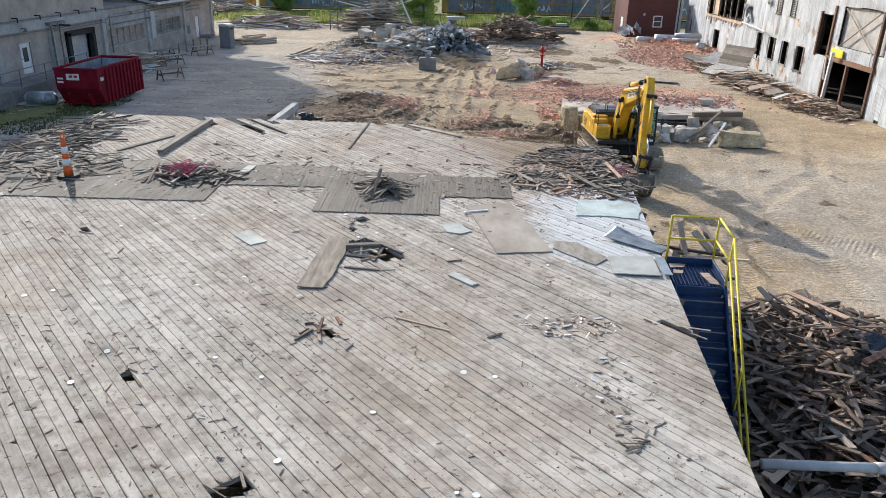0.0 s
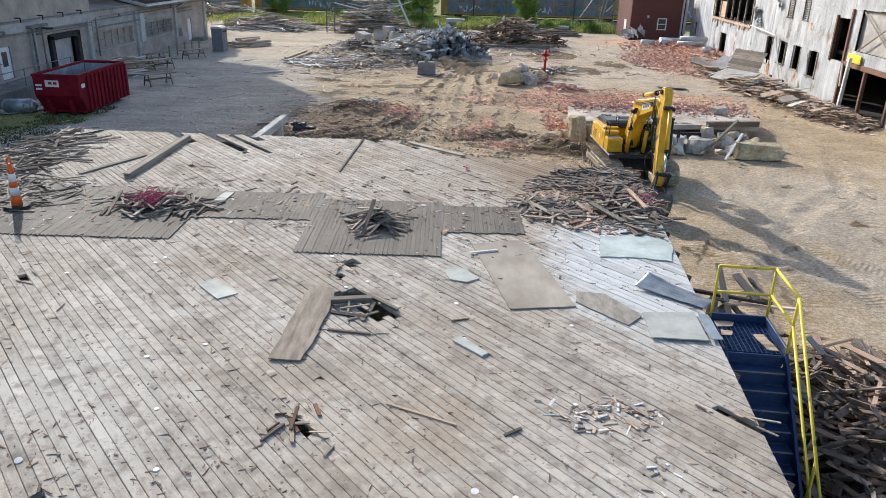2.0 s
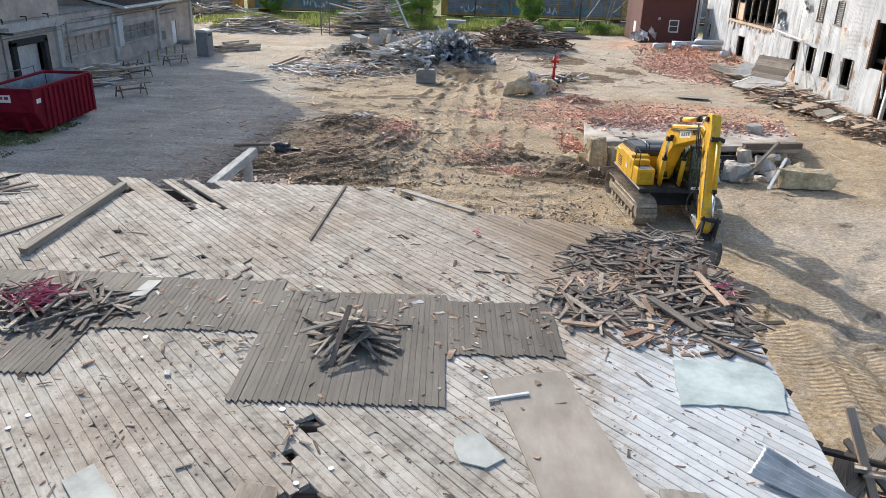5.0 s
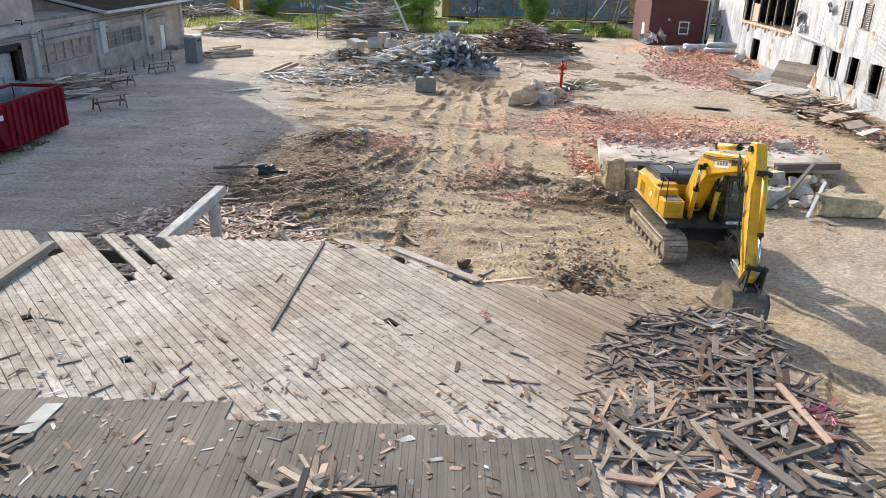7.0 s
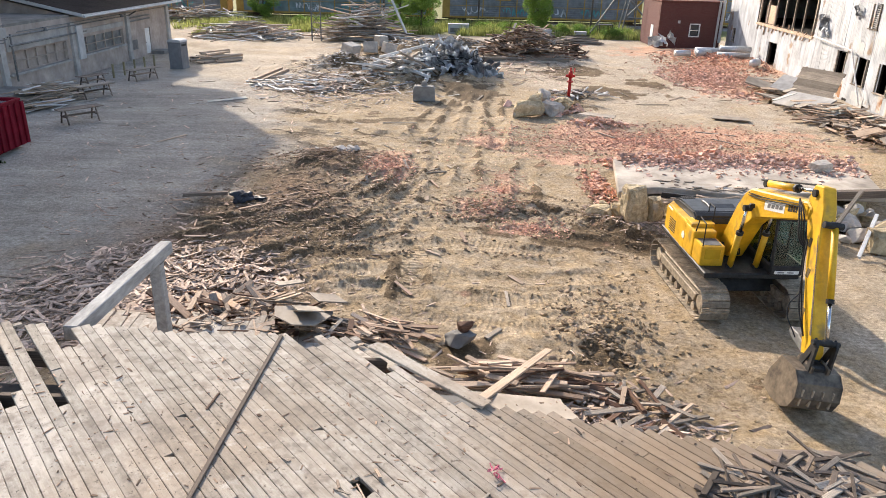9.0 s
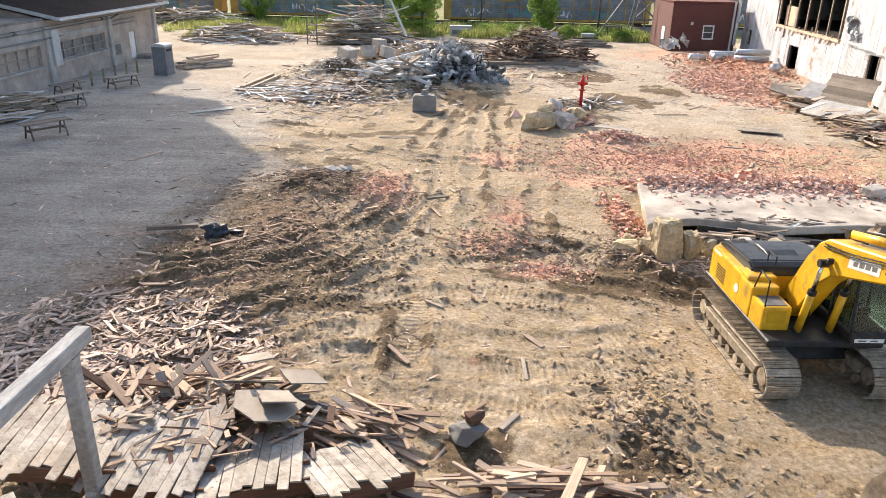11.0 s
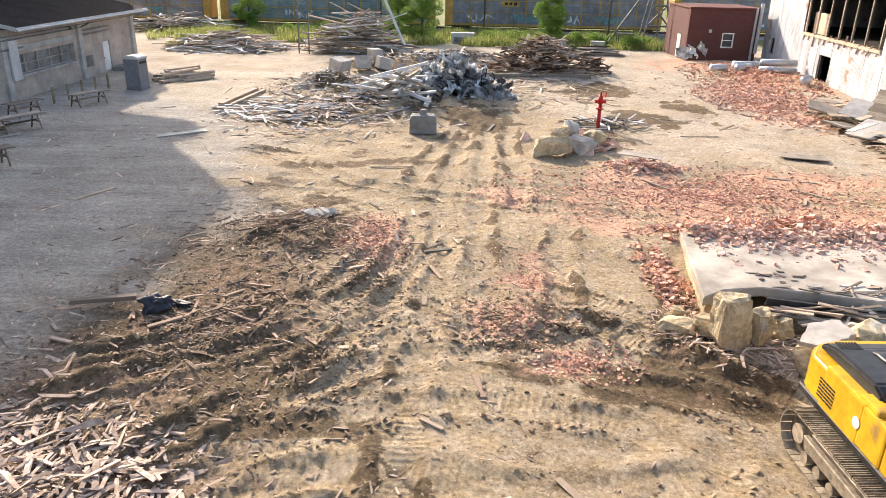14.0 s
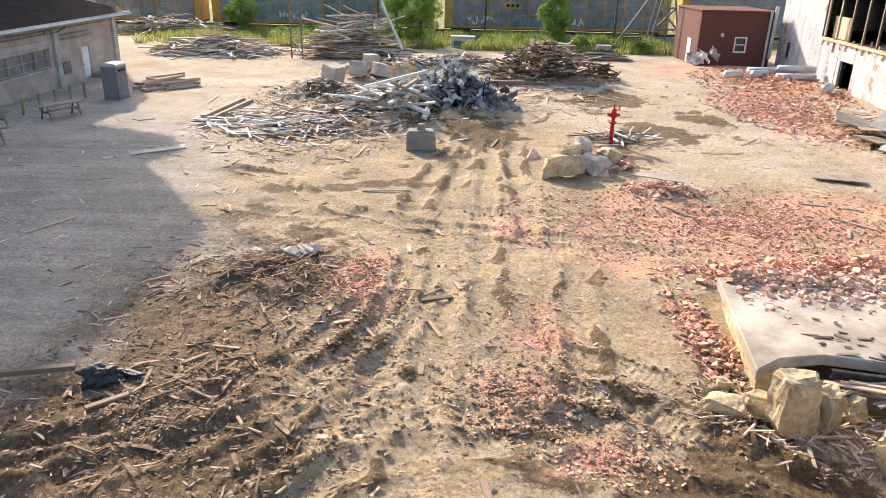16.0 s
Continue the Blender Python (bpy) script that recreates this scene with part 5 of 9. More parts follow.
for pts in ([(0.63, 0.12), (0.80, 0.1), (0.72, 0.62), (0.55, 0.6)], [(0.05, 0.78), (0.3, 0.84), (0.36, 0.98), (0.04, 0.98)], [(0.05, 0.5), (0.22, 0.52), (0.26, 0.66), (0.08, 0.68)]):
    mt = pose(4.48, 9.30, 0, 0, 0, -6.3)
    w = [mt @ Vector((x, y, 0)) for x, y in pts]
    sheet("cardboard_scrap", "torn tan scrap lying on the stair landing", [(p.x, p.y) for p in w], pale_wood, 0.008, LZ + 0.003, 0.02, "scrap")

# ---- broken wood beside the stair ----
heap("rubble_heap", "high heap of dark broken lumber beside the stair", (8.35, 11.2, 0.0), 2.6, 3.9, 2.0, 520, [dark_wood, old_wood, brown_wood, red_tan_wood, red_tan_wood, pale_wood], (0.4, 1.8), (0.04, 0.16), (0.012, 0.03), tilt=24, spread=0.55)
heap("rubble_heap", "broken lumber and plaster spilled beside the stair foot", (8.1, 8.6, 0.2), 2.2, 2.2, 1.1, 300, [dark_wood, old_wood, brown_wood, red_tan_wood, pale_wood], (0.3, 1.4), (0.04, 0.15), (0.012, 0.03), tilt=24, spread=0.55)
heap("rubble_heap", "broken lumber leaning against the landing", (6.0, 12.2, 0.0), 1.0, 1.7, 3.3, 150, [dark_wood, old_wood, pale_wood], (0.5, 1.8), (0.07, 0.18), (0.025, 0.06), tilt=40, spread=0.5)
n = 1500
r, a = RNG.random(n) ** 0.5, RNG.uniform(0, 2 * np.pi, n)
px, py = 8.3 + 3.2 * r * np.cos(a), 10.6 + 4.6 * r * np.sin(a)
pz = ground_z(px, py) + 1.5 * (1 - r * r) * RNG.uniform(0.2, 0.9, n)
bits("wood_fragments", np.stack([px, py, pz], -1), np.stack([RNG.uniform(0.1, 0.7, n), RNG.uniform(0.04, 0.14, n), RNG.uniform(0.015, 0.05, n)], -1), surf("dark_wood_fragments", (0.05, 0.037, 0.028), (0.26, 0.19, 0.14), 3, 0.9, 0, island=True, rand=0.6), 0.15, 0.5, "broken lumber fragments in the heap", "debris")
pp = thing("plastic_pipe", "long white plastic pipe lying on broken lumber", "pipe", (5.75, 7.45, 0.95), -2)
bm = tubebm((0, 0, 0), (2.05, 0, 0.03), 0.085, 20)
part("tube", bm, pipe_white, pp, "", True)
part("collar", tubebm((1.9, 0, 0.028), (2.08, 0, 0.031), 0.1, 20), pipe_white, pp, "", True)
for j, (tx, ty, tz) in enumerate(((9.3, 10.7, 1.5), (8.9, 12.4, 1.55), (9.8, 8.9, 1.0))):
    bm = bmesh.new()
    vs = [[bm.verts.new((x * 0.12 - 0.4, y * 0.1 - 0.35, 0.12 * noise.noise((x * 0.5 + j * 9, y * 0.5, 2)) + 0.06 * noise.noise((x * 1.3, y * 1.3 + j, 5)))) for y in range(8)] for x in range(8)]
    for x in range(7):
        for y in range(7):
            bm.faces.new((vs[x][y], vs[x + 1][y], vs[x + 1][y + 1], vs[x][y + 1]))
    ob = part("plastic_sheet", bm, tarp, smooth=True)
    ob.matrix_basis = pose(tx, ty, tz, 20, 15, j * 50)
    sm = ob.modifiers.new("thick", "SOLIDIFY")
    sm.thickness = 0.006
    tagged(ob, "crumpled dark plastic sheet on the lumber heap", "plastic sheet")


# ---- excavator ----
exc = thing("excavator", "yellow crawler excavator with its bucket lowered to the ground", "excavator", (8.47, 31.45, 0.0), 3)
TR, TL2, TW = 0.44, 1.72, 0.76
shoe = bmesh.new()
cube(shoe, (0, 0, 0.012), (TW, 0.165, 0.024))
for yy in (-0.055, 0.0, 0.055):
    cube(shoe, (0, yy, 0.036), (TW, 0.014, 0.03))
shoe_mesh = mesh_of("shoe", shoe, track_steel)


def track_pose(s):
    """A place along the crawler's loop: y, z and the turn about x of a shoe there."""
    flat, arc = 2 * TL2, math.pi * TR
    s %= 2 * (flat + arc)
    if s < flat:
        return -TL2 + s, 2 * TR, 0
    s -= flat
    if s < arc:
        a = s / TR
        return TL2 + TR * math.sin(a), TR + TR * math.cos(a), -a
    s -= arc
    if s < flat:
        return TL2 - s, 0, math.pi
    a = (s - flat) / TR
    return -TL2 - TR * math.sin(a), TR - TR * math.cos(a), math.pi - a


LOOP = 4 * TL2 + 2 * math.pi * TR
for side in (-1, 1):
    x = side * 1.2
    tr = part("track", boxbm((x, 0, TR + 0.05), (0.4, 2 * TL2 + 0.1, 0.5), 0.05), bucket_steel, exc, "muddy steel crawler track")
    for i in range(52):
        y, z, a = track_pose(i * LOOP / 52)
        ob = new("shoe", shoe_mesh)
        ob.parent = tr
        ob.matrix_basis = Matrix.Translation((x, y, z + 0.05)) @ Matrix.Rotation(a, 4, "X")
    for yy in (-TL2, TL2):
        part("sprocket", tubebm((x - 0.2, yy, TR + 0.05), (x + 0.2, yy, TR + 0.05), TR - 0.06, 22), bucket_steel, tr)
        part("hub", tubebm((x - 0.27, yy, TR + 0.05), (x + 0.27, yy, TR + 0.05), 0.2, 16), track_steel, tr)
    for i in range(7):
        yy = -1.35 + i * 0.45
        part("roller", tubebm((x - 0.28, yy, 0.2), (x + 0.28, yy, 0.2), 0.12, 12), track_steel, tr)
    part("track_guard", prism([(-1.4, 0.36), (1.4, 0.36), (1.5, 0.62), (-1.5, 0.62)], x - 0.3, x + 0.3, "x", 0.02), track_steel, tr)
part("undercarriage", prism([(-0.95, 0.45), (0.95, 0.45), (0.6, 0.95), (-0.6, 0.95)], -1.0, 1.0, "x", 0.04), black_metal, exc)
part("slew_ring", tubebm((0, 0, 0.92), (0, 0, 1.1), 0.62, 28), black_metal, exc)
part("house_frame", boxbm((0, 0.45, 1.16), (2.62, 3.9, 0.16), 0.03), black_metal, exc)
part("counterweight", prism([(-1.28, 1.55), (-1.28, 2.25), (-1.0, 2.62), (-0.5, 2.78), (0.5, 2.78), (1.0, 2.62), (1.28, 2.25), (1.28, 1.55)], 1.14, 1.98, "z", 0.07, 3), yellow, exc, "rounded yellow counterweight")
part("stripe", prism([(-1.292, 1.0), (-1.292, 2.25), (-1.02, 2.64), (-0.98, 2.6), (-1.27, 2.2), (-1.27, 1.0)], 1.1, 1.22, "z"), box_light, exc, "pale grey lower edge stripe")
part("engine_bay", boxbm((-0.02, 1.0, 1.6), (2.56, 1.3, 0.9), 0.06, None, 2), yellow, exc)
hd = part("engine_hood", prism([(0.28, 2.0), (0.36, 2.2), (0.6, 2.3), (1.9, 2.26), (2.3, 2.16), (2.42, 2.0)], -1.06, 1.0, "x", 0.05, 2), hood_black, exc, "black engine hood with vents")
for i in range(7):
    part("vent_slot", boxbm((-0.92 + i * 0.06, 2.0, 2.262), (0.03, 0.26, 0.02)), black_metal, hd)
part("hood_panel", prism([(0.9, 2.28), (1.2, 2.34), (1.6, 2.33), (1.8, 2.26)], -0.45, 0.35, "x", 0.02), hood_black, hd)
for i in range(5):
    for j in range(6):
        part("grille_slot", boxbm((-1.306, 1.25 + i * 0.11, 1.38 + j * 0.07), (0.012, 0.085, 0.03)), black_metal, exc)
part("fuel_tank", boxbm((-0.98, 0.02, 1.62), (0.66, 0.72, 0.78), 0.05, None, 2), yellow, exc)
part("hydraulic_tank", boxbm((-0.92, 0.32, 1.86), (0.7, 0.6, 0.5), 0.05, None, 2), yellow, exc)
tb = part("tool_box", boxbm((-0.96, -0.66, 1.52), (0.66, 0.66, 0.6), 0.05, None, 2), yellow, exc)
# flat panel for the step recess, its shade put in as darker yellow
part("step_recess", boxbm((-0.96, -0.985, 1.58), (0.44, 0.03, 0.3), 0.01), surf("yellow_recess_shade", (0.5, 0.3, 0.012), (0.62, 0.38, 0.02), 3, 0.45, 0.05), tb)
part("step_plate", boxbm((-0.96, -0.66, 1.827), (0.5, 0.5, 0.012)), steel_grey, tb)
part("pump_cover", boxbm((0.35, 1.0, 1.95), (1.5, 0.5, 0.2), 0.04), yellow, exc)
part("round_badge", tubebm((-1.322, 0.45, 1.62), (-1.312, 0.45, 1.62), 0.11, 20), cone_white, exc, "pale round badge")
for a, b in (((-1.25, -0.95, 1.2), (-1.25, -0.95, 2.45)), ((-1.25, -0.95, 2.45), (-1.25, -0.5, 2.5)), ((-1.25, -0.5, 2.5), (-1.25, -0.3, 2.0)), ((-0.6, 0.2, 2.1), (-0.6, 0.2, 2.55)), ((-0.6, 0.2, 2.55), (-0.6, 0.6, 2.55)), ((-0.6, 0.6, 2.55), (-0.6, 0.6, 2.2))):
    part("handrail", tubebm(a, b, 0.017, 8), black_metal, exc)
# cab
cx0, cx1, cy0, cy1, cz0, cz1 = 0.42, 1.3, -1.62, 0.1, 1.24, 2.82
cab = part("cab", boxbm(((cx0 + cx1) / 2, (cy0 + cy1) / 2, cz0 + 0.14), (cx1 - cx0, cy1 - cy0, 0.28), 0.03), black_metal, exc, "black framed operator cab with tinted glass")
part("cab_roof", boxbm(((cx0 + cx1) / 2, (cy0 + cy1) / 2 + 0.05, cz1), (cx1 - cx0 + 0.02, cy1 - cy0 - 0.05, 0.1), 0.04, None, 2), black_metal, cab)
for x in (cx0 + 0.03, cx1 - 0.03):
    for y0, y1 in ((cy0 + 0.04, cy0 + 0.22), (-0.65, -0.65), (cy1 - 0.04, cy1 - 0.04)):
        part("pillar", tubebm((x, y0, cz0 + 0.25), (x, y1, cz1 - 0.02), 0.04, 8), black_metal, cab)
for c, s in (((cx0 + 0.02, (cy0 + cy1) / 2 + 0.1, 2.16), (0.012, 1.5, 1.2)), ((cx1 - 0.02, (cy0 + cy1) / 2 + 0.1, 2.16), (0.012, 1.5, 1.2)), (((cx0 + cx1) / 2, cy1 - 0.03, 2.2), (0.8, 0.012, 1.1))):
    part("pane", boxbm(c, s), glass, cab, "tinted glass pane").visible_shadow = False
pn = part("windscreen", prism([(cy0 + 0.05, cz0 + 0.28), (cy0 + 0.062, cz0 + 0.28), (cy0 + 0.232, cz1 - 0.05), (cy0 + 0.22, cz1 - 0.05)], cx0 + 0.06, cx1 - 0.06, "x"), glass, cab, "tinted windscreen")
pn.visible_shadow = False
part("seat", boxbm((0.86, -0.5, 1.75), (0.5, 0.5, 0.16), 0.05), rubber, cab)
part("seat_back", boxbm((0.86, -0.25, 2.1), (0.48, 0.14, 0.7), 0.05), rubber, cab)
part("console", boxbm((0.86, -1.15, 1.75), (0.3, 0.12, 0.4), 0.03), rubber, cab)
pl = part("name_plate", boxbm((0.86, cy0 - 0.006, 1.34), (0.66, 0.012, 0.09)), cone_white, cab, "white plate with grey bars")
for i in range(2):
    part("mark", boxbm((0.70 + i * 0.26, cy0 - 0.014, 1.34), (0.18, 0.006, 0.03)), steel_grey, pl)
for a, b in (((1.3, -1.55, 2.3), (1.42, -1.85, 2.35)), ((1.42, -1.85, 2.45), (1.42, -1.85, 1.9))):
    part("mirror_arm", tubebm(a, b, 0.015, 6), black_metal, cab)
part("mirror", boxbm((1.42, -1.86, 2.25), (0.14, 0.04, 0.26), 0.015), black_metal, cab)
# boom, arm and bucket, front towards -y
BX = -0.1
boom = part("boom", prism([(-0.05, 1.42), (0.12, 1.66), (-0.55, 2.9), (-0.9, 3.36), (-1.25, 3.58), (-1.7, 3.66), (-4.0, 4.12), (-4.22, 4.02), (-4.2, 3.75), (-3.95, 3.66), (-2.0, 3.02), (-1.6, 2.86), (-1.25, 2.55), (-0.45, 1.32), (-0.2, 1.28)], BX - 0.24, BX + 0.24, "x", 0.035), yellow, exc, "bent yellow boom")
part("boom_foot", tubebm((BX - 0.36, -0.15, 1.5), (BX + 0.36, -0.15, 1.5), 0.13, 16), black_metal, boom)
wp = part("name_plate", prism([(-2.1, 3.29), (-2.1, 3.55), (-3.1, 3.78), (-3.1, 3.52)], BX - 0.246, BX - 0.241, "x"), cone_white, boom, "white name plate")
for i in range(4):
    y = -2.26 - i * 0.2
    part("mark", prism([(y, 3.39 - (y + 2.26) * 0.25), (y - 0.15, 3.39 - (y - 0.15 + 2.26) * 0.25), (y - 0.15, 3.49 - (y - 0.15 + 2.26) * 0.25), (y, 3.49 - (y + 2.26) * 0.25)], BX - 0.250, BX - 0.246, "x"), steel_grey, wp)
for i in range(6):
    y = -3.25 - i * 0.115
    part("maker_mark", prism([(y, 3.64 - (y + 3.25) * 0.25), (y - 0.08, 3.64 - (y - 0.08 + 3.25) * 0.25), (y - 0.08, 3.79 - (y - 0.08 + 3.25) * 0.25), (y, 3.79 - (y + 3.25) * 0.25)], BX - 0.248, BX - 0.241, "x"), black_metal, boom)


def ram(name, a, b, r, share, parent, x):
    """A hydraulic cylinder: barrel, chromed rod and eyes."""
    a, b = Vector((x, *a)), Vector((x, *b))
    m = a.lerp(b, share)
    ba = part(name, tubebm(a, m, r, 16), yellow, parent, "yellow hydraulic cylinder", True)
    part("rod", tubebm(m, b, r * 0.55, 14), chrome, ba, "chromed rod", True)
    part("collar", tubebm(m - (b - a).normalized() * 0.07, m + (b - a).normalized() * 0.02, r * 1.15, 16), black_metal, ba)
    for p in (a, b):
        part("eye", tubebm(p - Vector((r * 1.1, 0, 0)), p + Vector((r * 1.1, 0, 0)), r * 1.05, 12), black_metal, ba)


for x in (BX - 0.36, BX + 0.36):
    ram("boom_cylinder", (-1.05, 1.25), (-1.45, 3.1), 0.085, 0.6, exc, x)
part("boom_pin", tubebm((BX - 0.42, -1.45, 3.1), (BX + 0.42, -1.45, 3.1), 0.06, 12), black_metal, boom)
part("work_lamp", boxbm((BX - 0.33, -1.62, 3.22), (0.14, 0.1, 0.12), 0.02), black_metal, boom)
ram("arm_cylinder", (-1.6, 3.82), (-3.95, 4.34), 0.09, 0.62, exc, BX)
arm = part("arm", prism([(-3.88, 4.15), (-3.95, 4.48), (-4.3, 4.52), (-4.6, 4.1), (-4.9, 3.3), (-5.98, 1.3), (-5.9, 0.98), (-5.7, 1.02), (-4.5, 3.1), (-4.1, 3.7)], BX - 0.15, BX + 0.16, "x", 0.03), yellow, exc, "yellow dipper arm")
for z, y in ((2.7, -4.62), (1.9, -4.95), (3.3, -4.3)):
    part("wear_mark", boxbm((BX - 0.153, y - 0.25, z), (0.006, 0.12, 0.2)), surf("scraped_paint", (0.09, 0.06, 0.03), (0.2, 0.14, 0.06), 5, 0.7), arm)
ram("bucket_cylinder", (-4.86, 3.85), (-6.06, 1.62), 0.075, 0.66, exc, BX + 0.06)
for x in (BX - 0.2, BX + 0.24):
    part("link", prism([(-6.04, 1.72), (-6.18, 1.6), (-5.94, 1.0), (-5.78, 1.0)], x - 0.025, x + 0.025, "x", 0.01), black_metal, exc)
    part("link", prism([(-6.1, 1.7), (-6.2, 1.58), (-6.25, 0.95), (-6.1, 0.9)], x - 0.03, x + 0.03, "x", 0.01), black_metal, exc)
part("link_pin", tubebm((BX - 0.28, -6.08, 1.62), (BX + 0.32, -6.08, 1.62), 0.06, 14), black_metal, exc)
part("coupler", boxbm((BX, -5.98, 1.0), (0.42, 0.46, 0.22), 0.04), black_metal, exc)
part("thumb_link", prism([(-4.95, 1.42), (-5.3, 1.42), (-5.8, 1.25), (-5.8, 1.1), (-5.2, 1.2), (-4.95, 1.28)], BX - 0.14, BX + 0.14, "x", 0.02), steel_grey, exc)
bk = [(-5.28, 1.0), (-5.9, 1.0), (-6.12, 0.82), (-6.2, 0.5), (-6.08, 0.2), (-5.8, 0.04), (-5.4, 0.0), (-4.98, 0.06)]
b0, b1 = -0.64, 0.44
bm = bmesh.new()
inner = [(-5.28 + 0.0, 0.97), (-5.88, 0.96), (-6.08, 0.8), (-6.155, 0.5), (-6.04, 0.23), (-5.79, 0.08), (-5.4, 0.045), (-4.98, 0.09)]
ring_o = [[bm.verts.new((x, *p)) for p in bk] for x in (b0, b1)]
ring_i = [[bm.verts.new((x, *p)) for p in inner] for x in (b0, b1)]
for i in range(len(bk) - 1):
    bm.faces.new((ring_o[0][i], ring_o[0][i + 1], ring_o[1][i + 1], ring_o[1][i]))
    bm.faces.new((ring_i[0][i], ring_i[1][i], ring_i[1][i + 1], ring_i[0][i + 1]))
for r in (0, len(bk) - 1):
    bm.faces.new((ring_o[0][r], ring_o[1][r], ring_i[1][r], ring_i[0][r]))
for s in (0, 1):
    for i in range(len(bk) - 1):
        bm.faces.new((ring_o[s][i], ring_o[s][i + 1], ring_i[s][i + 1], ring_i[s][i]))
bucket = part("bucket", bm, bucket_steel, exc, "scraped dark steel bucket", False)
for x in (b0, b1):
    part("side_plate", prism(bk + [(-5.02, 0.5)], x - 0.02, x + 0.02, "x"), bucket_steel, bucket)
for i in range(5):
    x = b0 + 0.1 + i * 0.22
    part("tooth", prism([(-5.02, 0.1), (-5.0, 0.02), (-4.76, 0.02)], x - 0.045, x + 0.045, "x"), track_steel, bucket)
for i in range(4):
    part("wear_strip", boxbm((b0 + 0.15 + i * 0.25, -6.14, 0.5), (0.05, 0.1, 0.4), 0.01), track_steel, bucket)
for x in (BX - 0.2, BX + 0.2):
    part("ear", prism([(-5.35, 0.98), (-5.4, 1.18), (-5.95, 1.12), (-5.95, 0.98)], x - 0.03, x + 0.03, "x"), bucket_steel, bucket)

bucket.matrix_basis = pose(-0.01, -0.34, 0) @ Matrix.Diagonal((0.9, 1, 1, 1))


def hose(pts, r, parent, mat=rubber, name="hose"):
    cu = bpy.data.curves.new("hose", "CURVE")
    cu.dimensions = "3D"
    cu.bevel_depth = r
    cu.bevel_resolution = 2
    sp = cu.splines.new("BEZIER")
    sp.bezier_points.add(len(pts) - 1)
    for bpnt, p in zip(sp.bezier_points, pts):
        bpnt.co = p
        bpnt.handle_left_type = bpnt.handle_right_type = "AUTO"
    cu.materials.append(mat)
    tmp = bpy.data.objects.new("hose", cu)
    me = bpy.data.meshes.new_from_object(tmp)
    bpy.data.objects.remove(tmp)
    ob = new(name, me)
    ob.parent = parent
    return ob


for dx in (0.0, 0.05, 0.1):
    hose([(BX - 0.26, -3.7, 4.1), (BX - 0.34 - dx, -4.2, 3.8 - dx), (BX - 0.3 - dx, -4.35, 3.3), (BX - 0.2, -4.55, 3.2 - dx)], 0.02, exc)
    hose([(BX - 0.1 + dx, -0.35, 1.6), (BX - 0.12 + dx, -0.75, 1.5), (BX - 0.22 + dx, -0.95, 1.75)], 0.02, exc)
hose([(BX - 0.22, -5.0, 2.3), (BX - 0.45, -5.1, 1.9), (BX - 0.3, -5.5, 1.4)], 0.015, exc, rubber, "arm_hose")
hose([(BX + 0.0, -1.2, 3.8), (BX + 0.1, -2.4, 4.1), (BX + 0.1, -3.8, 4.45)], 0.022, exc)

for dz in (0.0, 0.06):
    hose([(BX - 0.2, -4.5, 3.35 - dz), (BX - 0.21, -4.75, 2.7), (BX - 0.21 - dz, -5.2, 2.0), (BX - 0.2, -5.6, 1.5)], 0.017, exc, rubber, "arm_hose")
    hose([(BX - 0.27, -1.2, 3.45 - dz), (BX - 0.28, -2.2, 3.62 - dz), (BX - 0.28, -3.2, 3.86 - dz), (BX - 0.27, -3.75, 3.98 - dz)], 0.014, exc)
for y, z, r in ((-4.02, 3.9, 0.13), (-5.86, 1.1, 0.11), (-4.12, 4.36, 0.1), (-4.88, 3.84, 0.09)):
    part("pin_cap" if z > 4 or y > -4.5 else "arm_pin", tubebm((BX - 0.21, y, z), (BX + 0.22, y, z), r * 0.85, 16), black_metal, exc)
part("weld_plate", prism([(-3.7, 3.72), (-4.1, 3.85), (-4.1, 4.05), (-3.7, 3.98)], BX - 0.256, BX - 0.242, "x"), yellow, exc)
part("arm_edge", prism([(-4.72, 3.55), (-4.76, 3.52), (-5.78, 1.62), (-5.72, 1.6)], BX - 0.156, BX - 0.148, "x"), bucket_steel, exc, "scuffed edge of the arm")
# the house stands slewed on the undercarriage, the arm hangs slightly inwards
for ch in exc.children:
    if ch.name.split(".")[0] not in ("track", "undercarriage", "slew_ring"):
        ch.matrix_basis = Matrix.Rotation(radians(-1.3), 4, "Z") @ ch.matrix_basis
LEAN = Matrix.Translation((0, 0, 4.3)) @ Matrix.Rotation(radians(8.0), 4, "Y") @ Matrix.Translation((0, 0, -4.3))
for ch in exc.children:
    if ch.name.split(".")[0] in ("arm", "arm_edge", "bucket_cylinder", "link", "link_pin", "coupler", "thumb_link", "bucket", "arm_hose", "arm_pin", "wear_plate"):
        ch.matrix_basis = LEAN @ ch.matrix_basis

# ---- old foundation slab with stones ----
slab = thing("foundation_slab", "broken pale concrete slab on old stone footing", "slab", (0, 0, 0), 0, "", "structure")
SP = [(6.75, 38.45), (7.5, 39.0), (8.6, 39.2), (11.4, 38.5), (14.0, 38.9), (17.3, 38.9), (18.6, 43.6), (13, 44.0), (7.6, 43.5)]
part("slab_top", prism(SP, 0.55, 0.83, "z", 0.03), dusty_slab, slab)
part("footing", prism([(7.0, 38.9), (7.75, 43.3), (8.25, 43.2), (7.5, 38.8)], -0.3, 0.548, "z", 0.02), stone, slab, "tan stone footing wall")
part("footing", prism([(17.0, 39.6), (18.2, 43.4), (17.8, 43.5), (16.6, 39.6)], -0.3, 0.548, "z", 0.02), stone, slab)
part("footing", prism([(8.3, 43.0), (17.8, 43.0), (17.8, 43.4), (8.3, 43.4)], -0.3, 0.548, "z", 0.02), stone, slab)
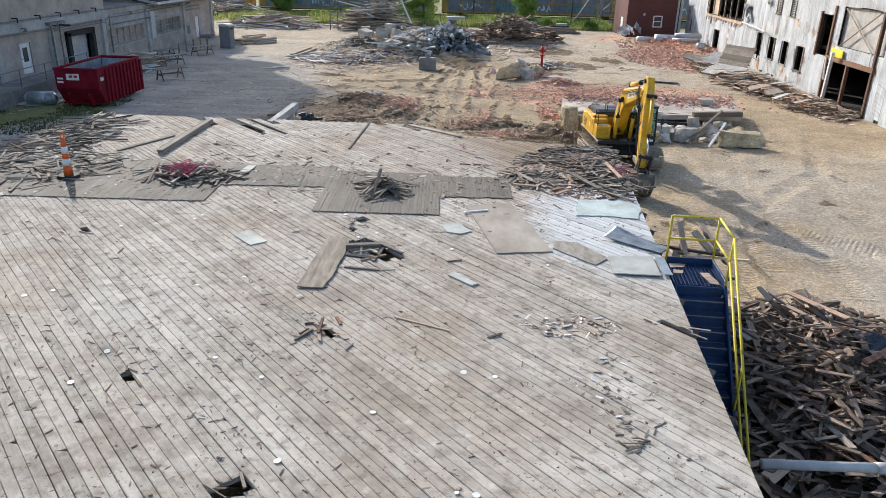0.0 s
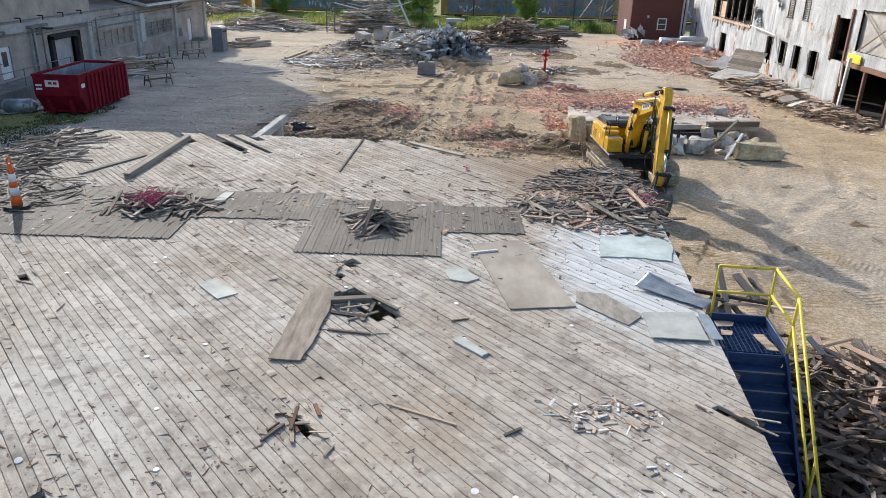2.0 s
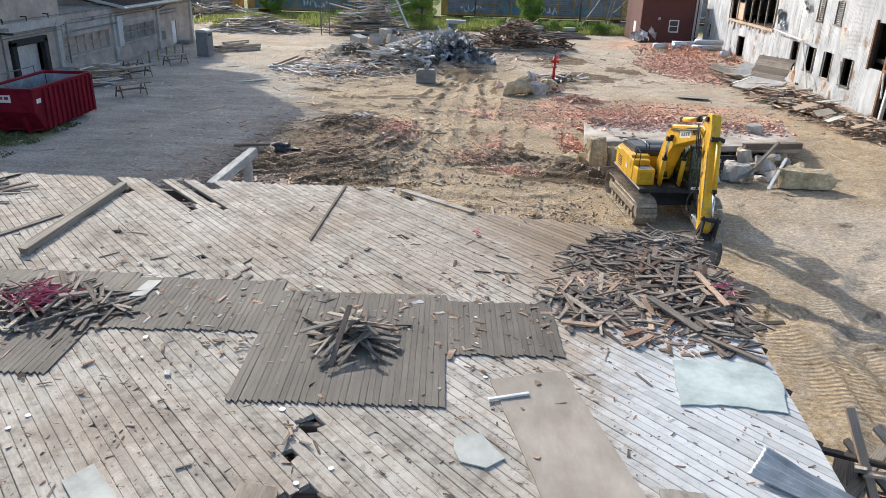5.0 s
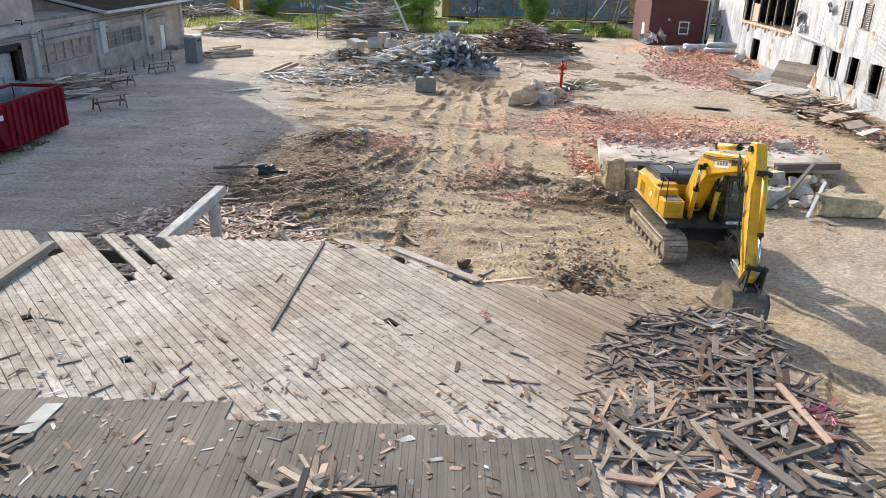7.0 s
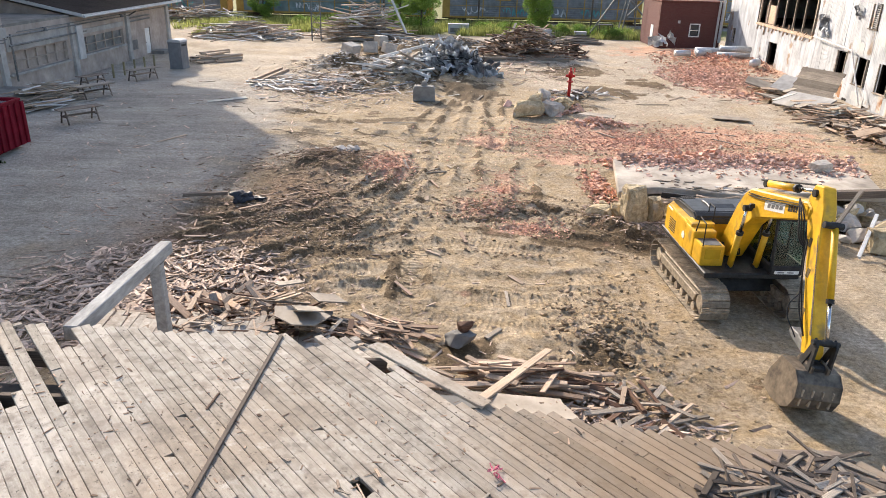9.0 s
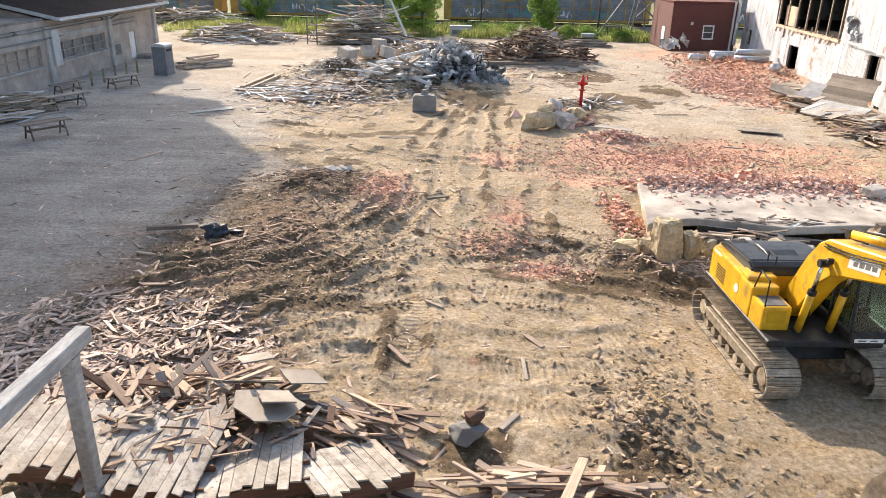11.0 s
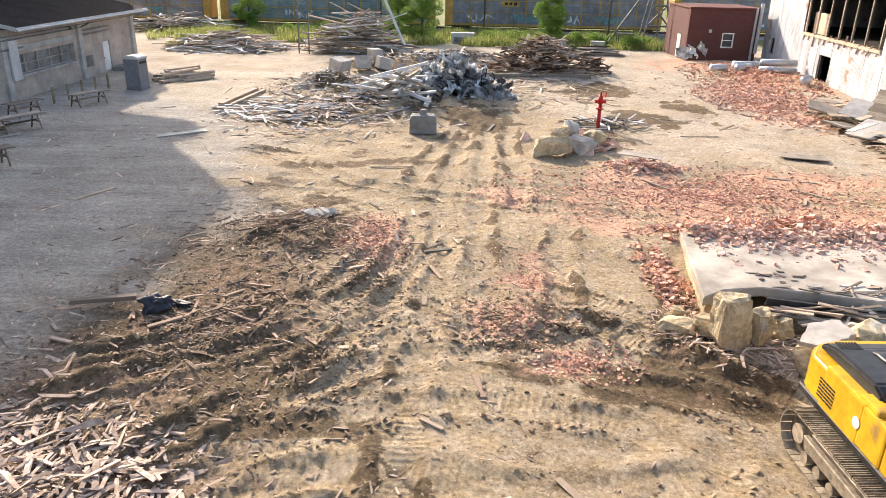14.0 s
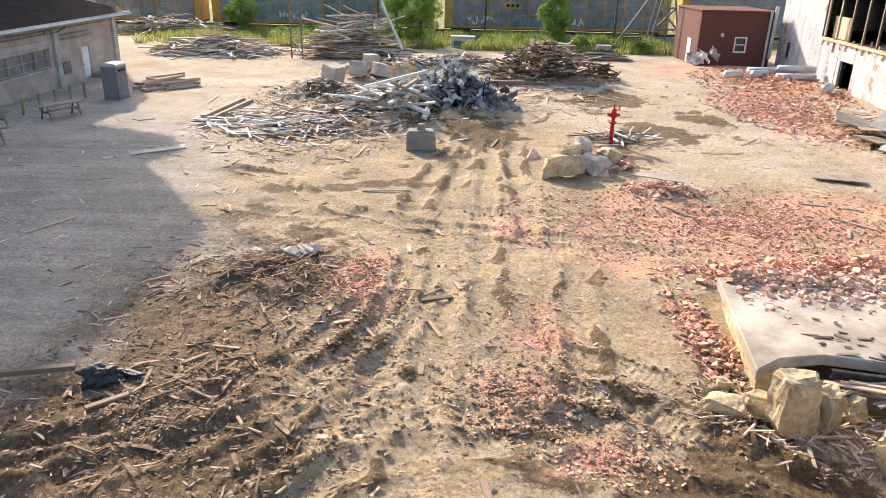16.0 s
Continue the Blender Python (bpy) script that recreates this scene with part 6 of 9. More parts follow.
part("back_wall", prism([(7.6, 40.6), (17.2, 40.6), (17.2, 40.9), (7.6, 40.9)], -0.3, 0.548, "z"), concrete_old, slab)
for i, (x, y, z, sx, sy, sz, rz) in enumerate(((7.15, 37.4, 0.65, 0.88, 0.66, 1.55, 12), (7.9, 37.6, 0.45, 0.7, 0.6, 1.0, 40), (6.0, 38.0, 0.2, 1.0, 0.55, 0.42, -30), (6.7, 38.0, 0.28, 0.55, 0.5, 0.5, 15),
                                               (8.9, 36.4, 0.4, 1.5, 0.9, 0.9, 20), (9.6, 37.5, 0.3, 0.6, 0.6, 0.6, 60), (8.7, 37.9, 0.3, 0.5, 0.5, 0.6, 10), (6.3, 39.0, 0.12, 0.4, 0.35, 0.3, 0))):
    ob = part("foundation_stone", rough_chunk((sx, sy, sz), i + 3, 60 if i == 0 else 26), stone, smooth=False)
    ob.matrix_basis = pose(x, y, max(z, sz * 0.42), 4 * (i % 3), 3 * (i % 2), rz)
    tagged(ob, ("tall pitted tan foundation stone standing upright", "rounded tan foundation stone block", "flat weathered foundation stone")[0 if i == 0 else 1 + i % 2], "stone", "old foundation stones")
sheet("concrete_flake", "broken pale concrete flake on a stone", [(8.2, 36.1), (8.7, 35.9), (9.6, 36.3), (9.5, 36.9), (8.7, 36.8)], concrete, 0.12, 0.86, 0.05, "concrete piece", (6, -4, 0))
for i, (x0, x1, y, z) in enumerate(((8.4, 11.0, 38.35, 0.66), (11.2, 14.2, 37.9, 0.5))):
    bmx = bmesh.new()
    cube(bmx, (0, 0, 0), (x1 - x0, 0.02, 0.2))
    cube(bmx, (0, 0.05, 0.09), (x1 - x0, 0.1, 0.02))
    cube(bmx, (0, 0.05, -0.09), (x1 - x0, 0.1, 0.02))
    ob = part("steel_channel", bmx, black_metal)
    ob.matrix_basis = pose((x0 + x1) / 2, y, z, 0, 4 - 5 * i, -6)
    tagged(ob, "dark steel channel beam lying on the broken slab edge", "steel beam")
heap("board_heap", "splintered boards at the front of the slab", (10.0, 38.2, 0.45), 2.0, 0.5, 0.35, 40, [old_wood, dark_wood, pale_wood], (0.4, 1.6), (0.06, 0.15), (0.02, 0.05), yaw=(0, 25))
rd = random.Random(31)
for i in range(64):
    x, y = rd.uniform(10.2, 17.6), rd.uniform(35.4, 38.3)
    s = 0.22 + 0.75 * rd.random() ** 1.6
    ob = part("concrete_chunk", rough_chunk((s * rd.uniform(0.8, 1.6), s, s * rd.uniform(0.6, 1)), 40 + i, 16, 0.05, 1), concrete if i % 3 else stone)
    ob.matrix_basis = pose(x, y, gz(x, y) + s * 0.3 + (0.35 if i % 4 == 0 else 0), rd.uniform(-20, 20), rd.uniform(-20, 20), rd.uniform(0, 180))
    tagged(ob, "broken concrete chunk among foundation rubble", "concrete chunk", "concrete chunks by the slab")
for i, (x, y, sx, sy, sz, rz) in enumerate(((15.9, 35.2, 2.5, 0.9, 0.85, -3), (13.2, 36.0, 1.2, 0.9, 0.8, 12), (11.9, 36.4, 1.1, 0.9, 0.8, -20), (16.2, 42.2, 0.9, 0.6, 0.5, 20))):
    ob = part("concrete_block", rough_chunk((sx, sy, sz), 80 + i, 70, 0.05), concrete if i else stone)
    ob.matrix_basis = pose(x, y, sz * 0.48 + (0.8 if i == 3 else gz(x, y)), 0, 2, rz)
    tagged(ob, "large rough concrete footing block", "concrete block", "footing blocks")
loose_board("timber_beam", "grey beam leaning over the rubble", old_wood, (13.0, 35.0, 0.1), (15.6, 37.8, 1.25), 0.14, 0.1, "beam")
loose_board("timber_beam", "pale beam leaning on concrete blocks", white_wood, (13.9, 34.2, 0.05), (15.2, 35.9, 0.95), 0.12, 0.1, "beam")
loose_board("timber_beam", "dark beam lying across the rubble", dark_wood, (14.2, 38.2, 0.86), (17.0, 38.5, 0.9), 0.3, 0.28, "beam")


def chunk_field(name, n, fn, smin, smax, mat, label, category, flat=0.42):
    """Loose pieces thrown over the ground where fn puts them."""
    x, y, up = fn(n)
    s = smin + (smax - smin) * RNG.random(len(x)) ** 3.2
    d = np.stack([s * RNG.uniform(0.9, 1.7, len(x)), s, s * flat * RNG.uniform(0.6, 1.1, len(x))], -1)
    return bits(name, np.stack([x, y, ground_z(x, y) + up], -1), d, mat, 0.16, 0.6, label, category, lumps="clod" in name)


def ellipse(cx, cy, rx, ry, h=0.0, power=0.55):
    def fn(n):
        r, a = np.minimum(np.abs(RNG.normal(0, 0.55, n)), 1.6), RNG.uniform(0, 2 * np.pi, n)
        r = np.where(RNG.random(n) < 0.5, r, RNG.random(n) ** power)
        return cx + rx * r * np.cos(a), cy + ry * r * np.sin(a), h * np.maximum(0, 1 - r * r) * RNG.random(n)
    return fn


def on_slab(n):
    x, y = RNG.uniform(7.8, 18.2, n), 43.6 - np.abs(RNG.normal(0, 1.0, n))
    return x, y, 0.835 - ground_z(x, y) + 0.4 * RNG.random(n) * np.exp(-((43.6 - y) / 0.7) ** 2)


chunk_field("brick_rubble", 2600, on_slab, 0.02, 0.17, mortar_bits, "broken brick and mortar heaped on the slab", "brick rubble")
chunk_field("brick_rubble", 2600, ellipse(12.5, 45.2, 6.2, 1.5, 0.5), 0.03, 0.2, brick_bits, "broken red brick heaped behind the slab", "brick rubble")
chunk_field("brick_rubble", 12000, ellipse(11.0, 50.3, 10.0, 5.0, 0.03, 0.6), 0.01, 0.10, brick_bits, "broken red brick strewn over the dirt", "brick rubble")
chunk_field("brick_rubble", 1500, ellipse(2.5, 41.0, 1.5, 3.6, 0.02), 0.008, 0.06, brick_bits, "broken red brick pressed into the tracks", "brick rubble")
chunk_field("brick_rubble", 1500, ellipse(-2.5, 44.0, 1.4, 3.0, 0.05), 0.01, 0.09, brick_bits, "small patch of broken red brick", "brick rubble")
chunk_field("brick_rubble", 6000, ellipse(22.0, 73, 4.2, 9.0, 0.3), 0.03, 0.19, mortar_bits, "wide spread of broken red brick before the mill", "brick rubble")
chunk_field("brick_rubble", 1500, ellipse(1.6, 38.3, 1.9, 1.7, 0.03), 0.006, 0.07, brick_bits, "broken red brick churned up with soil", "brick rubble")
chunk_field("brick_rubble", 900, ellipse(3.4, 36.3, 1.4, 1.0, 0.03), 0.008, 0.08, brick_bits, "broken red brick scattered along a rut", "brick rubble")
chunk_field("brick_rubble", 3500, ellipse(25.5, 84, 5.5, 10, 0.3), 0.04, 0.2, brick_bits, "heaps of broken red brick along the mill wall", "brick rubble")
chunk_field("brick_rubble", 900, ellipse(6.6, 41.6, 0.7, 2.6, 0.2), 0.02, 0.15, brick_bits, "broken masonry beside the footing", "brick rubble")
chunk_field("stone_rubble", 500, ellipse(6.8, 58.6, 1.8, 1.8, 0.35), 0.05, 0.45, mortar_bits, "broken stone and mortar round the boulders", "stone rubble")
chunk_field("brick_rubble", 300, ellipse(8.9, 54.0, 1.8, 1.3, 0.35), 0.06, 0.24, mortar_bits, "pale broken masonry heap", "brick rubble")
chunk_field("dirt_clods", 9000, lambda n: (RNG.uniform(-9, 9, n), RNG.uniform(26, 50, n), np.zeros(n)), 0.008, 0.05, clods, "fine crumbs of dirt over the churned yard", "dirt clods")
chunk_field("dirt_clods", 2600, lambda n: (RNG.uniform(-9, 9.5, n), RNG.uniform(23, 50, n), np.zeros(n)), 0.012, 0.075, clods, "clods of dirt turned up by machines", "dirt clods")
chunk_field("dirt_clods", 600, ellipse(5.0, 29.6, 2.6, 3.6, 0.03), 0.02, 0.13, clods, "coarse clods beside the excavator", "dirt clods")
chunk_field("dirt_clods", 400, ellipse(1.2, 38.4, 2.4, 1.6, 0.04), 0.02, 0.13, clods, "coarse clods along the tracks", "dirt clods")
chunk_field("dirt_clods", 2500, lambda n: (RNG.uniform(-10, 20, n), RNG.uniform(48, 82, n), np.zeros(n)), 0.01, 0.07, clods, "clods and stones over the far yard", "dirt clods")

chunk_field("dirt_clods", 1200, lambda n: (RNG.uniform(6, 24, n), RNG.uniform(12, 70, n), np.zeros(n)), 0.015, 0.07, clods, "clods and stones over the open yard", "dirt clods")


def beside_ruts(which):
    """Places along the banks of some of the tracks."""
    def fn(n):
        xs, ys = [], []
        for i in which:
            pts, half, dep = RUTS[i]
            d = np.array(pts)
            seg = np.hypot(*np.diff(d, axis=0).T)
            run = np.concatenate([[0], np.cumsum(seg)])
            m = int(n * run[-1] / sum(np.hypot(*np.diff(np.array(RUTS[j][0]), axis=0).T).sum() for j in which))
            s = RNG.uniform(0, run[-1], m)
            s = s[vnoise(s * 0.8, np.full(m, i * 3.7), 17) > 0.42]
            k = np.clip(np.searchsorted(run, s) - 1, 0, len(seg) - 1)
            f = ((s - run[k]) / seg[k])[:, None]
            p = d[k] * (1 - f) + d[k + 1] * f
            t = (d[k + 1] - d[k]) / seg[k][:, None]
            off = RNG.choice([-1, 1], len(s)) * half * RNG.normal(1.65, 0.35, len(s))
            xs.append(p[:, 0] - t[:, 1] * off)
            ys.append(p[:, 1] + t[:, 0] * off)
        x, y = np.concatenate(xs), np.concatenate(ys)
        return x, y, np.zeros(len(x))
    return fn


chunk_field("dirt_clods", 4200, beside_ruts((0, 1, 4, 5, 10, 11, 12)), 0.012, 0.13, dark_clods, "dark clods thrown up along the deep tracks", "dirt clods")
chunk_field("dirt_clods", 2600, beside_ruts((2, 3, 6, 7, 8, 9, 13, 20, 21, 22)), 0.012, 0.10, clods, "clods along the shallow tracks", "dirt clods")


def splinter_field(name, n, fn, L, W, label, mat=None, T=(0.012, 0.04)):
    x, y, up = fn(n)
    k = len(x)
    size = RNG.random(k) ** 3
    d = np.stack([L[0] + (L[1] - L[0]) * size, W[0] + (W[1] - W[0]) * (0.3 * RNG.random(k) + 0.7 * size * RNG.random(k) ** 0.5), RNG.uniform(*T, k) * (0.5 + 0.5 * size)], -1)
    return bits(name, np.stack([x, y, ground_z(x, y) + up], -1), d, mat or splinter_wood, 0.18, 0.22, label, "wood debris")


splinter_field("wood_splinters", 6000, ellipse(-8.4, 30.0, 4.6, 4.2, 0.15, 0.7), (0.03, 0.7), (0.012, 0.14), "splintered pale wood strewn beyond the deck")
splinter_field("wood_splinters", 3600, ellipse(-6.0, 37.5, 4.8, 7.5, 0.04, 0.7), (0.02, 0.16), (0.01, 0.05), "fine wood mulch pressed into dark soil", dark_splinters, T=(0.006, 0.02))
splinter_field("wood_splinters", 420, ellipse(-6.0, 38.5, 4.5, 6.5, 0.08, 0.7), (0.06, 0.75), (0.02, 0.12), "splintered wood pressed into dark soil", dark_splinters)
splinter_field("wood_splinters", 1000, ellipse(-5.5, 44.5, 3.6, 2.4, 0.2), (0.05, 0.5), (0.015, 0.07), "broken wood on a low soil heap", dark_splinters)
splinter_field("wood_splinters", 1500, lambda n: (RNG.uniform(-14, 4, n), RNG.uniform(24, 50, n), np.zeros(n)), (0.05, 0.36), (0.015, 0.06), "thin wood splinters over the yard")
splinter_field("wood_splinters", 500, ellipse(-8.0, 64, 7.0, 6.5, 0.15, 0.7), (0.15, 1.5), (0.04, 0.18), "pale broken boards strewn over the ground")
splinter_field("wood_splinters", 750, ellipse(-7.5, 65, 6.5, 8.0, 0.15, 0.7), (0.12, 1.6), (0.03, 0.16), "grey and white broken boards strewn over the ground", grey_splinters)
splinter_field("wood_splinters", 500, ellipse(-8.5, 74, 4.0, 3.0, 0.1, 0.7), (0.1, 1.2), (0.03, 0.12), "broken wood on the dirt mound", grey_splinters)
chunk_field("dirt_clods", 1500, ellipse(-8.0, 73, 5.0, 4.5, 0.1), 0.02, 0.16, dark_clods, "dark clods on the dirt mound", "dirt clods")
chunk_field("dirt_clods", 1600, ellipse(1.0, 90.5, 8.0, 3.5, 0.2), 0.04, 0.3, dark_clods, "dark clods on the far dirt bank", "dirt clods")
splinter_field("wood_splinters", 700, ellipse(0.0, 89.5, 9.0, 4.5, 0.2, 0.7), (0.2, 2.2), (0.05, 0.2), "broken lumber on the far dirt bank", grey_splinters)
chunk_field("dirt_clods", 2600, ellipse(-6.0, 37.5, 4.5, 7.5, 0.03, 0.7), 0.012, 0.12, dark_clods, "dark crumbs of soil among the wood mulch", "dirt clods")
chunk_field("dirt_clods", 700, ellipse(4.2, 28.2, 1.5, 3.2, 0.05), 0.015, 0.17, dark_clods, "dark clods turned up beside the deck", "dirt clods")
chunk_field("dirt_clods", 900, ellipse(2.6, 37.6, 4.6, 1.4, 0.04), 0.012, 0.13, dark_clods, "dark clods along the deep tracks", "dirt clods")
chunk_field("dirt_clods", 900, ellipse(-2.2, 40.0, 1.4, 6.0, 0.03), 0.012, 0.12, dark_clods, "dark clods along the curved tracks", "dirt clods")
splinter_field("wood_splinters", 2200, ellipse(24.8, 54, 2.4, 13, 0.4), (0.08, 1.0), (0.02, 0.13), "broken boards along the foot of the mill wall")
splinter_field("wood_splinters", 900, ellipse(0.5, 76, 16, 9, 0.2, 0.7), (0.2, 1.6), (0.05, 0.16), "broken lumber strewn between the heaps")
splinter_field("wood_splinters", 500, lambda n: (RNG.uniform(-25, -8, n), RNG.uniform(34, 66, n), np.zeros(n)), (0.08, 0.8), (0.02, 0.1), "few splinters on grey gravel")

splinter_field("wood_splinters", 500, lambda n: (RNG.uniform(-11, 20, n), RNG.uniform(50, 84, n), np.zeros(n)), (0.08, 0.8), (0.02, 0.09), "splinters over the far yard")
splinter_field("wood_splinters", 900, ellipse(2.6, 24.6, 3.6, 1.8, 0.2), (0.1, 0.7), (0.02, 0.09), "splinters on the ground at the deck edge")

rd = random.Random(9)
for i in range(9):
    x, y, s = -4.7 + rd.gauss(0, 0.6), 45.9 + rd.gauss(0, 0.4), rd.uniform(0.2, 0.55)
    ob = part("concrete_chunk", rough_chunk((s * 1.3, s, s * 0.7), 140 + i, 16, 0.05, 1), concrete)
    ob.matrix_basis = pose(x, y, gz(x, y) + s * 0.25, rd.uniform(-15, 15), rd.uniform(-15, 15), rd.uniform(0, 180))
    tagged(ob, "pale broken masonry chunk on a low soil heap", "concrete chunk", "masonry chunks on the soil heap")

splinter_field("wood_splinters", 500, ellipse(6.9, 38.0, 1.6, 2.2, 0.05), (0.05, 0.6), (0.012, 0.07), "splinters and chips round the old footing")
splinter_field("wood_splinters", 500, ellipse(9.5, 37.0, 3.0, 1.2, 0.1), (0.05, 0.9), (0.012, 0.09), "splintered wood before the slab")
heap("scrap_heap", "few dark and pale scraps lying on the slab", (9.3, 39.9, 0.835), 0.9, 0.4, 0.03, 12, [dark_wood, old_wood, brown_wood], (0.08, 0.45), (0.03, 0.1), (0.01, 0.03))
heap("scrap_heap", "splintered boards along the slab front edge", (11.2, 39.1, 0.835), 2.6, 0.3, 0.06, 26, [dark_wood, pale_wood, old_wood, white_wood], (0.2, 1.1), (0.03, 0.12), (0.012, 0.03), yaw=(0, 30))
# larger loose boards lying on the dirt
rd = random.Random(77)
for i in range(60):
    if i < 34:
        x, y, L = rd.uniform(-10, 2.5), rd.uniform(26, 49), rd.uniform(0.4, 1.0)
    else:
        x, y, L = rd.uniform(-20, 18), rd.uniform(46, 82), rd.uniform(0.8, 2.6)
    if 6.3 < x < 19 and 37 < y < 46:
        continue
    a = rd.uniform(0, math.pi)
    z0 = gz(x, y) + 0.01
    loose_board("ground_board", "loose pale board lying on the dirt", rd.choice([pale_wood, old_wood, red_tan_wood, old_wood] if i < 34 else [pale_wood, old_wood, old_wood]), (x, y, z0), (x + L * math.cos(a), y + L * math.sin(a), gz(x + L * math.cos(a), y + L * math.sin(a)) + 0.02), rd.uniform(0.07, 0.16), rd.uniform(0.02, 0.05), "board", "loose boards on the ground")
loose_board("timber_beam", "dark beam lying at the edge of a pit", dark_wood, (-10.0, 38.4, 0.2), (-8.4, 38.75, 0.22), 0.18, 0.12, "beam")
loose_board("timber_beam", "squared timber lying on grey gravel", pale_wood, (-14.3, 66.0, 0.06), (-13.6, 71.8, 0.06), 0.35, 0.3, "beam")
loose_board("timber_beam", "squared timber lying beside another", pale_wood, (-13.7, 66.2, 0.05), (-13.0, 71.6, 0.05), 0.25, 0.25, "beam")
sheet("sheet_piece", "pale sheet lying on the gravel", [(-15.2, 57.9), (-13.1, 59.6), (-13.4, 60.3), (-15.4, 58.5)], board_white, 0.03, 0.03, 0.03)
sheet("plywood_sheet", "broken plywood sheet on brick dust", [(16.5, 56.6), (18.6, 56.0), (18.9, 56.9), (16.9, 57.4)], plywood, 0.04, 0.12, 0.04)
sheet("plywood_sheet", "pale plywood sheet on masonry heap", [(7.9, 55.3), (9.9, 54.2), (10.2, 55.0), (8.6, 55.9)], plywood, 0.04, 0.42, 0.05)
bm = rock((0, 0, 0), (0.7, 0.5, 0.42), 91, 0.95, 4, 0.1)
ob = part("plastic_bag", bm, tarp, smooth=True)
ob.matrix_basis = pose(-7.75, 38.6, gz(-7.75, 38.6) + 0.18, 0, 0, 25)
tagged(ob, "crumpled dark blue plastic bag on the soil", "plastic bag")
bm = rock((0, 0, 0), (0.6, 0.22, 0.18), 92, 0.9, 4, 0.1)
ob = part("plastic_bag", bm, tarp, smooth=True)
ob.matrix_basis = pose(-7.25, 38.9, gz(-7.25, 38.9) + 0.08, 0, 0, -20)
tagged(ob, "small dark plastic scrap on the soil", "plastic bag")

# ---- collapsed floor beyond the deck ----
rd = random.Random(5)


def floor_section(x, y, z, w, l, rx, ry, rz):
    ob = thing("floor_section", "collapsed piece of plank floor on brown joists", "floor section", (x, y, z), 0, "collapsed floor pieces")
    ob.matrix_basis = pose(x, y, z, rx, ry, rz)
    nb = int(w / 0.2)
    for i in range(nb):
        L = l * rd.uniform(0.75, 1.05)
        board("plank", ob, deck_wood, ((i - nb / 2) * 0.2, rd.uniform(-0.1, 0.1), 0), (L, 0.19, 0.035), 0, 0, 90 + rd.gauss(0, 1))
    for j in range(int(l / 0.55)):
        board("joist", ob, brown_wood, (0, -l / 2 + 0.3 + j * 0.55, -0.17), (w, 0.05, 0.28), 0, 0, 0)
    return ob


floor_section(-6.9, 26.8, 0.62, 2.4, 2.6, -4, 5, 6)
floor_section(-5.0, 26.5, 0.58, 2.2, 2.4, 5, -4, -4)
floor_section(-3.3, 26.3, 0.52, 2.0, 2.2, -6, -8, 10)
floor_section(-1.5, 26.3, 0.5, 1.8, 1.8, -10, 8, 30)
heap("board_heap", "broken reddish joists and boards beyond the deck", (-5.0, 28.5, 0.2), 2.4, 1.0, 0.75, 90, [brown_wood, red_tan_wood, pale_wood, pale_wood, old_wood], (0.3, 1.8), (0.05, 0.2), (0.02, 0.05), tilt=34)
heap("board_heap", "splintered pale boards on collapsed flooring", (-4.8, 27.2, 0.5), 3.2, 1.3, 0.25, 170, [pale_wood, red_tan_wood, pale_wood, old_wood, brown_wood], (0.1, 0.8), (0.03, 0.14), (0.012, 0.03), tilt=18)
heap("board_heap", "fan of split pale boards at the deck edge", (-1.7, 28.0, 0.15), 1.3, 0.8, 0.4, 44, [pale_wood, red_tan_wood, red_tan_wood], (0.5, 1.7), (0.06, 0.14), (0.02, 0.04), yaw=(-30, 18))
heap("board_heap", "stack of split boards below the torn deck edge", (1.6, 25.9, 0.1), 2.1, 0.8, 0.6, 95, [pale_wood, pale_wood, pale_wood, brown_wood, red_tan_wood], (0.4, 1.8), (0.06, 0.15), (0.025, 0.05), yaw=(-8, 18), tilt=10)
heap("board_heap", "loose boards on the dirt beside the deck corner", (4.3, 25.0, 0.05), 1.2, 1.0, 0.25, 40, [brown_wood, old_wood, pale_wood], (0.4, 1.3), (0.06, 0.14), (0.02, 0.05), tilt=14)
sheet("plywood_sheet", "six-sided pale plywood sheet on the collapsed floor", [(-4.05, 28.0), (-3.3, 28.3), (-2.6, 27.7), (-2.85, 27.0), (-3.4, 26.85), (-3.9, 27.3)], plywood, 0.03, 0.85, 0.02, tilt=(-8, 5, 0))
sheet("plywood_sheet", "pale broken plywood corner on the collapsed floor", [(-3.4, 28.9), (-2.7, 29.1), (-2.3, 28.5), (-3.0, 28.2)], plywood, 0.03, 0.78, 0.02, tilt=(-12, 8, 0))
sheet("plywood_sheet", "square pale plywood piece on the board heap", [(-4.3, 29.0), (-3.7, 29.3), (-3.4, 28.7), (-4.0, 28.4)], plywood, 0.03, 1.1, 0.02, tilt=(-16, -6, 0))
sheet("plywood_sheet", "pale plywood offcut leaning on joists", [(-3.6, 27.9), (-3.0, 28.1), (-2.7, 27.3), (-3.3, 27.1)], plywood, 0.03, 1.0, 0.02, tilt=(-20, 4, 0))
sheet("plywood_sheet", "pale plywood sheet leaning below the deck edge", [(0.6, 21.3), (1.9, 21.0), (2.0, 20.0), (0.65, 20.3)], plywood, 0.02, 3.12, 0.02, tilt=(-18, 0, 0))
ob = part("rubble_stone", rough_chunk((0.8, 0.6, 0.6), 55, 20), concrete_old)
ob.matrix_basis = pose(0.65, 27.6, gz(0.65, 27.6) + 0.2, 0, 0, 20)
tagged(ob, "muddy grey rubble stone beside a pit", "stone")
ob = part("rubble_stone", chunk((0.4, 0.35, 0.3), 57, 18), brown_wood)
ob.matrix_basis = pose(0.7, 27.7, gz(0.7, 27.7) + 0.55, 0, 0, 20)
tagged(ob, "reddish stump end resting on a stone", "stump")
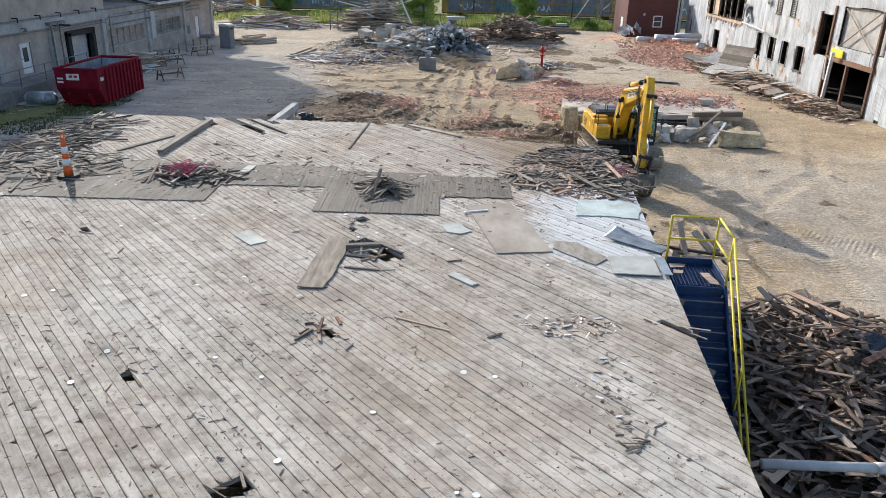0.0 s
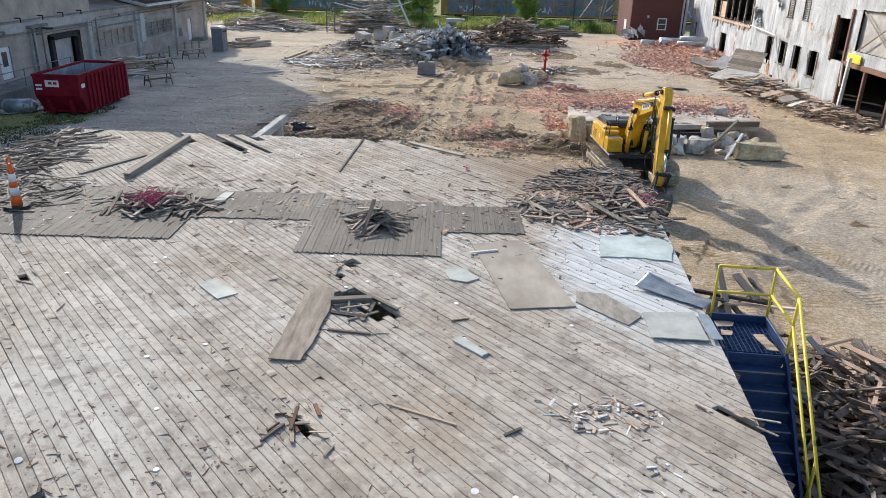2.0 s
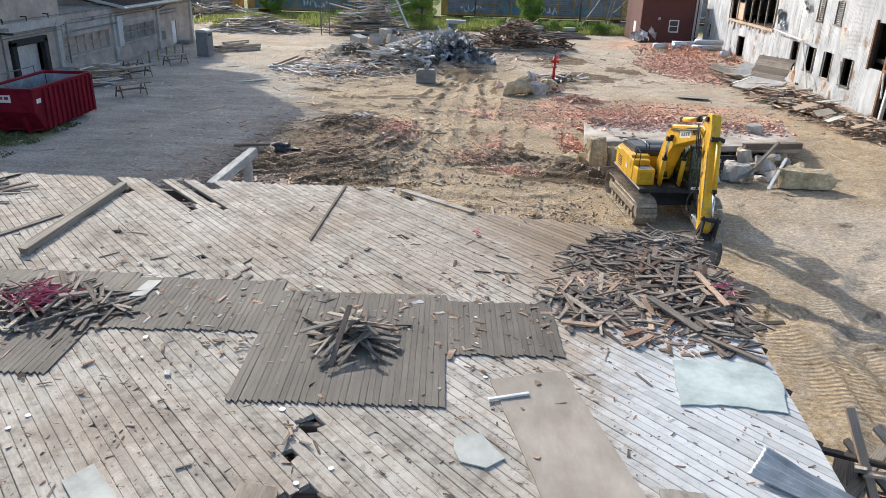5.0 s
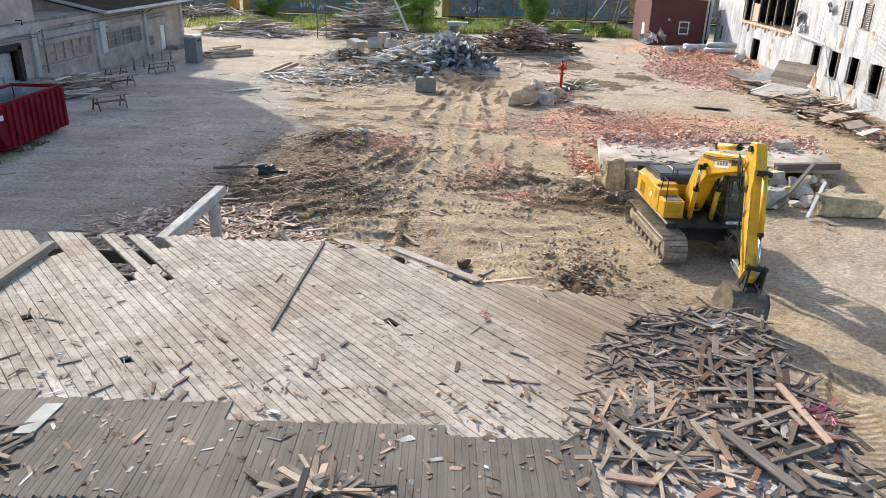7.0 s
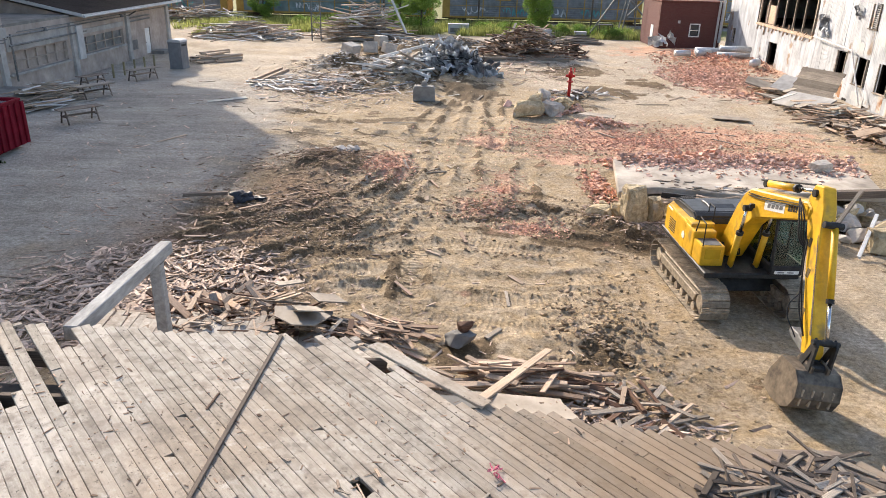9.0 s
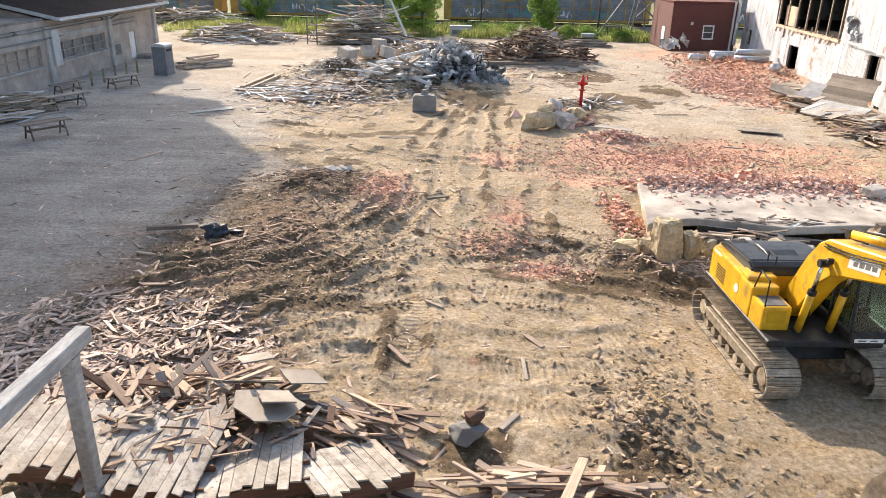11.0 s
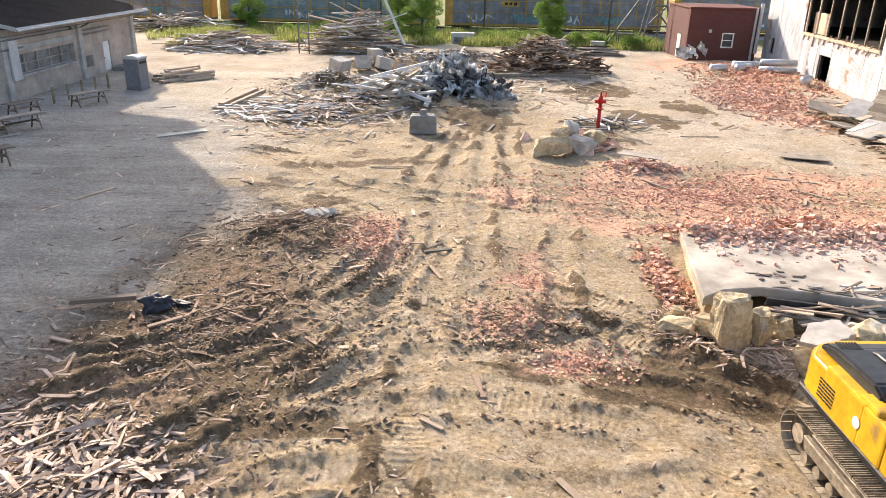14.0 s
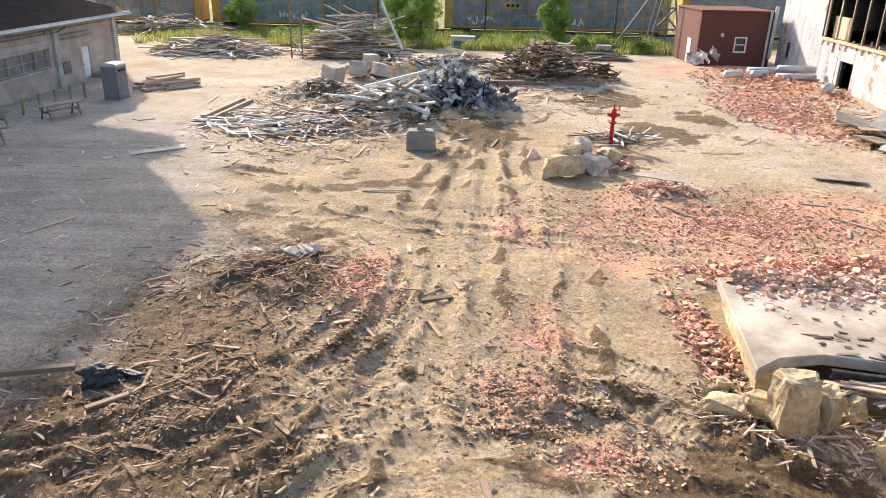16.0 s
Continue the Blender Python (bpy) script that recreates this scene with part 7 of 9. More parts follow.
post = thing("timber_post", "pale grey timber post holding a slanting girder", "post", (-5.82, 25.6, 0.0))
part("post_shaft", boxbm((0, 0, 1.55), (0.24, 0.24, 3.1), 0.02), grey_timber, post)
bm = bmesh.new()
a, b = Vector((0.0, -3.5, DZ - 0.22)), Vector((0.1, 0.4, 3.22))
d = b - a
cube(bm, (a + b) / 2, (d.length, 0.25, 0.25), Matrix.Rotation(math.atan2(d.y, d.x), 4, "Z") @ Matrix.Rotation(-math.asin(d.z / d.length), 4, "Y"))
bmesh.ops.bevel(bm, geom=list(bm.edges), offset=0.015, segments=1, affect="EDGES")
part("girder", bm, grey_timber, post, "squared pale girder")
part("bracket", boxbm((0, 0, 3.07), (0.34, 0.34, 0.06), 0.01), steel_grey, post)


# ---- heaps farther off ----
bent = []
for k in range(5):
    bm = bmesh.new()
    vs = [[bm.verts.new((x / 10 - 0.5, y / 8 - 0.5, 0.38 * noise.noise((x * 0.25 + k * 7, y * 0.28, k)) + 0.22 * abs(noise.noise((x * 0.55, y * 0.6 + k, 3))))) for y in range(9)] for x in range(11)]
    for x in range(10):
        for y in range(8):
            bm.faces.new((vs[x][y], vs[x + 1][y], vs[x + 1][y + 1], vs[x][y + 1]))
    ret = bmesh.ops.solidify(bm, geom=list(bm.faces), thickness=0.012)
    bent.append(mesh_of("bent_sheet", bm, surf("scrap_metal_%s" % "abcde"[k], (0.20 + 0.10 * k, 0.21 + 0.105 * k, 0.22 + 0.11 * k), (0.46 + 0.10 * k, 0.48 + 0.10 * k, 0.50 + 0.10 * k), 2, 0.40, 0.1, metal=0.12, rand=0.45, big=0.3)))
mp = thing("metal_scrap_heap", "heap of crumpled grey and silver sheet metal scrap", "scrap heap", (0.0, 71.0, 0.0))
rd = random.Random(61)
for i in range(290):
    r, a = rd.random() ** 0.55, rd.uniform(0, 2 * math.pi)
    x, y = 3.9 * r * math.cos(a), 2.6 * r * math.sin(a)
    z = 0.15 + 2.6 * (1 - r ** 1.6) * (0.3 + 0.7 * i / 290)
    ob = new("bent_sheet", rd.choice(bent))
    ob.parent = mp
    s = 0.45 + 1.1 * rd.random() ** 1.6
    ob.matrix_basis = pose(x, y, z, rd.uniform(-80, 80), rd.uniform(-60, 60), rd.uniform(0, 360)) @ Matrix.Diagonal((s * (1.7 if i % 2 else 1), s * (rd.uniform(0.1, 0.3) if i % 2 else rd.uniform(0.5, 1)), s, 1))
for i in range(14):
    a = Vector((rd.uniform(-2.5, 2.5), rd.uniform(-2.4, -0.5), rd.uniform(0.3, 2)))
    hose([a, a + Vector((rd.gauss(0, 0.6), rd.gauss(0, 0.2), rd.gauss(0.1, 0.4))), a + Vector((rd.gauss(0, 1), rd.gauss(0, 0.2), rd.gauss(-0.3, 0.3)))], 0.03, mp, rubber)
heap("timber_heap", "heap of white-painted framing timbers thrown crosswise", (-3.7, 68.2, 0.6), 2.6, 1.4, 2.1, 34, [white_wood, white_wood, white_wood, old_wood], (1.8, 4.8), (0.18, 0.4), (0.08, 0.18), tilt=34)
heap("timber_heap", "low scatter of white and grey timbers", (-9.5, 66.0, 0.1), 5.0, 4.0, 0.35, 120, [white_wood, old_wood, pale_wood, white_wood], (0.8, 3.2), (0.08, 0.2), (0.03, 0.1), tilt=8)
heap("timber_heap", "tall heap of dark broken joists", (7.6, 84.0, 0.2), 4.9, 2.8, 3.0, 420, [dark_wood, red_tan_wood, old_wood, brown_wood, pale_wood], (0.7, 2.6), (0.1, 0.26), (0.04, 0.1), tilt=26, spread=0.75)
heap("timber_heap", "end of a dark timber heap under brush", (12.3, 85.2, 0.1), 1.8, 1.4, 1.3, 60, [dark_wood, brown_wood], (0.6, 1.8), (0.1, 0.25), (0.05, 0.12), tilt=30)
heap("lumber_stack", "long stack of grey salvaged lumber", (-9.6, 97.5, 0.1), 4.2, 3.0, 4.0, 220, [old_wood, white_wood, pale_wood, old_wood], (2.6, 6.0), (0.12, 0.26), (0.05, 0.12), yaw=(4, 34), tilt=18, spread=0.6)
heap("lumber_stack", "wide low pile of pale salvaged boards", (-23.0, 97.5, 0.0), 6.2, 4.5, 1.7, 260, [pale_wood, old_wood, white_wood], (1.5, 5.0), (0.10, 0.24), (0.05, 0.1), tilt=12, spread=0.75)
heap("lumber_stack", "far pile of pale boards", (-34, 114.0, 0.0), 8.0, 3.0, 2.2, 160, [pale_wood, white_wood, old_wood], (2.0, 5.0), (0.12, 0.26), (0.05, 0.1), tilt=12, spread=0.75)
heap("lumber_stack", "small stack of squared grey timbers", (-20.4, 77.0, 0.0), 1.5, 1.2, 0.8, 40, [old_wood, pale_wood], (1.8, 3.0), (0.15, 0.25), (0.1, 0.18), yaw=(50, 6), tilt=3)
heap("lumber_stack", "flat stack of grey planks at the grass edge", (15.0, 99.0, 0.0), 1.8, 1.2, 0.9, 36, [old_wood, dark_wood], (2.4, 3.4), (0.15, 0.28), (0.05, 0.1), yaw=(6, 5), tilt=3)
heap("lumber_stack", "boards piled beside a wall", (-24.5, 56.2, 0.0), 1.3, 3.0, 1.5, 110, [old_wood, old_wood, pale_wood, white_wood], (1.5, 3.5), (0.1, 0.2), (0.03, 0.08), yaw=(60, 22), tilt=8)
heap("board_heap", "broken boards and planks below the mill wall", (24.6, 56.0, 0.2), 2.3, 5.5, 0.9, 200, [old_wood, pale_wood, pale_wood, red_tan_wood], (0.4, 2.0), (0.1, 0.34), (0.02, 0.06), tilt=9)
heap("board_heap", "splintered boards near the mill doors", (25.2, 47.0, 0.1), 2.0, 4.5, 0.7, 170, [old_wood, pale_wood, pale_wood, red_tan_wood], (0.3, 1.6), (0.08, 0.28), (0.02, 0.05), tilt=9)
heap("board_heap", "grey boards thrown beside the mill", (25.0, 67.5, 0.2), 2.0, 3.0, 0.6, 60, [old_wood, pale_wood], (0.6, 2.2), (0.1, 0.25), (0.03, 0.07), tilt=14)
heap("board_heap", "boards behind the red post", (9.5, 63.6, 0.1), 2.2, 1.2, 0.4, 40, [old_wood, white_wood, dark_wood], (0.6, 2.6), (0.08, 0.2), (0.03, 0.08), tilt=10)
loose_board("timber_beam", "long low beam at the foot of the dark heap", old_wood, (2.6, 80.6, 0.05), (11.2, 81.2, 0.05), 0.4, 0.45, "beam")
loose_board("timber_beam", "white board standing out of the lumber stack", white_wood, (-4.6, 93.0, 1.2), (-6.6, 94.5, 5.2), 0.3, 0.12, "beam")
for i, (x, y, z, s, m) in enumerate(((5.1, 56.3, 0.5, (2.0, 1.2, 1.0), stone), (6.5, 57.0, 0.45, (1.5, 1.1, 0.9), concrete), (6.2, 58.2, 0.8, (1.1, 0.9, 1.3), concrete), (7.4, 58.2, 0.5, (1.3, 1.0, 0.8), stone), (5.6, 57.4, 0.8, (0.9, 0.7, 0.9), stone), (7.8, 60.2, 0.3, (1.6, 1.0, 0.6), concrete_old))):
    ob = part("foundation_stone", rough_chunk([q * 1.0 for q in s], 110 + i, 22, 0.09), m)
    ob.matrix_basis = pose(x, y, z, 6 * (i % 3), 5 * (i % 2), 37 * i)
    tagged(ob, "broken tan and grey foundation boulder", "stone", "boulders by the red post")
for i, (x, y, s) in enumerate(((-7.3, 82.0, 1.3), (-5.6, 82.4, 1.2), (-9.0, 80.5, 1.5), (-4.0, 81.0, 0.9), (-6.5, 84.0, 1.2))):
    ob = part("concrete_block", boxbm((0, 0, 0), (s, s * 0.8, s * 0.8), 0.05), concrete, None)
    ob.matrix_basis = pose(x, y, gz(x, y) + s * 0.5, 12 * (i % 3) - 10, 15 * (i % 2), 31 * i)
    tagged(ob, "pale concrete cube dumped on a soil heap", "concrete block", "dumped concrete cubes")
bk1 = thing("concrete_counterweight", "grey concrete block with a lifting knob on top", "concrete block", (-1.5, 60.7, 0.0), 2)
part("body", prism([(-0.75, 0.0), (0.75, 0.0), (0.72, 0.85), (0.62, 1.0), (-0.62, 1.0), (-0.72, 0.85)], -0.4, 0.4, "y", 0.03), concrete_old, bk1)
part("knob", tubebm((0, 0, 0.98), (0, 0, 1.3), 0.22, 14, 0.16), concrete_old, bk1)

hy = thing("standpipe", "red enamel fire standpipe with a hand wheel", "standpipe", (8.52, 62.6, 0.0))
part("pipe", tubebm((0, 0, 0), (0, 0, 1.5), 0.11, 14), hydrant_red, hy, "", True)
part("flange", tubebm((0, 0, 1.18), (0, 0, 1.26), 0.22, 16), hydrant_red, hy)
part("head", tubebm((0, 0, 1.5), (0, 0, 1.95), 0.17, 14, 0.12), hydrant_red, hy, "", True)
part("outlet", tubebm((-0.32, 0, 1.62), (0.32, 0, 1.62), 0.09, 12), hydrant_red, hy)
part("stem", tubebm((0, 0, 1.95), (0, 0, 2.18), 0.05, 10), hydrant_red, hy)
part("hand_wheel", tubebm((0.24, 0, 2.0), (0.28, 0, 2.0), 0.16, 16), hydrant_red, hy)

# sheets torn off the mill lying along its foot
mill_sheets = random.Random(19)
for i in range(16):
    x, y = mill_sheets.uniform(22.6, 25.6), 44 + i * 1.6 + mill_sheets.uniform(-0.8, 0.8)
    w, l = mill_sheets.uniform(0.8, 1.8), mill_sheets.uniform(0.6, 1.3)
    sheet("plywood_sheet", "tan plywood sheet torn off and thrown on the debris", [(x - w / 2, y - l / 2), (x + w / 2, y - l * 0.4), (x + w * 0.45, y + l / 2), (x - w * 0.4, y + l * 0.45)], (plywood, pale_wood, board_white)[i % 3], 0.03, 0.75 + gz(x, y) * 0.5, 0.04, "sheet", (mill_sheets.uniform(-14, 14), mill_sheets.uniform(-22, 6), 0))

# ---- walls with openings ----
def wall(name, parent, mat, u0, u1, z0, z1, t, holes, place, label=""):
    """A wall of thickness t with rectangular openings (u0, u1, z0, z1). place turns (u, depth, z) into the parent's space."""
    us = sorted({u0, u1, *(v for h in holes for v in h[:2] if u0 < v < u1)})
    zs = sorted({z0, z1, *(v for h in holes for v in h[2:] if z0 < v < z1)})
    bm = bmesh.new()
    for a, b in zip(us[:-1], us[1:]):
        for c, d in zip(zs[:-1], zs[1:]):
            if any(h[0] <= a and b <= h[1] and h[2] <= c and d <= h[3] for h in holes):
                continue
            p, q = Vector(place(a, 0, c)), Vector(place(b, t, d))
            cube(bm, (p + q) / 2, [abs(v) for v in q - p])
    bmesh.ops.remove_doubles(bm, verts=bm.verts, dist=0.0005)
    return part(name, bm, mat, parent, label)


# ---- long shed on the left ----
SX = -27.5
shed = thing("shed_building", "long taupe masonry shed with loading door and brown roof", "building")
pl = lambda u, d, z: (SX - d, u, z)
S_WIN = [(57.9, 65.4, 1.45, 2.75), (67.2, 75.0, 1.5, 2.75)]
S_HOLES = [(51.2, 55.6, 0.95, 3.1), (45.3, 46.6, 1.0, 3.0), (79.5, 80.7, 0.1, 2.35), *S_WIN]
wall("wall", shed, shed_wall, 18, 85.4, -0.2, 4.3, 0.4, S_HOLES, pl)
part("upper_wall", boxbm((SX - 0.2, 38, 6.7), (0.4, 40, 5.0)), shed_wall, shed)
part("end_wall", boxbm((SX - 9, 85.2, 2.0), (17.2, 0.4, 4.4)), shed_wall, shed)
part("far_wall", boxbm((SX - 18, 52, 3.0), (0.4, 67, 6.4)), shed_wall, shed)
part("near_wall", boxbm((SX - 9, 18, 4.0), (17.6, 0.4, 8.4)), shed_wall, shed)
part("upper_end_wall", boxbm((SX - 9, 58, 6.7), (17.6, 0.4, 5.0)), shed_wall, shed)
part("flat_roof", boxbm((SX - 9, 38, 9.3), (18.6, 40.6, 0.3)), roofing, shed)
# unseen masses added behind the shed, their outline shaped to shade the yard
part("rear_block", boxbm((SX - 18.7, 56.75, 14.9), (18, 77.5, 29.8)), shed_wall, shed, "plain tall unseen block added behind the shed to shade the yard")
part("rear_wing", boxbm((SX - 18.7, 99.46, 9.0), (18, 7.9, 18.0)), shed_wall, shed)
part("roof_plant", prism([(95.52, 18.1), (102.5, 23.1), (102.9, 25.2), (98.6, 24.3), (99.5, 26.5), (100.5, 29.8), (95.52, 29.8)], SX - 13.7, SX - 9.7, "x"), shed_trim, shed, "unseen raking prism added to shape the edge of the yard's shade")
part("concrete_band", boxbm((SX + 0.09, 38, 4.0), (0.18, 40, 0.6), 0.02), shed_trim, shed, "projecting concrete band")
for y in (30, 36, 42.6, 49.2, 57.2, 66.2, 75.8, 85.0):
    part("pilaster", boxbm((SX + 0.11, y, 1.95), (0.22, 0.55, 4.0), 0.015), shed_trim, shed)
part("roof", prism([(SX + 1.0, 4.38), (SX + 1.0, 4.52), (SX - 9.2, 6.62), (SX - 19.2, 4.52), (SX - 19.2, 4.38), (SX - 9.2, 6.45)], 66.4, 86.4, "y"), roofing, shed, "brown shingle gable roof")
part("low_roof", boxbm((SX - 9, 62.2, 4.38), (18, 8.3, 0.16)), concrete_old, shed, "dusty flat roof")
part("fascia", boxbm((SX + 1.03, 76.4, 4.4), (0.05, 20.0, 0.22)), box_light, shed, "pale fascia board")
part("rake_board", prism([(SX + 1.0, 4.3), (SX + 1.0, 4.54), (SX - 9.2, 6.64), (SX - 9.2, 6.4)], 66.34, 66.39, "y"), box_light, shed, "pale rake board")
part("gutter", tubebm((SX + 1.1, 66.4, 4.34), (SX + 1.1, 86.4, 4.34), 0.07, 8), box_light, shed)
part("soffit", boxbm((SX + 0.5, 76.4, 4.32), (1.0, 19.8, 0.06)), shed_trim, shed)
for y in (66.7, 85.0):
    part("gable", prism([(SX, 4.31), (SX - 9.2, 6.3), (SX - 18.4, 4.31)], y, y + 0.38, "y"), shed_wall, shed)
part("wall_panel", boxbm((SX + 0.32, 66.85, 2.5), (0.14, 0.9, 2.4), 0.01), box_light, shed, "pale grey panel fixed to the wall")
for a, b in (((SX + 0.9, 76.0, 4.1), (SX + 0.15, 76.0, 3.7)), ((SX + 0.15, 76.0, 3.7), (SX + 0.15, 76.0, 0.3)), ((SX + 0.9, 85.3, 4.1), (SX + 0.15, 85.3, 3.7)), ((SX + 0.15, 85.3, 3.7), (SX + 0.15, 85.3, 0.1)), ((SX + 0.15, 76.0, 3.2), (SX + 0.15, 80.5, 3.2)), ((SX + 0.15, 76.0, 3.5), (SX + 0.15, 80.5, 3.5)),
             ((SX + 0.3, 50.1, 0.9), (SX + 0.3, 50.1, 3.9)), ((SX + 0.3, 49.0, 0.9), (SX + 0.3, 49.0, 3.9)), ((SX + 0.3, 57.9, 3.2), (SX + 0.3, 68, 3.2)), ((SX + 0.25, 58.2, 1.0), (SX + 0.25, 58.2, 3.9))):
    part("pipe", tubebm(a, b, 0.06, 8), steel_grey, shed)
for y in (37.5, 42, 45.5, 49.5, 62, 74):
    lamp_a = part("wall_lamp", boxbm((SX + 0.3, y, 3.95), (0.35, 0.06, 0.06)), steel_grey, shed)
    part("lamp_shade", tubebm((SX + 0.48, y, 3.98), (SX + 0.48, y, 3.75), 0.05, 12, 0.16), steel_grey, lamp_a)
for u0, u1, z0, z1 in S_WIN:
    n = 6 if u0 < 65 else 5
    w = part("window", boxbm((SX - 0.3, (u0 + u1) / 2, (z0 + z1) / 2), (0.02, u1 - u0, z1 - z0)), shed_wall if u0 < 65 else dusty_pane, shed, "boarded window" if u0 < 65 else "dusty multi-pane window")
    for i in range(n + 1):
        part("mullion", boxbm((SX - 0.22, u0 + (u1 - u0) * i / n, (z0 + z1) / 2), (0.1, 0.07, z1 - z0)), shed_wall, w)
    for zz in (z0 + 0.03, (z0 + z1) / 2, z1 - 0.03):
        part("glazing_bar", boxbm((SX - 0.2, (u0 + u1) / 2, zz), (0.1, u1 - u0, 0.06)), shed_wall, w)
    part("sill", boxbm((SX + 0.06, (u0 + u1) / 2, z0 - 0.06), (0.24, u1 - u0 + 0.2, 0.12)), shed_trim, w)
dd = part("loading_door", boxbm((SX - 0.28, 53.4, 2.0), (0.08, 3.0, 2.1)), duct, shed, "grey-blue panelled loading door")
for z in (1.35, 1.75, 2.15, 2.55):
    part("door_panel", boxbm((SX - 0.235, 53.4, z), (0.02, 2.7, 0.33), 0.01), duct, dd)
for y in (51.5, 55.3):
    part("dock_seal", boxbm((SX + 0.05, y, 2.0), (0.35, 0.5, 2.3), 0.04), rubber, dd, "dark dock seal pad")
part("dock_seal", boxbm((SX + 0.05, 53.4, 3.05), (0.35, 4.3, 0.4), 0.04), rubber, dd)
for u0, u1, z0, z1 in (S_HOLES[1], S_HOLES[2]):
    dr = part("door", boxbm((SX - 0.1, (u0 + u1) / 2, (z0 + z1) / 2), (0.06, u1 - u0 - 0.08, z1 - z0 - 0.05), 0.01), cone_white, shed, "pale steel door")
    if u0 < 60:
        part("door_glass", boxbm((SX - 0.065, (u0 + u1) / 2, z1 - 0.75), (0.02, 0.55, 0.9)), window_dark, dr)
    part("door_knob", tubebm((SX - 0.07, u0 + 0.15, z0 + 1.0), (SX - 0.0, u0 + 0.15, z0 + 1.0), 0.035, 10), steel_grey, dr)
part("step", boxbm((SX + 0.6, 81.2, 0.15), (1.2, 1.6, 0.3), 0.01), concrete_old, shed)
part("vent", boxbm((SX + 0.03, 77.0, 1.2), (0.06, 1.1, 0.8)), steel_grey, shed)
dock = thing("loading_dock", "low grey concrete loading dock with pipe railing", "loading dock", (0, 0, 0), 0, "", "structure")
part("platform", boxbm((SX + 1.02, 41, 0.42), (2.0, 32, 0.95), 0.02), concrete_old, dock)
for i in range(9):
    part("rail_post", tubebm((SX + 1.9, 27 + i * 2.9, 0.88), (SX + 1.9, 27 + i * 2.9, 1.95), 0.03, 8), steel_grey, dock)
for z in (1.4, 1.93):
    part("rail", tubebm((SX + 1.9, 26, z), (SX + 1.9, 50.3, z), 0.03, 8), steel_grey, dock)

# conduits, brackets and stains along the shed
for y0, y1, z, r in ((18.5, 57.8, 4.45, 0.04), (18.5, 57.8, 3.62, 0.03), (57.9, 76, 3.75, 0.045), (59, 85, 3.95, 0.03), (49.5, 57.5, 3.45, 0.035)):
    part("conduit", tubebm((SX + 0.24, y0, z), (SX + 0.24, y1, z), r, 8), steel_grey, shed)
for i in range(14):
    y = 20.5 + i * 2.7
    part("bracket", boxbm((SX + 0.3, y, 4.62), (0.4, 0.07, 0.07)), black_metal, shed)
    part("bracket", boxbm((SX + 0.47, y, 4.5), (0.06, 0.07, 0.3)), black_metal, shed)
part("pipe_header", boxbm((SX + 0.75, 49.6, 3.85), (1.2, 0.12, 0.12)), black_metal, shed)
part("pipe_header", boxbm((SX + 0.35, 49.6, 3.98), (0.3, 2.2, 0.2)), steel_grey, shed)
part("lintel", boxbm((SX + 0.04, 61.7, 3.3), (0.1, 7.6, 0.95), 0.01), shed_trim, shed, "pale concrete lintel")
part("lintel", boxbm((SX + 0.04, 71.1, 3.15), (0.1, 7.8, 0.35), 0.01), shed_trim, shed)

# dumpster
dm = thing("dumpster", "dark red open steel dumpster with ribbed sides", "dumpster", (-21.4, 42.95, 0.0), 0)
W2, L2, ZB, ZT = 1.22, 3.0, 0.2, 2.3
part("floor_plate", boxbm((0, 0.2, ZB + 0.05), (2 * W2, 2 * L2 - 0.6, 0.1)), red_paint, dm)
for s in (-1, 1):
    sd = part("side_wall", prism([(-L2 + 0.75, ZB), (L2, ZB), (L2, ZT), (-L2, ZT), (-L2, ZB + 1.0)], s * W2 - 0.03, s * W2 + 0.03, "x"), red_paint, dm)
    for i in range(11):
        y = -L2 + 0.95 + i * 0.5
        part("rib", prism([(y, ZB + 0.02), (y + 0.22, ZB + 0.02), (y + 0.22, ZT - 0.1), (y, ZT - 0.1)], s * (W2 + 0.075) - 0.05, s * (W2 + 0.075) + 0.05, "x", 0.02), red_paint, sd)
    part("top_rail", boxbm((s * W2, 0, ZT), (0.14, 2 * L2 + 0.1, 0.12), 0.02), red_paint, sd)
part("end_wall", boxbm((0, L2, (ZB + ZT) / 2), (2 * W2, 0.06, ZT - ZB)), red_paint, dm)
part("front_wall", boxbm((0, -L2, (ZT + ZB + 1) / 2), (2 * W2, 0.06, ZT - ZB - 1.0)), red_paint, dm)
part("sloped_wall", prism([(-L2 - 0.03, ZB + 1.0), (-L2 + 0.03, ZB + 1.02), (-L2 + 0.78, ZB), (-L2 + 0.7, ZB)], -W2, W2, "x"), red_paint, dm)
for s in (-1, 1):
    part("inner_face", boxbm((s * (W2 - 0.045), 0.2, (ZB + ZT) / 2 + 0.1), (0.02, 2 * L2 - 0.7, ZT - ZB - 0.35)), galv, dm, "scraped grey inner face")
part("inner_face", boxbm((0, L2 - 0.05, (ZB + ZT) / 2), (2 * W2 - 0.1, 0.02, ZT - ZB - 0.2)), galv, dm)
for y in (-L2, L2):
    part("top_rail", boxbm((0, y, ZT), (2 * W2 + 0.14, 0.14, 0.12), 0.02), red_paint, dm)
for s in (-0.6, 0.6):
    part("skid", boxbm((s, 0.2, 0.1), (0.16, 2 * L2 - 0.5, 0.2), 0.01), black_metal, dm)
    part("upright", boxbm((s, -L2 + 0.35, 0.55), (0.14, 0.5, 0.9), 0.02, Matrix.Rotation(0.5, 4, "X")), red_paint, dm)
lb = part("label_plate", boxbm((-0.2, -L2 - 0.045, ZT - 0.45), (0.75, 0.02, 0.36)), cone_white, dm, "white label with red bars")
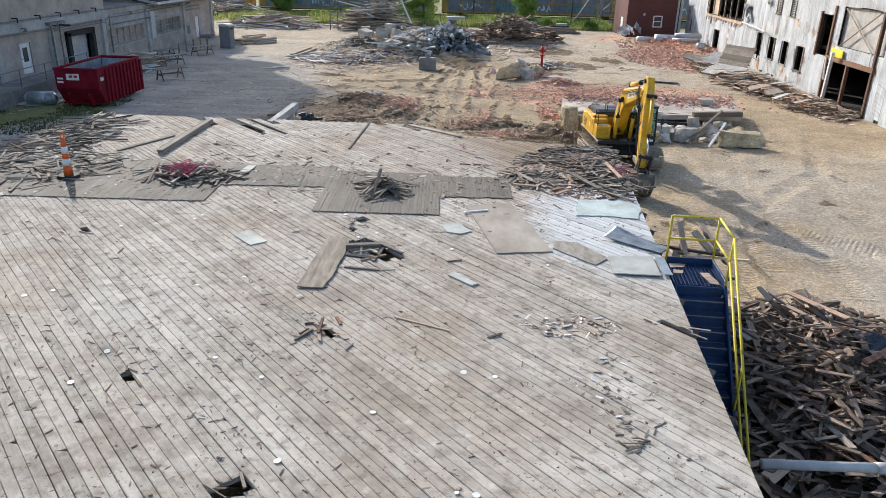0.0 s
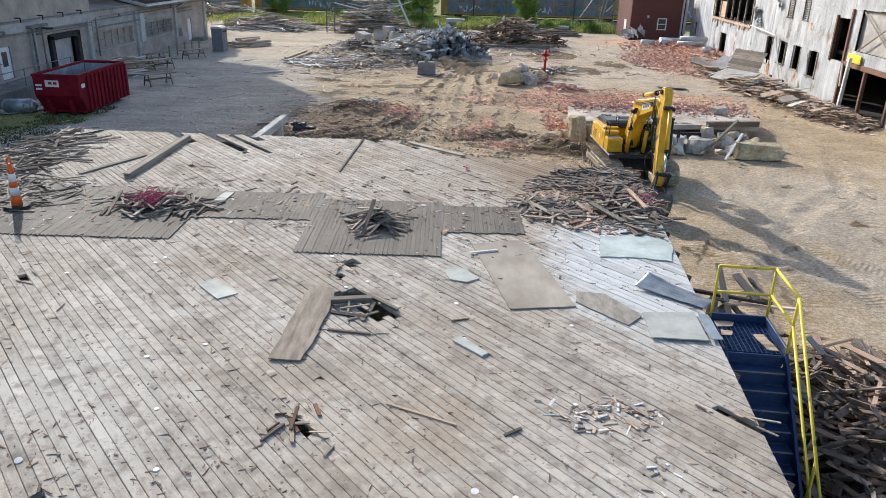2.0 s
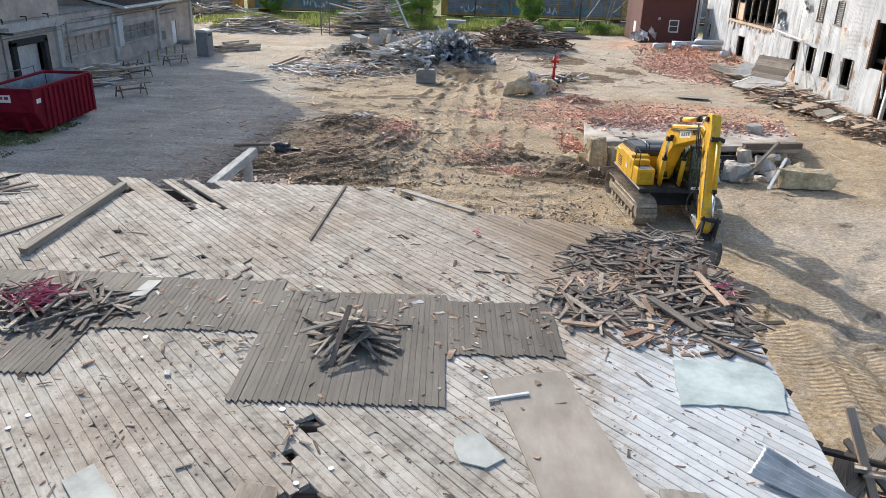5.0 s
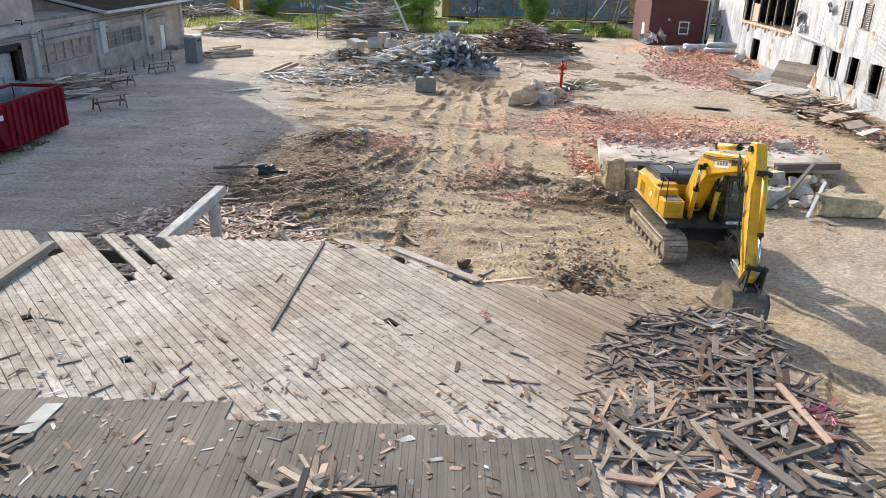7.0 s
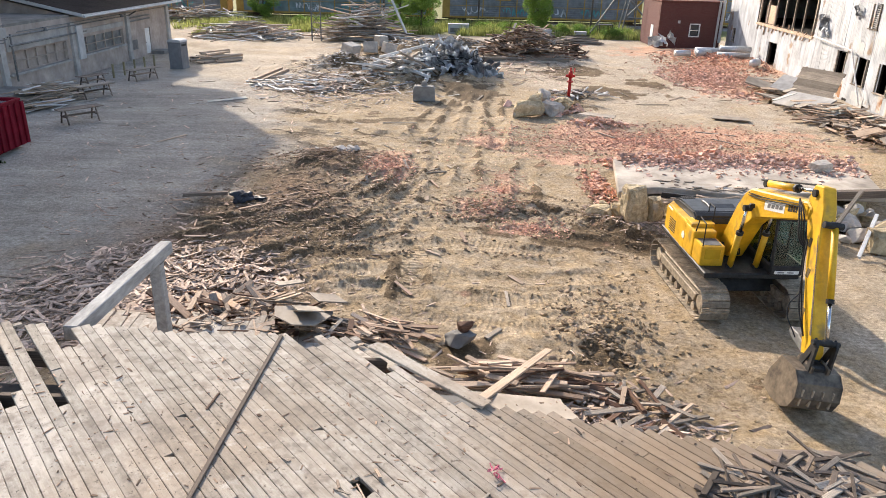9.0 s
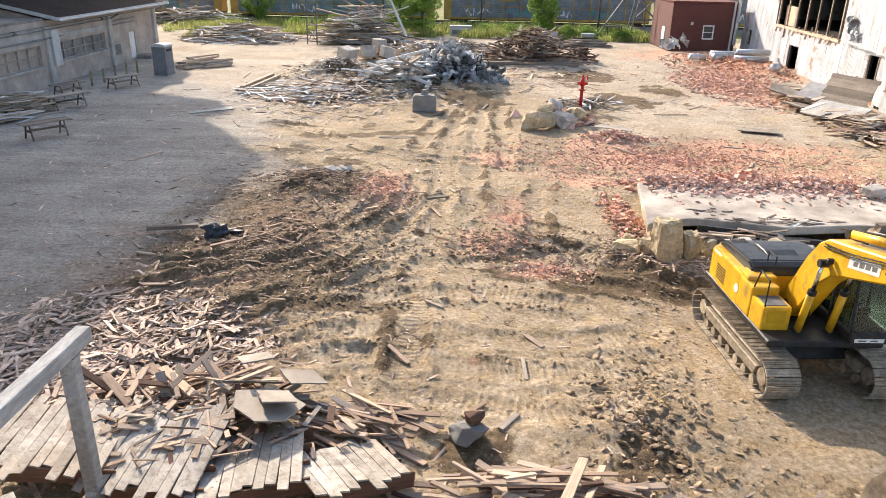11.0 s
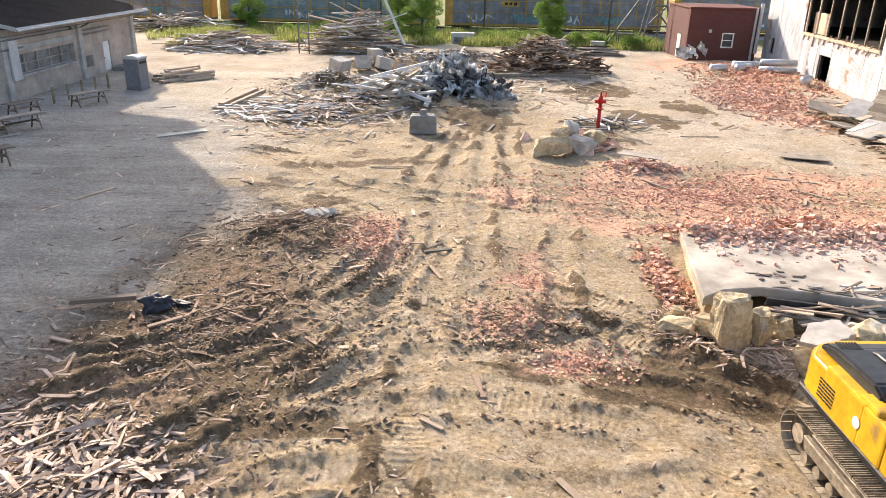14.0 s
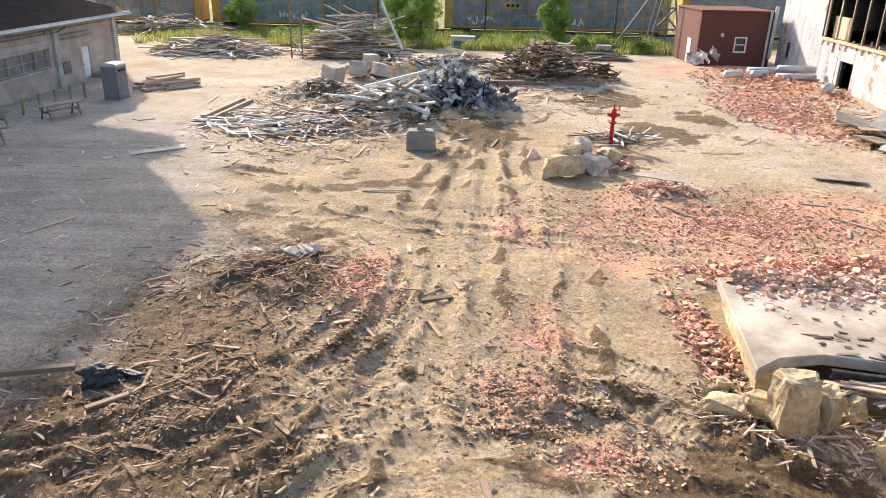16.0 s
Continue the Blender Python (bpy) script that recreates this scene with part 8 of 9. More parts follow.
for i in range(2):
    part("mark", boxbm((-0.3 + i * 0.28, -L2 - 0.06, ZT - 0.42), (0.2, 0.01, 0.14)), hydrant_red, lb)
for x, z in ((-0.95, ZT - 0.55), (-0.95, ZT - 0.75)):
    part("mark", boxbm((x, -L2 - 0.04, z), (0.35, 0.01, 0.1)), cone_white, dm, "plain white bar")
part("mark", boxbm((W2 + 0.035, -L2 + 0.5, ZT - 0.6), (0.01, 0.4, 0.22)), cone_white, dm, "plain white plate")
tk = thing("tank", "grey-blue cylindrical tank on grass", "tank", (-24.1, 40.7, 0.0), 8)
part("shell", tubebm((-0.7, 0, 0.42), (0.7, 0, 0.42), 0.4, 20), galv, tk, "", True)
for s in (-1, 1):
    part("end_cap", tubebm((0.7 * s, 0, 0.42), (0.92 * s, 0, 0.42), 0.4, 20, 0.18), galv, tk, "", True)
    part("cradle", boxbm((0.5 * s, 0, 0.06), (0.12, 0.6, 0.14)), steel_grey, tk)
sheet("sheet_piece", "pale sheet lying on the grass by the tank", [(-26.0, 40.6), (-24.6, 40.0), (-23.4, 40.9), (-23.2, 42.6), (-25.4, 42.4)], board_white, 0.03, 0.05, 0.05)
heap("lumber_stack", "dark boards lying in the shade by the dock", (-25.0, 31.0, 0.0), 1.8, 3.0, 0.4, 40, [dark_wood, old_wood], (1.5, 3.5), (0.1, 0.2), (0.04, 0.08), yaw=(20, 12), tilt=4)


def trestle(x, y, rz, w, extra):
    """A plank on two saw-horse legs."""
    ob = thing("trestle_table", "weathered wooden trestle table with a plank top", "table", (x, y, gz(x, y)), rz, "trestle tables")
    for i in range(3):
        board("top_board", ob, old_wood if extra else dark_wood, (0, -0.28 + i * 0.28, 0.8), (w, 0.25, 0.05))
    for s in (-w / 2 + 0.35, w / 2 - 0.35):
        for t in (-0.3, 0.3):
            part("leg", tubebm((s, t * 0.6, 0.78), (s, t * 1.5, 0), 0.045, 6), dark_wood, ob)
        part("brace", boxbm((s, 0, 0.4), (0.05, 0.75, 0.09)), dark_wood, ob)
    part("rail", boxbm((0, 0, 0.45), (w - 0.6, 0.05, 0.1)), dark_wood, ob)


trestle(-22.6, 66.2, 62, 2.6, True)
trestle(-22.7, 58.6, 62, 2.6, True)
trestle(-20.3, 51.6, 52, 2.4, False)
trestle(-24.6, 62.5, 70, 2.2, False)
for i in range(5):
    loose_board("bollard", "faded yellow bollard standing by the shed wall", faded_yellow, (-24.7 + 0.2 * i, 66.0 + 1.45 * i, 0.02), (-24.7 + 0.2 * i, 66.03 + 1.45 * i, 1.0), 0.12, 0.12, "bollard", "bollards by the shed wall")
wc = thing("portable_toilet", "grey plastic portable toilet with pale roof", "portable toilet", (-22.0, 72.25, gz(-22, 72.25)), -8)
bx = part("cabin", boxbm((0, 0, 1.06), (1.1, 1.15, 2.05), 0.04, None, 2), box_grey, wc)
part("door", boxbm((0.02, -0.585, 1.05), (0.8, 0.03, 1.8), 0.02), box_grey, bx)
part("roof", prism([(-0.6, 2.08), (0.6, 2.08), (0.56, 2.22), (0.3, 2.32), (-0.3, 2.32), (-0.56, 2.22)], -0.62, 0.62, "y", 0.03), box_light, wc, "pale domed roof")
part("skid", boxbm((0, 0, 0.03), (1.16, 1.2, 0.08)), box_grey, wc)
for x in (-0.56, 0.56):
    part("vent", boxbm((x, 0, 1.85), (0.02, 0.8, 0.16)), black_metal, wc)

# ---- half-stripped mill on the right ----
MA = math.degrees(math.atan2(4.5, 51.0))
mill = thing("mill_building", "half-demolished white-sided mill with open bays", "building", (26.9, 44.0, 0.0), -MA)
M_HOLES = [(-0.4, 6.8, -0.3, 2.9), (11.5, 13.2, 1.3, 3.15), (14.95, 16.65, 1.35, 3.2), (18.4, 20.1, 1.4, 3.2), (21.8, 23.4, 1.0, 3.3), (36.6, 38.8, -0.2, 2.3), (28.8, 43.5, 3.7, 7.2), (14.8, 16.0, 5.2, 6.8), (18.2, 19.4, 5.2, 6.8), (50.4, 51.4, 1.1, 2.5), (7.4, 9.2, 3.0, 5.8), (-1, 6, 3.9, 6.5)]
wall("wall_frame", mill, dark_in, -14, 53, -0.2, 10, 0.22, M_HOLES, lambda u, d, z: (d + 0.09, u, z), "timber wall frame coloured dark as in shade")
rd = random.Random(17)
u = -14.0
while u < 53:
    w = rd.choice([0.6, 0.8, 0.9])
    cuts = [(-0.15, 10.0)]
    for h in M_HOLES:
        if h[0] < u + w * 0.5 < h[1]:
            nxt = []
            for a, b in cuts:
                if h[3] <= a or h[2] >= b:
                    nxt.append((a, b))
                else:
                    nxt += [(a, h[2])] if h[2] - a > 0.05 else []
                    nxt += [(h[3], b)] if b - h[3] > 0.05 else []
            cuts = nxt
    for a, b in cuts:
        a += rd.choice([0, 0, 0, 0.15, 0.4]) if a < 0.1 else rd.uniform(0, 0.06)
        bm = bmesh.new()
        n = 4
        d0 = rd.uniform(0.0, 0.03)
        for i in range(n):
            cube(bm, (0.05 - d0, u + w * (i + 0.5) / n, (a + b) / 2), (0.02, w / n - 0.02, b - a))
        cube(bm, (0.065 - d0, u + w / 2, (a + b) / 2), (0.02, w - 0.005, b - a))
        ob = part("siding_panel", bm, siding, mill)
        if rd.random() < 0.08:
            ob.matrix_basis = Matrix.Translation((-0.02, 0, 0)) @ Matrix.Rotation(rd.uniform(-0.01, 0.01), 4, "X")
    u += w
for h in M_HOLES[1:5] + M_HOLES[7:10]:
    fr = part("window", boxbm((0.3, (h[0] + h[1]) / 2, (h[2] + h[3]) / 2), (0.03, 0.05, h[3] - h[2])), dark_in, mill, "broken empty window")
    for c, s in (((0.03, h[0] + 0.05, (h[2] + h[3]) / 2), (0.14, 0.09, h[3] - h[2])), ((0.03, h[1] - 0.05, (h[2] + h[3]) / 2), (0.14, 0.09, h[3] - h[2])), ((0.03, (h[0] + h[1]) / 2, h[2] - 0.02), (0.2, h[1] - h[0] + 0.2, 0.08))):
        part("frame", boxbm(c, s), old_wood, fr)
for h in M_HOLES[7:9]:
    lv = part("louvre", boxbm((0.16, (h[0] + h[1]) / 2, (h[2] + h[3]) / 2), (0.02, h[1] - h[0], h[3] - h[2])), steel_grey, mill, "grey louvred shutter hanging loose")
    for i in range(12):
        part("slat", boxbm((0.1, (h[0] + h[1]) / 2, h[2] + (i + 0.5) * (h[3] - h[2]) / 12), (0.1, h[1] - h[0] - 0.1, 0.025), 0.0, Matrix.Rotation(0.6, 4, "Y")), box_light, lv)
# rust-stained repair sheets and small patches nailed over the siding
patch = random.Random(23)
for i in range(16):
    uu, zz = patch.uniform(9.5, 27.5), patch.choice([patch.uniform(0.3, 1.1), patch.uniform(3.5, 5.0)])
    part("patch_sheet", boxbm((0.012 - 0.002 * i / 16, uu, zz), (0.014, patch.uniform(0.5, 1.1), patch.uniform(0.5, 1.3)), 0.0, Matrix.Rotation(patch.gauss(0, 0.05), 4, "X")), patch.choice([rusty_sheet, box_light, duct, rusty_sheet]), mill, "patch of stained sheet metal")
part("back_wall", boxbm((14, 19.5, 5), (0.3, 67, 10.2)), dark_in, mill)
part("end_wall", boxbm((7, 53, 5), (14, 0.3, 10.2)), siding, mill)
part("near_wall", boxbm((7, -14, 5), (14, 0.3, 10.2)), siding, mill)
part("roof", boxbm((7, 19.5, 10.2), (14.8, 68, 0.3)), roofing, mill)
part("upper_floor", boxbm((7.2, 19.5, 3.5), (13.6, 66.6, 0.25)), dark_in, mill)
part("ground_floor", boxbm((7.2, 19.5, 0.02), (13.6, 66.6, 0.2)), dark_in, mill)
for i in range(7):
    uu = 29.2 + i * 2.35
    part("stud", boxbm((0.12, uu, 5.4), (0.14, 0.16, 3.6)), old_wood, mill)
part("torn_sill", boxbm((0.1, 36.1, 3.66), (0.4, 14.8, 0.2)), pale_wood, mill, "torn pale timber sill")
for i in range(14):
    board("torn_lath", mill, pale_wood, (-0.05, 29.2 + i * 1.05 + rd.uniform(-0.2, 0.2), 3.55 + rd.uniform(-0.25, 0.25)), (rd.uniform(0.4, 1.1), 0.14, 0.03), rd.uniform(0, 90), 70 + rd.uniform(-25, 25), 90)
part("wood_panel", boxbm((0.6, 41.5, 4.6), (0.06, 3.0, 1.7)), pale_wood, mill, "pale plywood partition")
for y, z0, z1 in ((7.0, 0, 6.5), (-0.3, 0, 6.5), (3.4, 0, 2.9), (9.3, 2.9, 6)):
    part("bay_post", boxbm((0.0, y, (z0 + z1) / 2), (0.2, 0.22, z1 - z0)), brown_wood, mill, "rusty brown bay post")
part("bay_post", boxbm((-0.55, 4.9, 1.75), (0.2, 0.26, 3.6), 0.02, Matrix.Rotation(0.06, 4, "X")), white_wood, mill, "leaning white post")
part("bay_beam", boxbm((-0.02, 3.2, 3.0), (0.24, 7.4, 0.3)), brown_wood, mill)
part("shed_panel", boxbm((0.02, 8.3, 1.5), (0.06, 2.2, 2.9)), siding, mill)
part("cross_brace", tubebm((0.0, 0.3, 3.9), (0.0, 5.4, 6.4), 0.05, 6), old_wood, mill)
part("cross_brace", tubebm((0.0, 5.4, 3.9), (0.0, 0.3, 6.4), 0.05, 6), old_wood, mill)
part("inner_panel", boxbm((0.3, 2.5, 5.2), (0.06, 7.0, 2.7)), shed_trim, mill)
part("sign", boxbm((-0.12, 5.2, 3.45), (0.06, 2.0, 0.55), 0.02), sign_yellow, mill, "plain yellow sign panel")
for a, b in (((-0.3, 20.5, 3.6), (-0.6, 17.0, 0.4)), ((-0.3, 20.5, 3.6), (-0.4, 27.5, 3.9)), ((-0.2, 13.0, 2.9), (-0.25, 12.3, 1.2)), ((-0.2, 6.6, 3.0), (-0.5, 5.6, 1.6))):
    part("hanging_pipe", tubebm(a, b, 0.06, 8), white_wood, mill, "bent pale pipe")
for i, (uu, z, s) in enumerate(((26.8, 5.0, 1.2), (26.0, 4.4, 0.9), (21.2, 6.2, 0.8))):
    ob = new("torn_sheet", bent[i])
    ob.parent = mill
    ob.matrix_basis = pose(-0.25, uu, z, 80, 10 * i, 90) @ Matrix.Diagonal((s, s, s, 1))
for i, (x, y, z, w, l, rx, ry, rz) in enumerate(((24.1, 61.0, 0.55, 3.6, 1.9, 22, 0, -64), (24.0, 66.0, 0.65, 3.8, 2.0, 6, 14, -24), (25.2, 64.6, 1.0, 3.2, 1.9, 24, 6, -50), (23.4, 63.8, 0.35, 2.6, 1.6, 4, 8, 30))):
    ob = part("wall_panel", boxbm((0, 0, 0), (w, l, 0.1), 0.01), plywood if i % 2 else shed_trim)
    ob.matrix_basis = pose(x, y, z, rx, ry, rz)
    tagged(ob, "fallen grey wall panel leaning on debris", "wall panel", "fallen wall panels")
ws = thing("wall_section", "fallen wall section of horizontal grey planks leaning upright", "wall section", (24.9, 62.3, 0.25))
ws.matrix_basis = pose(24.9, 62.3, 0.2, -24, 0, -66)
for i in range(9):
    board("plank", ws, old_wood, (0.03 * (i % 3), 0, 0.16 + i * 0.27), (3.5 - 0.12 * (i % 2), 0.05, 0.26), 0, 0, 0)
for x in (-1.4, 0.0, 1.4):
    board("batten", ws, dark_wood, (x, 0.06, 1.25), (2.5, 0.1, 0.06), 0, 90, 0)
for i, (x, y, z, L, rz, r) in enumerate(((26.5, 86.5, 0.9, 3.6, 4, 0.35), (27.6, 83.9, 0.85, 3.0, -8, 0.28), (25.0, 84.8, 0.9, 1.6, 30, 0.33), (23.0, 85.0, 0.8, 1.5, 5, 0.3), (28.5, 86.0, 1.2, 3.0, -4, 0.3), (27.8, 79.0, 0.8, 1.2, 50, 0.35))):
    dc = thing("duct_section", "dented galvanised duct section on brick rubble", "duct", (x, y, z), rz, "fallen ducts")
    part("duct_tube", tubebm((-L / 2, 0, 0), (L / 2, 0, 0), r, 20), duct, dc, "", True)
    part("duct_seam", tubebm((-0.03, 0, 0), (0.03, 0, 0), r + 0.02, 20), duct, dc)

# ---- brick building beyond ----
bmat = bpy.data.materials.new("red_brick_courses")
bmat.use_nodes = True
bn = bmat.node_tree
bt = bn.nodes.new("ShaderNodeTexBrick")
bt.inputs["Scale"].default_value = 1.0
bt.inputs["Brick Width"].default_value = 0.21
bt.inputs["Row Height"].default_value = 0.075
bt.inputs["Mortar Size"].default_value = 0.006
bt.inputs["Color1"].default_value = (0.115, 0.036, 0.030, 1)
bt.inputs["Color2"].default_value = (0.085, 0.024, 0.021, 1)
bt.inputs["Mortar"].default_value = (0.13, 0.08, 0.07, 1)
tcn = bn.nodes.new("ShaderNodeTexCoord")
spx = bn.nodes.new("ShaderNodeSeparateXYZ")
cmb = bn.nodes.new("ShaderNodeCombineXYZ")
adx = bn.nodes.new("ShaderNodeMath")
bn.links.new(tcn.outputs["Object"], spx.inputs[0])
bn.links.new(spx.outputs[0], adx.inputs[0])
bn.links.new(spx.outputs[1], adx.inputs[1])
bn.links.new(adx.outputs[0], cmb.inputs[0])
bn.links.new(spx.outputs[2], cmb.inputs[1])
bn.links.new(cmb.outputs[0], bt.inputs["Vector"])
bn.links.new(bt.outputs["Color"], bn.nodes["Principled BSDF"].inputs["Base Color"])
bn.nodes["Principled BSDF"].inputs["Roughness"].default_value = 0.9
bb = thing("brick_building", "dark red brick annex with one white window", "building", (23.5, 96.4, 0.0), 0)
wall("front_wall", bb, bmat, 0, 7.0, -0.3, 5.0, 0.35, [(3.45, 4.65, 1.3, 2.75)], lambda u, d, z: (u, d, z))
part("side_wall", boxbm((0.175, 3.9, 2.5), (0.35, 7.0, 5.0)), bmat, bb)
part("rear_wall", boxbm((3.5, 7.5, 2.5), (7.0, 0.35, 5.0)), bmat, bb)
part("right_wall", boxbm((6.8, 3.9, 2.5), (0.35, 7.0, 5.0)), bmat, bb)
part("coping", boxbm((3.5, 3.75, 5.08), (7.2, 7.8, 0.16), 0.02), brick_wall_mat, bb)
part("roof", boxbm((3.5, 3.75, 4.9), (6.6, 7.2, 0.12)), roofing, bb)
w = part("window", boxbm((4.05, 0.2, 2.03), (1.2, 0.02, 1.45)), window_dark, bb, "white framed sash window")
for c, s in (((3.51, 0.06, 2.03), (0.12, 0.14, 1.45)), ((4.59, 0.06, 2.03), (0.12, 0.14, 1.45)), ((4.05, 0.06, 2.7), (1.0, 0.14, 0.12)), ((4.05, 0.06, 1.36), (1.0, 0.2, 0.12)), ((4.05, 0.1, 2.03), (1.0, 0.1, 0.08))):
    part("frame", boxbm(c, s), cone_white, w)
part("door", boxbm((-0.02, 2.6, 1.2), (0.06, 1.1, 2.3)), cone_white, bb, "pale side door")
part("downpipe", tubebm((6.5, -0.12, 0), (6.5, -0.12, 5.2), 0.12, 10), box_light, bb)
part("downpipe", tubebm((6.9, -0.2, 0.8), (6.9, -0.2, 5.6), 0.16, 10), box_light, bb)
part("lamp", boxbm((2.2, -0.05, 2.9), (0.25, 0.12, 0.3)), box_light, bb)
for i in range(3):
    ob = new("bent_sheet", bent[i])
    ob.matrix_basis = pose(22.8 + i * 0.9, 94.6, 0.9 + 0.2 * i, 50, 20 * i, 40 * i) @ Matrix.Diagonal((1.6, 1.2, 1.2, 1))
    tagged(ob, "crumpled sheet metal scrap before the annex", "metal scrap", "scraps by the annex")
fr = thing("steel_trestle", "tall rusty steel trestle with raking legs", "steel frame", (22.4, 110.0, 0.0))
for a, b in (((0, 0, 0), (1.6, 0, 9)), ((1.8, 0, 0), (1.4, 0, 9)), ((0, 2, 0), (1.6, 2, 9)), ((3.4, 0, 0), (1.8, 0, 9)), ((0.4, 0, 2.2), (3.0, 0, 2.2)), ((0.8, 0, 4.5), (2.6, 0, 4.5)), ((0.4, 0, 2.2), (2.6, 0, 4.5)), ((3.0, 0, 2.2), (0.8, 0, 4.5)), ((-4, 0, 0.2), (1.5, 0, 8.5))):
    part("strut", tubebm(a, b, 0.11, 8), steel_grey, fr)

# lattice post and poles
lt = thing("lattice_post", "rusty steel lattice post with cross bracing", "lattice post", (-14.6, 94.5, 0.0))
for x in (-0.5, 0.5):
    part("leg", boxbm((x, 0, 4.5), (0.12, 0.12, 9.0)), steel_grey, lt)
for i in range(6):
    part("brace", tubebm((-0.5, 0, 0.3 + i * 1.4), (0.5, 0, 1.7 + i * 1.4), 0.035, 6), steel_grey, lt)
    part("brace", tubebm((0.5, 0, 0.3 + i * 1.4), (-0.5, 0, 1.7 + i * 1.4), 0.035, 6), steel_grey, lt)
for x, y, h in ((18.6, 111, 10), (-9.0, 116, 9), (-3.6, 113, 9), (4.2, 121, 10)):
    ob = part("utility_pole", tubebm((0, 0, 0), (0, 0, h), 0.14, 10, 0.1), bark)
    ob.matrix_basis = pose(x, y, 0)
    tagged(ob, "weathered wooden utility pole", "pole", "utility poles")
for x, y, s in ((1.2, 107.6, (2.6, 1.2, 1.1)), (11.8, 104.5, (1.6, 0.8, 0.9)), (16.4, 105.5, (1.4, 0.8, 0.7))):
    cb = thing("equipment_box", "pale metal equipment box in the weeds", "equipment box", (x, y, 0.0))
    part("case", boxbm((0, 0, s[2] / 2), s, 0.03), box_light, cb)
    part("lid", boxbm((0, 0, s[2] + 0.04), (s[0] + 0.1, s[1] + 0.1, 0.08), 0.01), box_light, cb)
    part("base", boxbm((0, -s[1] / 2 - 0.006, s[2] * 0.4), (s[0] * 0.8, 0.02, s[2] * 0.5)), steel_grey, cb)
ob = thing("metal_cage", "dark steel cage in the weeds", "cage", (19.6, 106.5, 0.0))
for x in (-0.8, 0.8):
    for y in (-0.5, 0.5):
        part("cage_post", boxbm((x, y, 0.8), (0.08, 0.08, 1.6)), black_metal, ob)
part("cage_top", boxbm((0, 0, 1.62), (1.8, 1.2, 0.06)), black_metal, ob)

# ---- rail cars ----
bal = thing("track_bed", "dark ballast bed with two rusty rails", "track bed", (0, 0, 0), 0, "", "structure")
part("ballast", prism([(120.4, -0.2), (127, -0.2), (126, 0.3), (121.2, 0.3)], -90, 75, "x"), concrete_old, bal)
for y in (122.6, 124.1):
    part("rail", boxbm((-8, y, 0.38), (160, 0.08, 0.16)), rail_rust, bal)


def rail_car(x0, x1, panel, n, label, seed):
    """A closed auto carrier: end posts, ribbed side panels between yellow posts, roof, frame and bogies."""
    rg = random.Random(seed)
    car = thing("rail_car", label, "rail car", (x0, 123.35, 0.0), 0, "parked rail cars")
    L = x1 - x0
    fm = part("underframe", boxbm((L / 2, 0, 0.86), (L, 2.6, 0.3), 0.02), rail_rust, car)
    part("sill", boxbm((L / 2, -1.42, 0.98), (L, 0.12, 0.24)), car_yellow, car)
    part("roof", prism([(-1.5, 5.5), (1.5, 5.5), (1.2, 5.85), (-1.2, 5.85)], 0.1, L - 0.1, "x"), car_panel, car)
    part("far_side", boxbm((L / 2, 1.45, 3.2), (L, 0.06, 4.5)), panel, car)
    for s in (0, 1):
        part("end_door", boxbm((0.5 + s * (L - 1.0), -1.41, 3.2), (1.0, 0.1, 4.6), 0.02), car_yellow, car)
        part("end_wall", boxbm((0.08 + s * (L - 0.16), 0, 3.2), (0.1, 2.8, 4.6)), car_yellow, car)
        bg = part("bogie", boxbm((2.2 + s * (L - 4.4), -0.85, 0.66), (2.6, 0.14, 0.3), 0.03), rail_rust, car)
        for dx in (-0.85, 0.85):
            part("wheel", tubebm((2.2 + s * (L - 4.4) + dx, -0.95, 0.9 - 0.02), (2.2 + s * (L - 4.4) + dx, -0.8, 0.88), 0.42, 20), rail_rust, bg)
    pw = (L - 2.0) / n
    outline = [(0.04, 1.1)]
    for j in range(30):
        dd2 = -0.03 if j % 2 else -0.005
        outline += [(dd2, 1.1 + j * 0.145 + 0.01), (dd2, 1.1 + (j + 1) * 0.145 - 0.01)]
    rib = prism(outline + [(0.04, 1.1 + 30 * 0.145)], -pw / 2 + 0.08, pw / 2 - 0.08, "x")
    me = mesh_of("side_panel", rib, panel)
    for i in range(n):
        ob = new("side_panel", me)
        ob.parent = car
        ob.matrix_basis = pose(1.0 + pw * (i + 0.5), -1.40, 0)
        part("side_post", boxbm((1.0 + pw * i, -1.42, 3.2), (0.14, 0.1, 4.5)), car_yellow, car)
    for zz in (2.55, 4.05):
        part("rub_rail", boxbm((L / 2, -1.45, zz), (L - 2, 0.05, 0.06)), car_yellow, car)
    for g in range(4):
        gx0 = 3.0 + g * (L - 6) / 4
        mt = spray_white if (g + seed) % 2 else spray_teal
        bmz = bmesh.new()
        prev = None
        for q in range(22):
            x, z = gx0 + q * 0.17 + rg.uniform(-0.15, 0.15), rg.uniform(1.3, 2.4)
            w = rg.uniform(0.06, 0.11)
            cur = [bmz.verts.new((x - w, -1.446, z + w)), bmz.verts.new((x + w, -1.446, z - w))]
            if prev:
                bmz.faces.new((prev[0], prev[1], cur[1], cur[0]))
            prev = cur
        part("spray_mark", bmz, mt, car, "abstract spray paint strokes")
    return car


